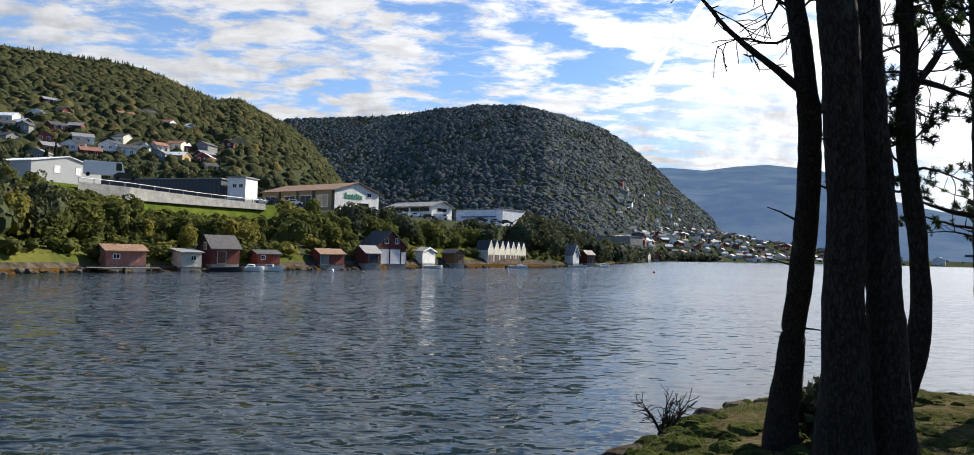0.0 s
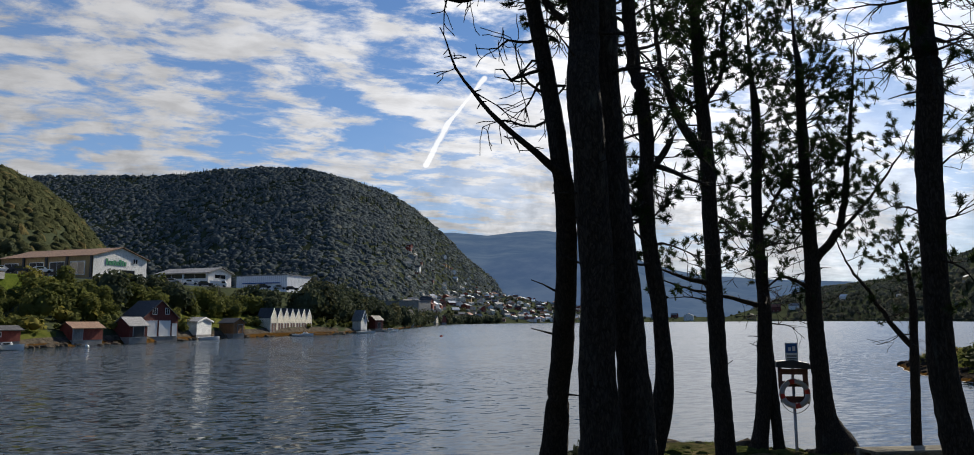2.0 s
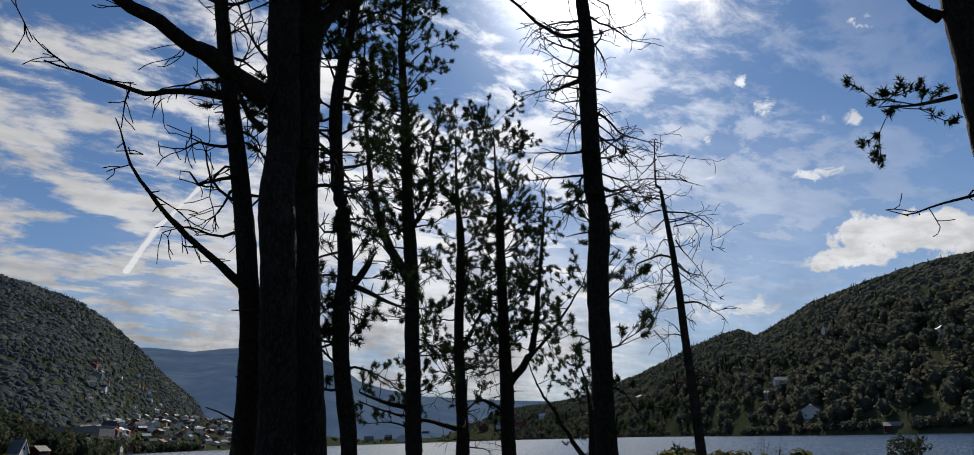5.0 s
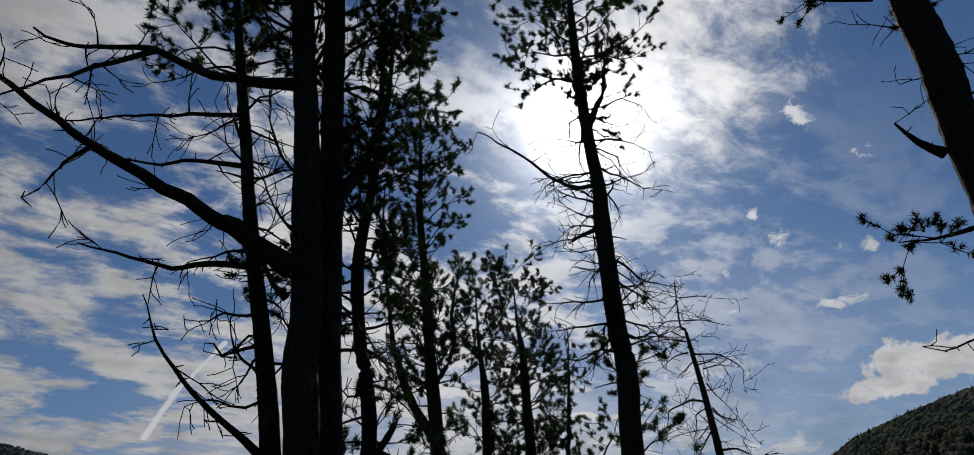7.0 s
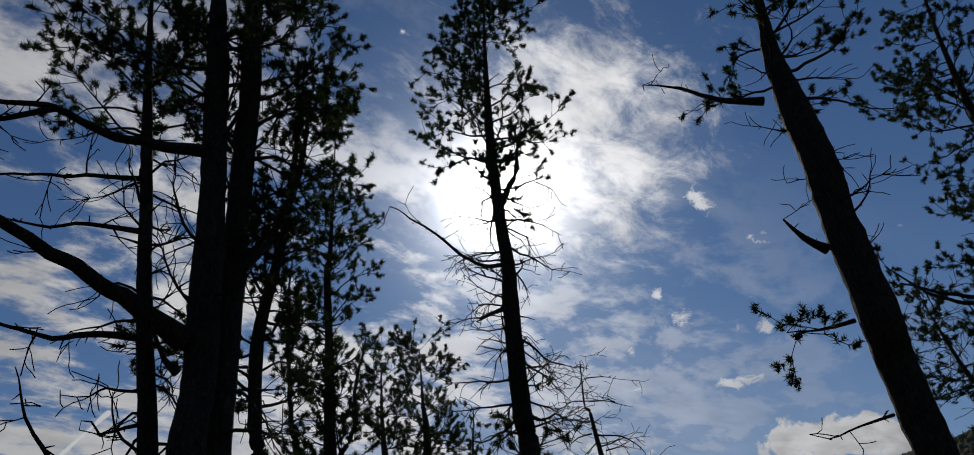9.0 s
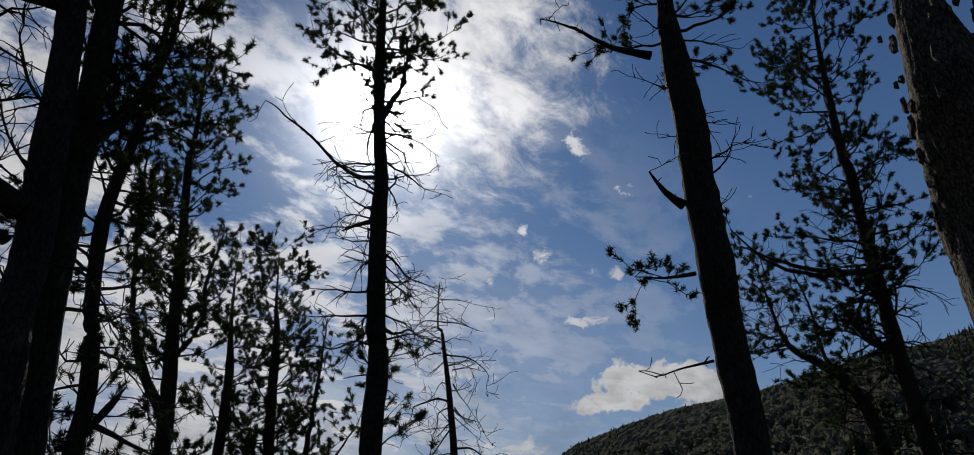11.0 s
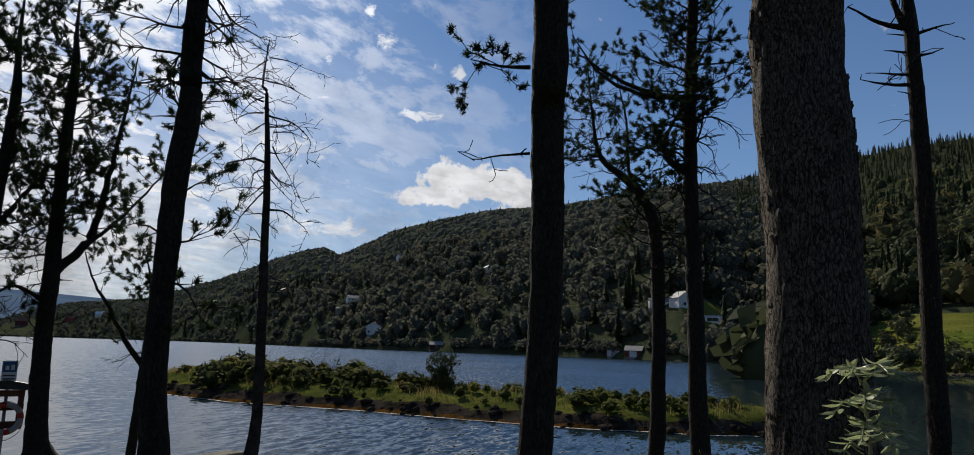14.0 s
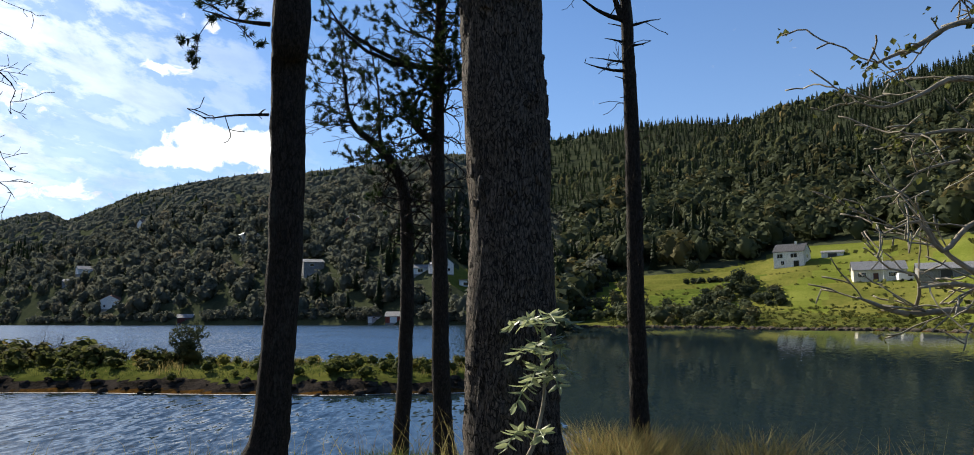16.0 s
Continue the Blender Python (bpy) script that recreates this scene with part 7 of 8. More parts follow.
boat("white motorboat at the point", 8.3, 262, 4, 7.0, PAINT_WHITE, PAINT_WHITE)
boat("small white boat off the point", 8.7, 235, 30, 3.0, PAINT_WHITE, PAINT_GREY, False)


def jetty(label, az, r, yaw, w, length, z=0.6):
    thing = tagged(new("jetty"), label, "jetty", "jetties")
    thing.matrix_basis = Matrix.Translation(polar(az, r, z)) @ pose(0, 0, 0, 0, 0, -az + yaw)
    n = max(4, int(w / 0.5))
    for k in range(n):
        part("plank", boxed(-w / 2 + k * w / n + 0.03, -w / 2 + (k + 1) * w / n, 0, length, -0.06, 0), PLANK, thing)
    for x in (-w / 2 + 0.2, 0, w / 2 - 0.2):
        for y in (0.2, length - 0.2):
            part("pile", boxed(x - 0.09, x + 0.09, y - 0.09, y + 0.09, -1.5, -0.06), PAINT_BROWN, thing)
    return thing


jetty("grey plank jetty on piles before the red boathouse", -26.2, 96.5, 4, 8.0, 3.0)
jetty("low plank jetty beside the white boats", -17.6, 112, 0, 6.0, 2.0, 0.5)
jetty("plank jetty at the gabled boathouses", 3.6, 193, -10, 9.0, 2.5, 0.5)
jetty("white floating jetty at the point", 7.9, 250, -8, 14.0, 2.0, 0.35)
for az, r, m, lab in ((12.35, 160, PAINT_RED, "red mooring buoy afloat"), (-12.2, 116, PAINT_WHITE, "white mooring buoy afloat")):
    buoy = tagged(new("buoy"), lab, "buoy", "mooring buoys")
    buoy.location = polar(az, r, 0.1)
    bm = bmesh.new()
    bmesh.ops.create_uvsphere(bm, u_segments=14, v_segments=10, radius=0.3)
    part("float", bm, m, buoy, smooth=True)
    part("ring", boxed(-0.05, 0.05, -0.05, 0.05, 0.27, 0.42), STEEL, buoy)

# ---- houses of the town, of the far valley and of the farther shore ----
town = np.random.default_rng(21)
PAINTS = [(WHITE_BOARDS, "white"), (WHITE_BOARDS, "white"), (CREAM_BOARDS, "cream"), (RED, "red"), (GREY_BOARDS, "grey"), (OCHRE, "ochre"), (DARK_RED, "dark red")]
# the pale sheet and second grey entry imitate sun glare on the roofs
ROOFS = [(ROOF_DARK, "dark"), (ROOF_GREY, "grey"), (ROOF_RED, "red-tiled"), (ROOF_DARK, "dark"), (PALE_SHEET, "pale"), (ROOF_GREY, "grey")]


def townhouse(az, r, size, group, where):
    m, name_m = PAINTS[town.integers(len(PAINTS))]
    rf, name_r = ROOFS[town.integers(len(ROOFS))]
    w = size * town.uniform(0.8, 1.3)
    house("house", "%s house with a %s roof %s" % (name_m, name_r, where), "house", az, r, w, 8, size * town.uniform(0.35, 0.55), size * 0.28, town.uniform(-40, 40), m, rf, "xy"[town.integers(2)],
          [(W, 0.25, 1.2, 1.2, 1.3, GLASS), (W, 0.7, 1.2, 1.4, 1.3, GLASS)], group=group, eave=0.4)


for az, r in ((-33.3, 400), (-32.7, 372), (-32.0, 392), (-31.6, 420), (-31.0, 380), (-30.6, 366), (-30.2, 398), (-29.6, 372), (-29.4, 400), (-28.8, 384), (-28.3, 366), (-27.4, 376), (-26.8, 390),
              (-26.1, 372), (-25.2, 380), (-24.3, 372), (-23.9, 385), (-23.2, 376), (-22.6, 395), (-21.5, 405), (-20.9, 392), (-19.8, 420), (-18.9, 430)):
    townhouse(az, r, 7.0, "houses on the near hillside", "on the near hillside")
for k in range(16):
    townhouse(-33.2 + 13.5 * k / 16 + town.uniform(-0.2, 0.2), town.uniform(345, 470), 6.5, "houses on the near hillside", "on the near hillside")
for k in range(270):
    az = 9.4 + 15 * k / 270 + town.uniform(-0.2, 0.2)
    townhouse(az, sh(az) + 30 + 760 * town.uniform() ** 1.2, town.uniform(7, 12), "houses at the far end of the valley", "in the far valley")
for k in range(12):
    az = 26 + 17 * k / 12 + town.uniform(-0.4, 0.4)
    townhouse(az, sh(az) + town.uniform(30, 400), town.uniform(14, 20), "houses at the far end of the valley", "in the far valley")

house("farmhouse", "white two-storey farmhouse with a slate roof and chimney", "house", 110.0, 258, 9.6, 7.5, 5.2, 2.6, -18, WHITE_BOARDS, ROOF_DARK, "x",
      [(W, 0.22, 3.1, 1.8, 1.3, GLASS), (W, 0.68, 3.1, 2.0, 1.3, GLASS), (W, 0.3, 0.9, 1.0, 1.2, GLASS), (D, 0.75, 0.1, 1.6, 1.9, GLASS)], [(W, "r", 0.5, 3.0, 1.0, 1.3, GLASS)], chimney=True)
house("shed", "low open white shed beside the farmhouse", "shed", 112.9, 262, 6.5, 5, 2.1, 0.7, -4, WHITE_BOARDS, ROOF_GREY, "x", [(D, 0.5, 0.1, 2.6, 1.7, PAINT_DARK)])
house("house", "long cream house with a grey roof by a flagpole", "house", 115.8, 219, 12.6, 7.5, 3.2, 2.3, 6, CREAM_BOARDS, ROOF_GREY, "x",
      [(W, 0.12, 1.3, 0.9, 1.1, GLASS), (W, 0.2, 1.3, 0.9, 1.1, GLASS), (D, 0.42, 0.1, 1.2, 2.1, PAINT_BROWN), (W, 0.7, 1.3, 0.9, 1.1, GLASS), (W, 0.78, 1.3, 0.9, 1.1, GLASS)])
house("barn", "long low dark barn with a sheet roof", "barn", 120.1, 203, 14.5, 8, 2.1, 1.6, 6, GREY_BOARDS, ROOF_GREY, "x", [(D, 0.4, 0.1, 2.4, 1.8, PAINT_DARK)])
house("house", "white house with dark windows among bushes", "house", 93.5, 312, 9.0, 7, 3.4, 1.2, -6, WHITE_BOARDS, ROOF_DARK, "lean", [(W, 0.3, 1.0, 2.6, 1.5, GLASS), (W, 0.75, 1.0, 2.0, 1.5, GLASS)])
house("house", "brown low house with a flat roof among bushes", "house", 95.0, 318, 8.5, 7, 3.0, 0.6, 6, BROWN_BOARDS, ROOF_DARK, "lean", [(W, 0.4, 0.9, 2.6, 1.3, GLASS)])
house("house", "white house with a steep grey roof on the wooded shore", "house", 84.5, 293, 7.5, 7.5, 4.2, 2.6, 30, WHITE_BOARDS, ROOF_GREY, "y", [(W, 0.35, 1.2, 1.1, 1.2, GLASS), (W, 0.7, 1.2, 1.1, 1.2, GLASS)])
house("house", "low white house with a flat roof in the woods", "house", 86.4, 286, 9.0, 7, 3.0, 0, 0, WHITE_BOARDS, ROOF_GREY, "flat", [(W, 0.4, 0.9, 4.0, 1.3, GLASS)])
house("house", "white house in a clearing with a pale roof", "house", 82.6, 302, 8, 7, 2.6, 1.5, 8, WHITE_BOARDS, ROOF_GREY, "x", [(W, 0.5, 1.0, 2.0, 1.2, GLASS)])
house("boathouse", "red boathouse with a pale roof at the wooded shore", "boathouse", 80.6, 272, 6.0, 6, 2.4, 1.6, -10, RED, ROOF_GREY, "x", [(D, 0.5, 0.1, 2.4, 2.0, PAINT_WHITE)], z=0.8)
house("boathouse", "dark boathouse at the wooded shore", "boathouse", 66.1, 386, 9.5, 6, 2.8, 1.6, 0, DARK_RED, ROOF_GREY, "x", [(D, 0.5, 0.1, 2.4, 2.0, PAINT_DARK)], z=0.8)
house("boathouse", "white boathouse at the wooded shore", "boathouse", 79.2, 283, 5.0, 5, 2.2, 0.0, 0, WHITE_BOARDS, ROOF_GREY, "flat", [(D, 0.5, 0.1, 2.0, 1.7, PAINT_GREY)], z=0.8)
house("farmhouse", "white farmhouse with a grey roof in a hillside clearing", "house", 59.6, FARM_R, 13, 8, 3.4, 2.4, 12, WHITE_BOARDS, ROOF_GREY, "x", [(W, 0.3, 1.2, 1.6, 1.3, GLASS), (W, 0.7, 1.2, 1.6, 1.3, GLASS)])
house("barn", "grey barn beside the hillside farmhouse", "barn", 58.5, FARM_R + 4, 9, 7, 2.4, 1.6, -8, GREY_BOARDS, ROOF_GREY, "x", [(D, 0.5, 0.1, 2.6, 2.4, PAINT_DARK)])
house("house", "house with a pale roof showing above the trees", "house", 74.7, 366, 10, 8, 5.5, 1.6, 14, GREY_BOARDS, ROOF_GREY, "x", [(W, 0.4, 3.4, 2.0, 1.2, GLASS)])
for az, r in ((49.5, 1130), (52.4, 960), (70.2, 470), (63.2, 620), (77.5, 420), (54.5, 820), (45.5, 1350), (61.0, 470)):
    townhouse(az, r, 10, "scattered houses across the water", "in the farther woods")

pole = tagged(new("flagpole"), "white flagpole beside the cream house", "flagpole")
pole.location = polar(116.0, 214)
t = Tubes()
t.add([(0, 0, -0.3, 0.06), (0, 0, 7.5, 0.035)], 8)
t.object("pole", PAINT_WHITE, pole)
bm = bmesh.new()
bmesh.ops.create_uvsphere(bm, u_segments=10, v_segments=8, radius=0.1, matrix=Matrix.Translation((0, 0, 7.55)))
part("finial", bm, PAINT_WHITE, pole, smooth=True)
car(117.3, 212, None, 20, PAINT_WHITE, "small white caravan beside the cream house", 3.6, 2.1, True)["group"] = "vehicles by the farm"


# ---- stones, grass and scrub ----
def stones(name, label, spots, mat, seed):
    """Many rough stones as one mesh. spots: (x, y, z, size)."""
    rng = np.random.default_rng(seed)
    shapes = []
    for k in range(5):
        bm = bmesh.new()
        bmesh.ops.create_icosphere(bm, subdivisions=2, radius=1)
        off = Vector((k * 7.1, 0, 0))
        vs = np.array([v.co * (1 + 0.38 * noise.noise(v.co * 1.1 + off) + 0.12 * noise.noise(v.co * 3.1 + off)) for v in bm.verts])
        bm.verts.index_update()
        fs = np.array([[v.index for v in f.verts] for f in bm.faces])
        bm.free()
        shapes.append((vs, fs))
    V, Q, base = [], [], 0
    for x, y, z, s in spots:
        vs, fs = shapes[rng.integers(5)]
        a = rng.uniform(0, math.tau)
        m = np.array([[math.cos(a), -math.sin(a), 0], [math.sin(a), math.cos(a), 0], [0, 0, 1]]) * s * np.array([[rng.uniform(0.8, 1.5)], [rng.uniform(0.7, 1.2)], [rng.uniform(0.45, 0.8)]])
        V.append(vs @ m.T + (x, y, z))
        Q.append(fs + base)
        base += len(vs)
    ob = new(name, grid_mesh(name, np.concatenate(V), np.concatenate(Q), [mat], None, False))
    return tagged(ob, label, "stones", kind="stuff")


rs_ = np.random.default_rng(33)
spots = []
for k in range(260):
    az = rs_.uniform(93, 122)
    r = sh(az) + rs_.uniform(-1.0, 1.6)
    p = polar(az, r, 0)
    spots.append((p.x, p.y, 0.15, rs_.uniform(0.25, 0.75)))
stones("shore_stones", "grey boulders along the meadow's shore", spots, SHORE_ROCK, 1)
spots = []
for k in range(330):
    az = rs_.uniform(-35, 10)
    r = sh(az) + rs_.uniform(-1.5, 3.5)
    p = polar(az, r, 0)
    spots.append((p.x, p.y, 0.1 + 0.1 * (r - sh(az)), rs_.uniform(0.25, 0.8)))
stones("shore_stones", "brown stones along the boathouse shore", spots, SHORE_ROCK, 2)
spots = []
for k in range(170):
    az = rs_.uniform(8, 66)
    u = rs_.uniform(0.86, 1.02)
    p = polar(az, u * float(curve(az, BANK_R)), 0)
    spots.append((p.x, p.y, float(bank_z(p.x, p.y)) - 0.02, rs_.uniform(0.06, 0.26)))
stones("bank_stones", "grey stones at the bank's edge", spots, SHORE_ROCK, 3)
spots = []
for k in range(800):
    i = rs_.integers(len(ISLET) - 1)
    t = rs_.uniform()
    x, y = [ISLET[i][j] + t * (ISLET[i + 1][j] - ISLET[i][j]) for j in (0, 1)]
    x += rs_.uniform(-7, -1.5)
    y += rs_.uniform(-2, 2)
    if 0.72 < float(islet_u(np.array(x), np.array(y))) < 1.02:
        spots.append((x, y, float(islet_z(np.array(x), np.array(y))), 0.05 + 0.26 * rs_.uniform() ** 2.2))
stones("islet_stones", "dark stones along the islet's edge", spots, ISLET_ROCK, 4)


def blades(name, label, xy, zf, lengths, widths, mat, seed, lean=0.35, hue=(0, 1), category="grass"):
    """Grass: bent slivers of three faces each."""
    rng = np.random.default_rng(seed)
    xy = np.asarray(xy)
    n = len(xy)
    z = zf(xy[:, 0], xy[:, 1]) - 0.02
    ln = rng.uniform(*lengths, n)
    wd = rng.uniform(*widths, n)
    a = rng.uniform(0, math.tau, n)
    side = np.stack([np.cos(a), np.sin(a), np.zeros(n)], 1)
    b = rng.uniform(0, math.tau, n)
    bend = np.stack([np.cos(b), np.sin(b), np.zeros(n)], 1) * (rng.uniform(0.1, lean * 2, n) * ln)[:, None]
    root = np.stack([xy[:, 0], xy[:, 1], z], 1)
    up = np.array([0, 0, 1.0])
    lv = []
    for t, w in ((0, 1.0), (0.5, 0.8), (1.0, 0.15)):
        c = root + up * (ln * (t - 0.18 * t * t))[:, None] + bend * t * t
        lv += [c - side * (wd * w)[:, None], c + side * (wd * w)[:, None]]
    V = np.stack(lv, 1).reshape(-1, 3)
    o = np.arange(n)[:, None] * 6
    Q = np.concatenate([o + [0, 1, 3, 2], o + [2, 3, 5, 4]])
    tint = np.repeat(np.stack([rng.uniform(0, 1, n), rng.uniform(*hue, n), np.zeros(n), np.ones(n)], 1), 6, 0)
    ob = new(name, grid_mesh(name, V, Q, [mat], None, False, tint))
    return tagged(ob, label, category, kind="stuff")


def sown(n, az0, az1, u0, u1, rng, patch=None, keep=0.0):
    out = []
    while len(out) < n:
        az, u = rng.uniform(az0, az1, 4000), np.sqrt(rng.uniform(u0 * u0, u1 * u1, 4000))
        r = u * curve(az, BANK_R)
        x, y = CX + r * np.sin(np.radians(az)), CY + r * np.cos(np.radians(az))
        if patch:
            ok = smooth_noise(x, y, patch, 71, 3) > keep
            x, y = x[ok], y[ok]
        out += list(zip(x, y))
    return np.array(out[:n])


gr = np.random.default_rng(41)
spots = []
for x, y in sown(900, 8, 112, 0.3, 0.93, gr, 0.5, -0.05):
    spots.append((x, y, float(bank_z(x, y)) - 0.02, 0.05 + 0.16 * gr.uniform() ** 2))
stones("turf_cushions", "low cushions of moss and turf on the trodden bank", spots, TURF, 6)
blades("lawn_grass", "short trodden grass on the bank", sown(34000, 4, 128, 0.25, 0.94, gr, 0.6, -0.08), bank_z, (0.03, 0.12), (0.003, 0.006), GRASS, 42, 0.5, (0, 0.9))
blades("edge_grass", "longer green grass at the bank's edge", sown(9000, 46, 128, 0.62, 0.96, gr, 0.7, -0.1), bank_z, (0.10, 0.34), (0.003, 0.006), GRASS, 43, 0.5, (0, 0.95))
blades("tall_grass", "tall thin grass stalks at the water's edge", sown(420, 52, 126, 0.55, 0.93, gr), bank_z, (0.45, 0.95), (0.002, 0.004), DRY_GRASS, 44, 0.3)
tuftxy = []
for az, r, n, s in ((97.9, 8.6, 1300, 0.24), (100.2, 8.6, 1300, 0.24), (101.8, 8.8, 300, 0.18), (107.0, 8.6, 800, 0.2), (108.8, 8.8, 500, 0.2), (116, 9.0, 120, 0.5), (88, 9.5, 120, 0.5)):
    p = polar(az, r, 0)
    tuftxy += [(p.x + gr.normal(0, s), p.y + gr.normal(0, s)) for _ in range(n)]
blades("grass_tussocks", "dry golden grass tussocks on the bank", tuftxy, bank_z, (0.65, 1.25), (0.004, 0.008), DRY_GRASS, 45, 0.35)
ixy = []
while len(ixy) < 12000:
    x, y = gr.uniform(28, 57, 6000), gr.uniform(-4, 48, 6000)
    ok = (islet_u(x, y) + 0.1 * smooth_noise(x, y, 0.6, 77, 3)) < 0.74
    ixy += list(zip(x[ok], y[ok]))
blades("islet_grass", "rough green and yellow grass on the islet", ixy[:12000], islet_z, (0.08, 0.30), (0.010, 0.018), GRASS, 46, 0.5, (0, 1))

sel = np.array(ixy[:12000])
sel = sel[smooth_noise(sel[:, 0], sel[:, 1], 0.3, 78, 3) > 0.22][:2600]
blades("islet_straw", "yellow straw standing in patches on the islet", sel, islet_z, (0.25, 0.55), (0.008, 0.014), DRY_GRASS, 47, 0.3)


def scrub(name, label, centres, mat, seed, kind="mid"):
    rng = np.random.default_rng(seed)
    out = []
    for x, y, h, n, s in centres:
        for k in range(n):
            px, py = x + rng.normal(0, s), y + rng.normal(0, s)
            if float(islet_u(np.array(px), np.array(py))) < 0.8:
                out.append((px, py, float(islet_z(np.array(px), np.array(py))) - 0.1 * h, h * rng.uniform(0.6, 1.2), rng.uniform(1.1, 1.7), kind, None))
    return woods(name, label, out, mat, "scrub")


scrub("islet_scrub", "low green scrub covering the islet", [(44, 36, 0.6, 16, 1.8), (41.0, 31, 1.3, 36, 1.8), (39.6, 27, 1.3, 36, 1.7), (38.8, 22, 0.9, 26, 1.6), (38.2, 16.5, 0.8, 16, 1.2)], SCRUB_LEAVES, 51)
scrub("islet_scrub", "yellow-green low growth on the islet", [(45.5, 37.5, 0.6, 16, 1.6), (38.6, 20, 0.6, 30, 2.2), (37, 11.5, 0.5, 26, 1.8), (35.6, 6.5, 0.6, 28, 1.5), (35.3, 2.5, 0.5, 16, 1.3)], BRIGHT_LEAVES, 52)


def bush(label, x, y, z, h, mat, seed, bare=False):
    """A small shrub: several stems from one foot, with leaves or bare twigs."""
    rng = np.random.default_rng(seed)
    thing = tagged(new("shrub"), label, "shrub")
    thing.location = (x, y, z)
    t, pts, nor = Tubes(), [], []
    for k in range(14 if bare else 7):
        a = rng.uniform(0, math.tau)
        way = Vector((math.cos(a) * 0.7, math.sin(a) * 0.7, 1))
        br = crooked((0, 0, -0.05), way, h * rng.uniform(0.7, 1.1), 0.02, rng, 0.2, 0.0, 0.1)
        t.add(br, 5)
        for _ in range(9 if bare else 5):
            p = br[rng.integers(len(br) // 3, len(br))]
            sub = crooked(p[:3], Vector(rng.normal(0, 0.7, 3)) + Vector((way.x, way.y, 0.6)), h * 0.35 * rng.uniform(0.5, 1), 0.008, rng, 0.3, 0.0, 0.08)
            t.add(sub, 4)
            if not bare:
                for q in sub[1:]:
                    for _ in range(9):
                        d = rng.normal(0, 1, 3)
                        pts.append(np.array(q[:3]) + d * 0.07)
                        nor.append(d + np.array([0, 0, 0.6]))
    tagged(t.object("stemwork", DEAD_WOOD, thing), kind="stuff")
    if not bare:
        for _ in range(int(500 * h)):
            d = rng.normal(0, 1, 3)
            d /= np.linalg.norm(d)
            pts.append(d * rng.uniform(0.7, 1.05) * np.array([0.34, 0.34, 0.36]) * h + (0, 0, 0.68 * h))
            nor.append(d)
        v, f = leaf_quads(np.array(pts), np.array(nor), 0.055, rng)
        tint = np.tile([[0.3, 0.3, 0, 1]], (len(v), 1))
        ob = new("foliage", grid_mesh("foliage", v, f, [mat], None, False, tint))
        ob.parent = thing
        tagged(ob, kind="stuff")
    return thing


for lab, x, y, h, bare, seed in (("round dark green bush on the islet", 38.0, 16.3, 1.9, False, 1), ("bare grey bush on the islet", 39.6, 24.2, 2.3, True, 2), ("thin bare bush on the islet", 39.4, 20.4, 1.5, True, 3),
                                 ("bare bush on the islet", 41.0, 29.3, 1.9, True, 4), ("leafy bush on the islet", 41.4, 31.4, 1.5, False, 5)):
    bush(lab, x, y, float(islet_z(np.array(x), np.array(y))), h, LEAVES, seed, bare)
bush("dark undergrowth shrub at the pines' foot", 4.6, 8.4, float(bank_z(4.6, 8.4)), 0.75, LEAVES, 6)
bush("thin twiggy plant at the water's edge", 3.2, 10.6, float(bank_z(3.2, 10.6)), 0.7, LEAVES, 7, True)


STAND_XY = (10.80, 12.53)
BOARD = ((10.63, 10.58, 1.02), (14.93, 10.70, 0.86))
SAPLING_XY = (4.33, -0.27)
SAPLING_STEM = [(4.33, -0.24, 1.3, 0.015), (4.33, -0.27, 2.6, 0.0111), (4.33, -0.31, 2.68, 0.0099), (4.33, -0.34, 2.78, 0.0087), (4.33, -0.36, 2.88, 0.0074), (4.33, -0.36, 3, 0.0062), (4.33, -0.34, 3.1, 0.0049)]
SAPLING_LEAVES = [((4.23, -0.21, 3.15), (4.33, -0.35, 3.14)),
    ((4.38, -0.5, 3.16), (4.33, -0.35, 3.14)),
    ((4.08, -0.4, 3.18), (4.33, -0.35, 3.14)),
    ((4.03, -0.28, 3.17), (4.33, -0.34, 3.13)),
    ((4.18, -0.23, 3.03), (4.33, -0.35, 3.03)),
    ((4.38, -0.45, 3.04), (4.33, -0.36, 3.03)),
    ((3.98, -0.31, 3.08), (4.33, -0.35, 3.02)),
    ((4.18, -0.24, 2.86), (4.33, -0.36, 2.94)),
    ((4.03, -0.3, 2.96), (4.33, -0.36, 2.96)),
    ((4.38, -0.49, 2.96), (4.33, -0.36, 2.94)),
    ((4.13, -0.41, 2.93), (4.33, -0.37, 2.92)),
    ((4.18, -0.2, 2.7), (4.33, -0.31, 2.71)),
    ((4.13, -0.35, 2.74), (4.33, -0.31, 2.69)),
    ((4.53, -0.42, 3.06), (4.33, -0.36, 3.07))]
OVERHANG_TRUNK = [(5.46, -3.5, 2.37, 0.13), (5.43, -3.54, 3.52, 0.12), (5.4, -3.56, 4.54, 0.1), (5.38, -3.58, 5.61, 0.07), (5.31, -3.67, 7.09, 0.03)]
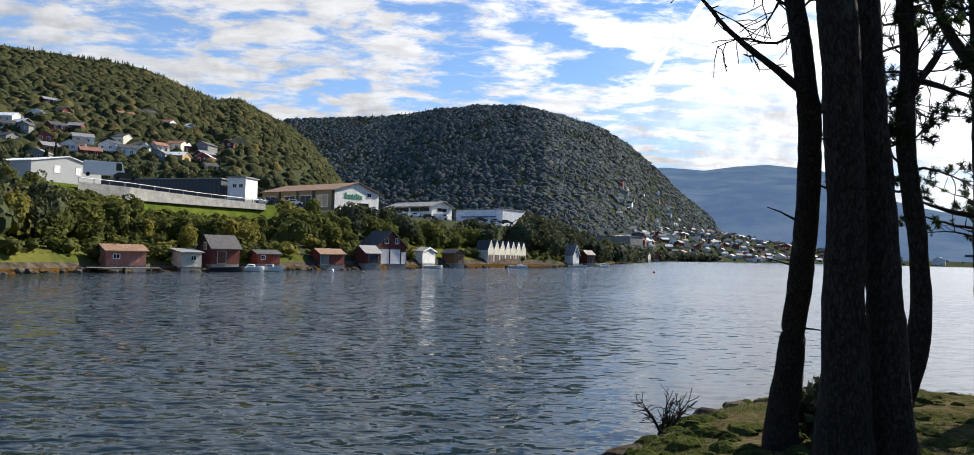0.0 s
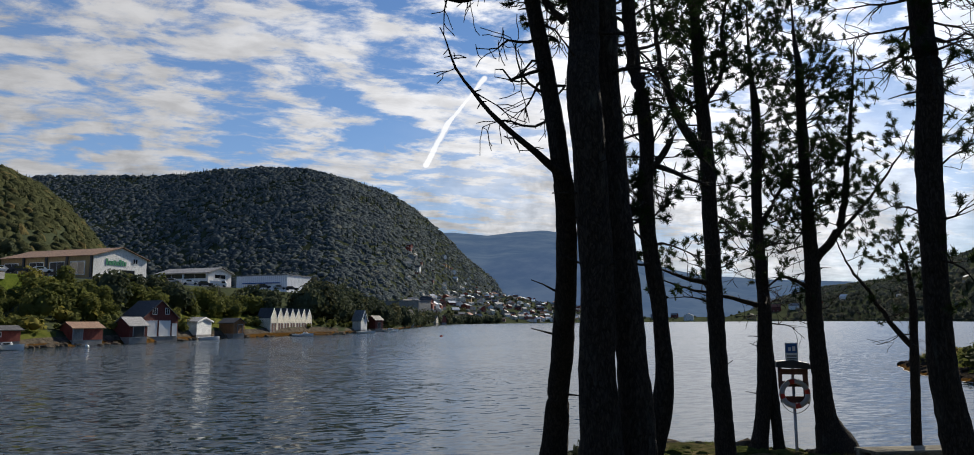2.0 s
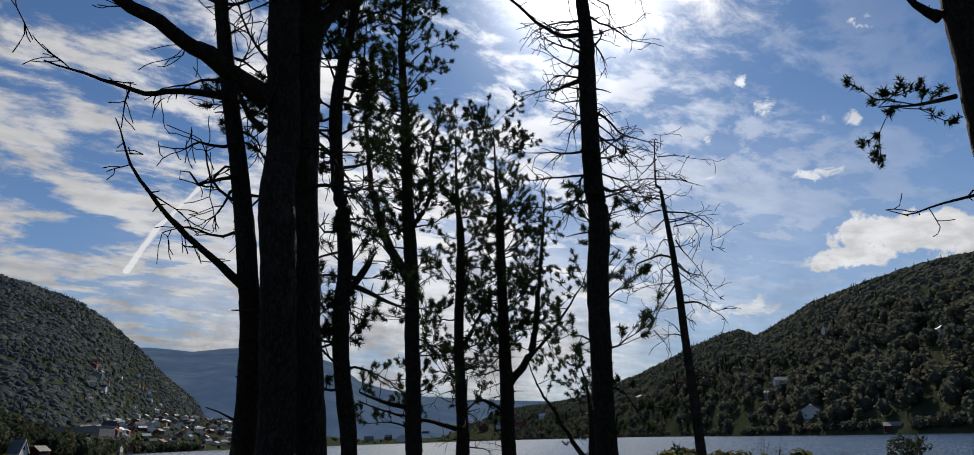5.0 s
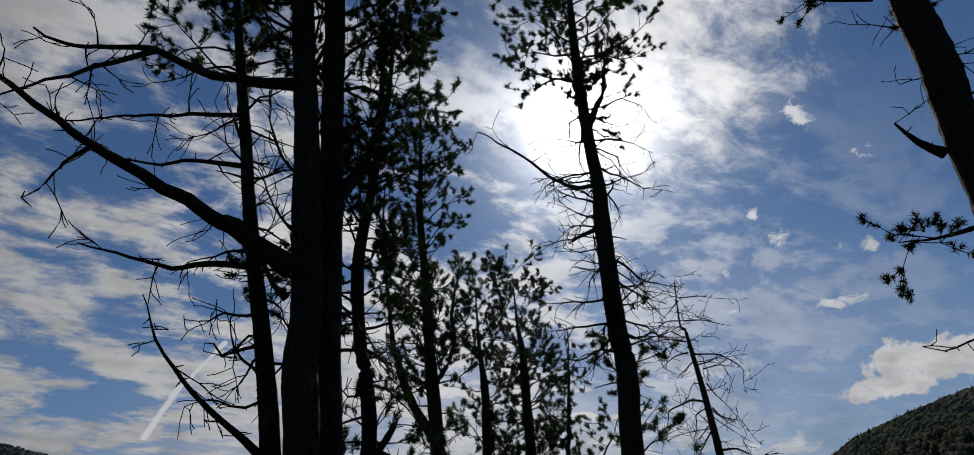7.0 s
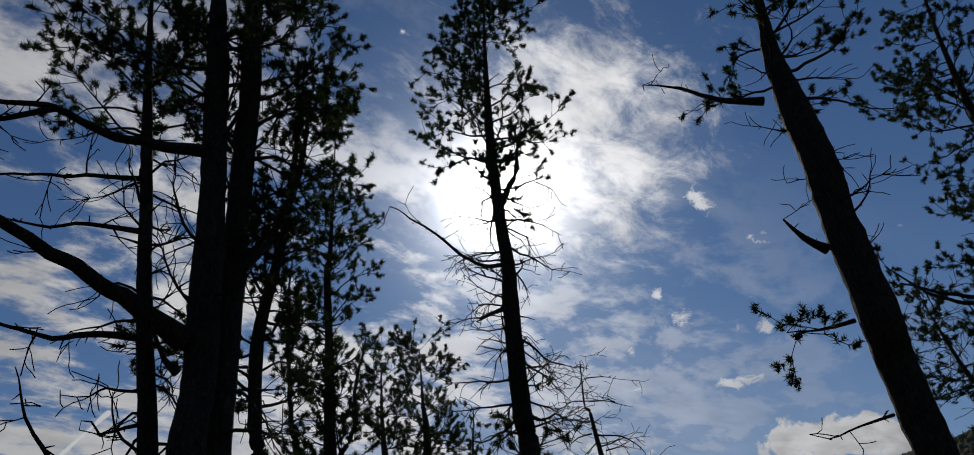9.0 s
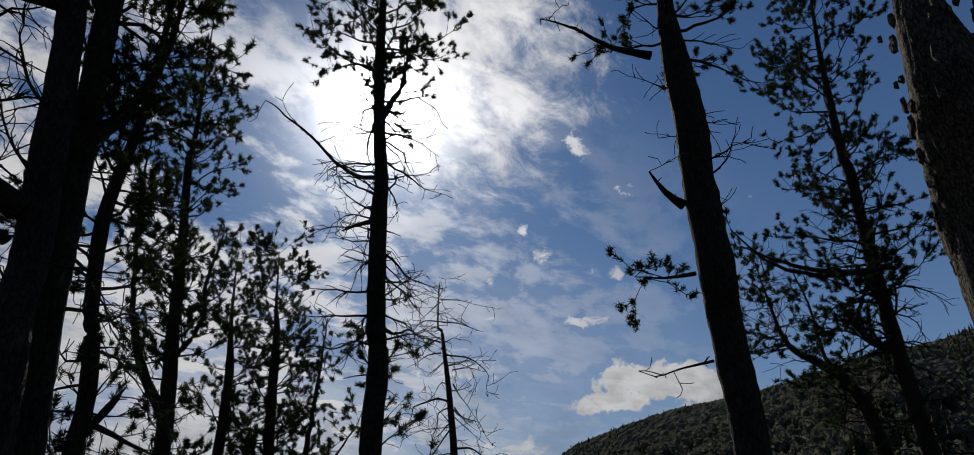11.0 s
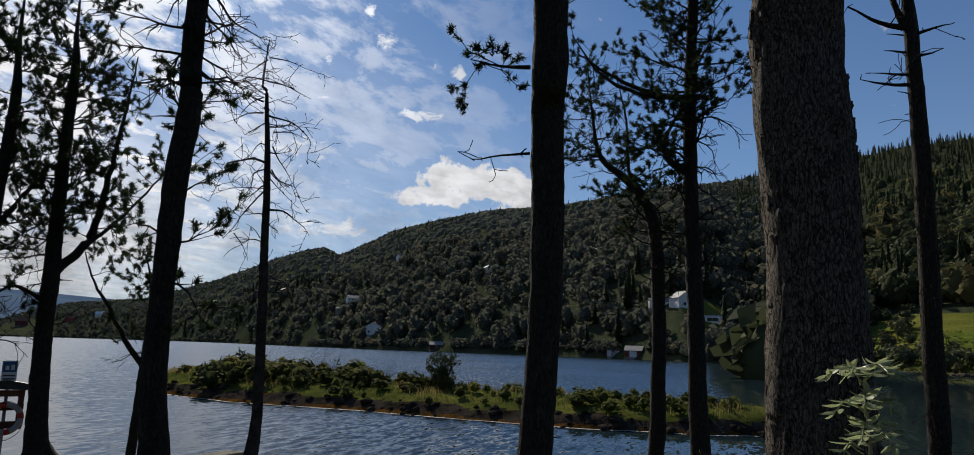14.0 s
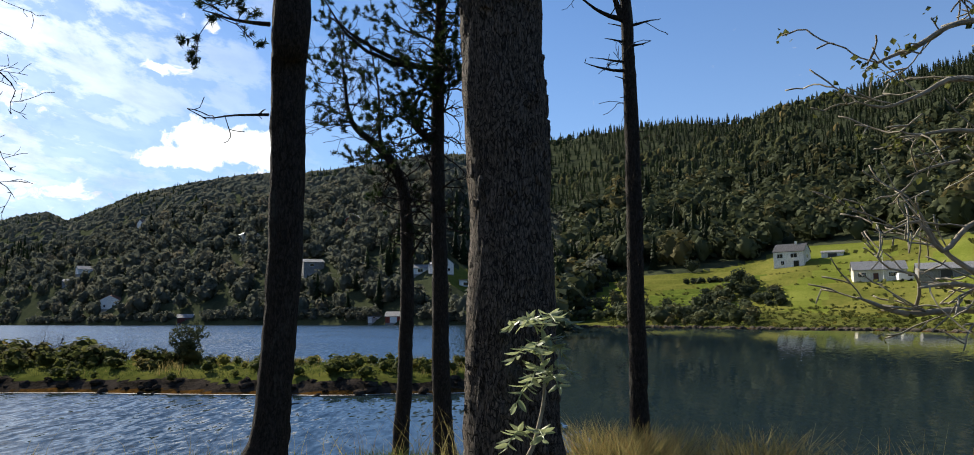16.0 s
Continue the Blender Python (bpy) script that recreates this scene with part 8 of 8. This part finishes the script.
OVERHANG_LIMBS = [
    [(5.42, -3.55, 3.85, 0.0479), (5.49, -3.28, 4.4, 0.0305), (5.61, -2.93, 4.58, 0.0196), (5.64, -2.7, 4.49, 0.0131), (5.64, -2.48, 4.42, 0.0087), (5.61, -2.31, 4.45, 0.0044)],
    [(5.4, -3.56, 4.54, 0.0436), (5.5, -3.27, 4.87, 0.0261), (5.6, -2.95, 4.92, 0.0174), (5.63, -2.71, 4.8, 0.0131), (5.65, -2.47, 4.7, 0.0087), (5.59, -2.35, 4.61, 0.0044)],
    [(5.43, -3.53, 3.46, 0.0436), (5.53, -3.23, 3.6, 0.0261), (5.6, -2.95, 3.72, 0.0174), (5.61, -2.74, 3.55, 0.0152), (5.58, -2.6, 3.72, 0.0109), (5.58, -2.39, 3.65, 0.0044)],
    [(5.44, -3.52, 3.13, 0.0479), (5.55, -3.2, 3.18, 0.0305), (5.67, -2.83, 3.21, 0.0196), (5.71, -2.56, 3.19, 0.0174), (5.7, -2.35, 3.26, 0.0109), (5.64, -2.25, 3.29, 0.0044)],
    [(5.63, -3.26, 3.18, 0.0196), (5.7, -2.99, 3.41, 0.0174), (5.7, -2.79, 3.57, 0.0131), (5.66, -2.66, 3.77, 0.0087), (5.6, -2.56, 3.87, 0.0044)],
    [(5.96, -2.73, 3.19, 0.0131), (5.85, -2.72, 3.31, 0.0109), (5.77, -2.66, 3.42, 0.0087), (5.75, -2.5, 3.46, 0.0065), (5.69, -2.39, 3.54, 0.0044)],
    [(5.41, -3.56, 4.02, 0.0349), (5.54, -3.23, 4.18, 0.0196), (5.63, -2.91, 4.27, 0.0131), (5.65, -2.68, 4.25, 0.0087), (5.6, -2.55, 4.26, 0.0044)],
    [(5.8, -3, 4.12, 0.0109), (5.8, -2.82, 4.08, 0.0087), (5.77, -2.66, 4.02, 0.0044)],
    [(5.44, -3.52, 3.26, 0.0261), (5.61, -3.12, 3.3, 0.0174), (5.67, -2.83, 3.36, 0.0131), (5.68, -2.62, 3.34, 0.0065)]]
# ---- lifebuoy stand, springboard, sapling ----
def face_camera(p):
    return -math.degrees(math.atan2(p[0] - CX, p[1] - CY))


def lifebuoy_stand():
    x, y = STAND_XY
    thing = tagged(new("lifebuoy_stand"), "dark wooden lifebuoy stand on a steel post, with a sign plate", "lifebuoy stand")
    thing.matrix_basis = Matrix.Translation((x, y, float(bank_z(x, y)))) @ pose(0, 0, 0, 0, 0, face_camera((x, y)) + 8) @ Matrix.Scale(0.92, 4)
    t = Tubes()
    t.add([(0, 0, -0.3, 0.032), (0, 0, 1.9, 0.032)], 10)
    t.object("post", STEEL, thing)
    for z0, z1 in ((1.02, 1.16), (1.36, 1.48), (1.62, 1.74)):
        part("slat", boxed(-0.28, 0.3, -0.07, -0.03, z0, z1, bevel=0.006), PAINT_BROWN, thing)
    part("upright", boxed(0.2, 0.3, -0.03, 0.03, 1.0, 1.8, bevel=0.006), PAINT_BROWN, thing)
    part("upright", boxed(-0.3, -0.22, -0.03, 0.03, 1.3, 1.8, bevel=0.006), PAINT_BROWN, thing)
    bm = bmesh.new()
    prof = [(-0.36, 1.78), (0.36, 1.74), (0.34, 1.86), (0, 1.93), (-0.34, 1.9)]
    a = [bm.verts.new((px, -0.2, pz)) for px, pz in prof]
    b = [bm.verts.new((px, 0.12, pz)) for px, pz in prof]
    bm.faces.new(a)
    bm.faces.new(b[::-1])
    for i in range(5):
        bm.faces.new((a[(i + 1) % 5], a[i], b[i], b[(i + 1) % 5]))
    bmesh.ops.recalc_face_normals(bm, faces=bm.faces[:])
    part("roof", bm, PAINT_DARK, thing)
    sign = part("sign_plate", boxed(-0.13, 0.13, -0.015, 0.0, 1.9, 2.3, bevel=0.004), PAINT_WHITE, thing, "white sign plate")
    part("sign_panel", boxed(-0.115, 0.115, -0.02, -0.016, 2.08, 2.28), PAINT_BLUE, sign, "blue picture panel")
    bm = bmesh.new()
    box(bm, -0.07, -0.01, -0.025, -0.021, 2.12, 2.2)
    box(bm, 0.02, 0.08, -0.025, -0.021, 2.12, 2.22)
    part("pictogram", bm, PAINT_WHITE, sign, "white pictogram shapes")
    for k in range(2):
        part("text_bar", boxed(-0.1, 0.1, -0.02, -0.016, 1.94 + 0.06 * k, 1.965 + 0.06 * k), PAINT_DARK, sign, "dark line of small print")
    buoy = tagged(new("lifebuoy"), "lifebuoy with red bands hanging on its stand, greyed for backlit shade", "lifebuoy")
    buoy.matrix_basis = thing.matrix_basis @ pose(0.0, -0.14, 1.22)
    R, r, seg = 0.26, 0.055, 48

    def arc(k0, k1, rad_, name, mat):
        bm = bmesh.new()
        rings = []
        for k in range(k0, k1 + 1):
            a = k * math.tau / seg
            rings.append([bm.verts.new(((R + rad_ * math.cos(j * math.tau / 12)) * math.cos(a), rad_ * math.sin(j * math.tau / 12), (R + rad_ * math.cos(j * math.tau / 12)) * math.sin(a))) for j in range(12)])
        for p, q in zip(rings, rings[1:]):
            for j in range(12):
                bm.faces.new((p[j], p[(j + 1) % 12], q[(j + 1) % 12], q[j]))
        bm.faces.new(rings[0])
        bm.faces.new(rings[-1][::-1])
        bmesh.ops.recalc_face_normals(bm, faces=bm.faces[:])
        part(name, bm, mat, buoy, smooth=True)
    # the white floats are coloured grey to imitate their backlit side
    for q in range(4):
        arc(12 * q + 3, 12 * q + 12, r, "float", PAINT_GREY)
        arc(12 * q, 12 * q + 3, r * 1.04, "band", PAINT_RED)
    t = Tubes()
    t.add([(0.30 * math.cos(a), -0.03 - 0.05 * math.sin(3 * a) ** 2, 0.36 * math.sin(a) - 0.04, 0.007) for a in np.linspace(0, math.tau, 40)], 5)
    t.object("rope", PALE_TWIG, buoy, "thin grab rope")


lifebuoy_stand()


def springboard():
    a, b = Vector(BOARD[0]), Vector(BOARD[1])
    thing = tagged(new("springboard"), "weathered wooden springboard reaching out over the water", "springboard")
    d = b - a
    thing.matrix_basis = Matrix.Translation(a) @ pose(0, 0, 0, 0, 0, math.degrees(math.atan2(d.y, d.x)))
    ln, rise = d.to_2d().length, d.z
    for k in range(3):
        bm = boxed(0, ln, -0.24 + 0.163 * k, -0.083 + 0.163 * k, -0.05, 0.0, bevel=0.006)
        for v in bm.verts:
            v.co.z += rise * v.co.x / ln
        part("plank", bm, PLANK, thing)
    for y in (-0.16, 0.16):
        bm = boxed(0, ln * 0.96, y - 0.035, y + 0.035, -0.17, -0.052)
        for v in bm.verts:
            v.co.z += rise * v.co.x / ln
        part("beam", bm, PLANK, thing)
    for x in (0.35, ln * 0.3):
        part("support", boxed(x - 0.1, x + 0.1, -0.3, 0.3, -0.75, -0.15, bevel=0.01), CONCRETE, thing)


springboard()


def sapling():
    """A young rowan before the old pine: one arching stem with feathered leaves."""
    x, y = SAPLING_XY
    rng = np.random.default_rng(8)
    thing = tagged(new("rowan_sapling"), "young rowan with feathered leaves painted sunlit-pale before the old pine", "sapling")
    thing.location = (x, y, float(bank_z(x, y)))
    base = Vector(thing.location)
    t = Tubes()
    stem = spline([tuple(Vector(p[:3]) - base) + (p[3],) for p in SAPLING_STEM], 0.05)
    t.add(stem, 7)
    t.object("stem", PALE_TWIG, thing)
    for tip, root in SAPLING_LEAVES:
        tip, root = Vector(tip) - base, Vector(root) - base
        mid = (tip + root) / 2 + Vector((0, 0, 0.05))
        rib = spline([(*root, 0.003), (*mid, 0.0025), (*tip, 0.0015)], 0.015)
        t = Tubes()
        t.add(rib, 4)
        V, Q = list(t.v), []
        leaf = t.object("leaf", ROWAN, thing)
        n = 6
        for k in range(n * 2 + 1):
            s = 0.25 + 0.75 * (k // 2) / n
            i = min(int(s * (len(rib) - 1)), len(rib) - 2)
            p = Vector(rib[i][:3])
            d = (Vector(rib[i + 1][:3]) - p).normalized()
            up = Vector((0, 0, 1)) + Vector(rng.normal(0, 0.3, 3))
            side = d.cross(up).normalized() * (1 if k % 2 else -1)
            way = (side + d * 0.55 + Vector((0, 0, rng.uniform(-0.35, 0.1)))).normalized() if k < n * 2 else d
            ln, w = 0.062 * rng.uniform(0.8, 1.15), 0.011
            cross = way.cross(Vector((0, 0, 1)) + Vector(rng.normal(0, 0.5, 3))).normalized()
            nrm = way.cross(cross)
            bm = bmesh.new()
            rows = []
            for s2, ww in ((0.0, 0.15), (0.25, 0.9), (0.55, 1.0), (0.82, 0.6), (1.0, 0.06)):
                c = p + way * ln * s2 + nrm * (-0.012 * s2 * s2)
                rows.append((bm.verts.new(c - cross * w * ww + nrm * 0.003), bm.verts.new(c), bm.verts.new(c + cross * w * ww + nrm * 0.003)))
            for r0, r1 in zip(rows, rows[1:]):
                bm.faces.new((r0[0], r0[1], r1[1], r1[0]))
                bm.faces.new((r0[1], r0[2], r1[2], r1[1]))
            part("leaflet", bm, ROWAN, leaf)


sapling()


def overhanging_tree():
    """A tree just out of sight whose pale twigs reach into view over the water."""
    rng = np.random.default_rng(17)
    trunk = OVERHANG_TRUNK
    tree = tagged(new("birch_tree"), "sparse tree with pale bare twigs hanging over the water", "tree")
    o = Vector((trunk[0][0], trunk[0][1], float(bank_z(trunk[0][0], trunk[0][1]))))
    tree.location = o
    t = Tubes()
    t.add(spline([(trunk[0][0], trunk[0][1], o.z - 0.2, 0.13)] + list(trunk), 0.1), 14, 0.04, rng)
    t.object("trunk", BARK, tree)
    pts, nor = [], []
    for l in OVERHANG_LIMBS:
        run = spline(l, 0.06)
        t = Tubes()
        t.add(run, 7, 0.05, rng)
        for k in range(int(len(run) * 0.5)):
            p = run[min(int(len(run) * rng.uniform(0.25, 1)), len(run) - 1)]
            d = (Vector(run[-1][:3]) - Vector(run[0][:3])).normalized()
            sub = crooked(p[:3], d + Vector(rng.normal(0, 0.6, 3)), rng.uniform(0.15, 0.5), min(0.006, p[3] * 0.7), rng, 0.28, 0.01, 0.05)
            t.add(sub, 4)
            for j in range(2):
                tip = crooked(sub[rng.integers(1, len(sub))][:3], d + Vector(rng.normal(0, 0.7, 3)), rng.uniform(0.06, 0.2), 0.003, rng, 0.3, 0.0, 0.04)
                t.add(tip, 4)
                if rng.uniform() < 0.3:
                    for _ in range(6):
                        pts.append(np.array(tip[-1][:3]) + rng.normal(0, 0.03, 3))
                        nor.append(rng.normal(0, 1, 3) + np.array([0, 0, 0.6]))
        t.object("limb", PALE_TWIG, tree)
    v, f = leaf_quads(np.array(pts), np.array(nor), 0.022, rng)
    ob = new("foliage", grid_mesh("foliage", v, f, [BRIGHT_LEAVES], None, False, np.tile([[0.6, 0.5, 0, 1]], (len(v), 1))))
    ob.parent = tree
    tagged(ob, kind="stuff")
    for ob in tree.children:
        ob.data.transform(Matrix.Translation(-o))


overhanging_tree()
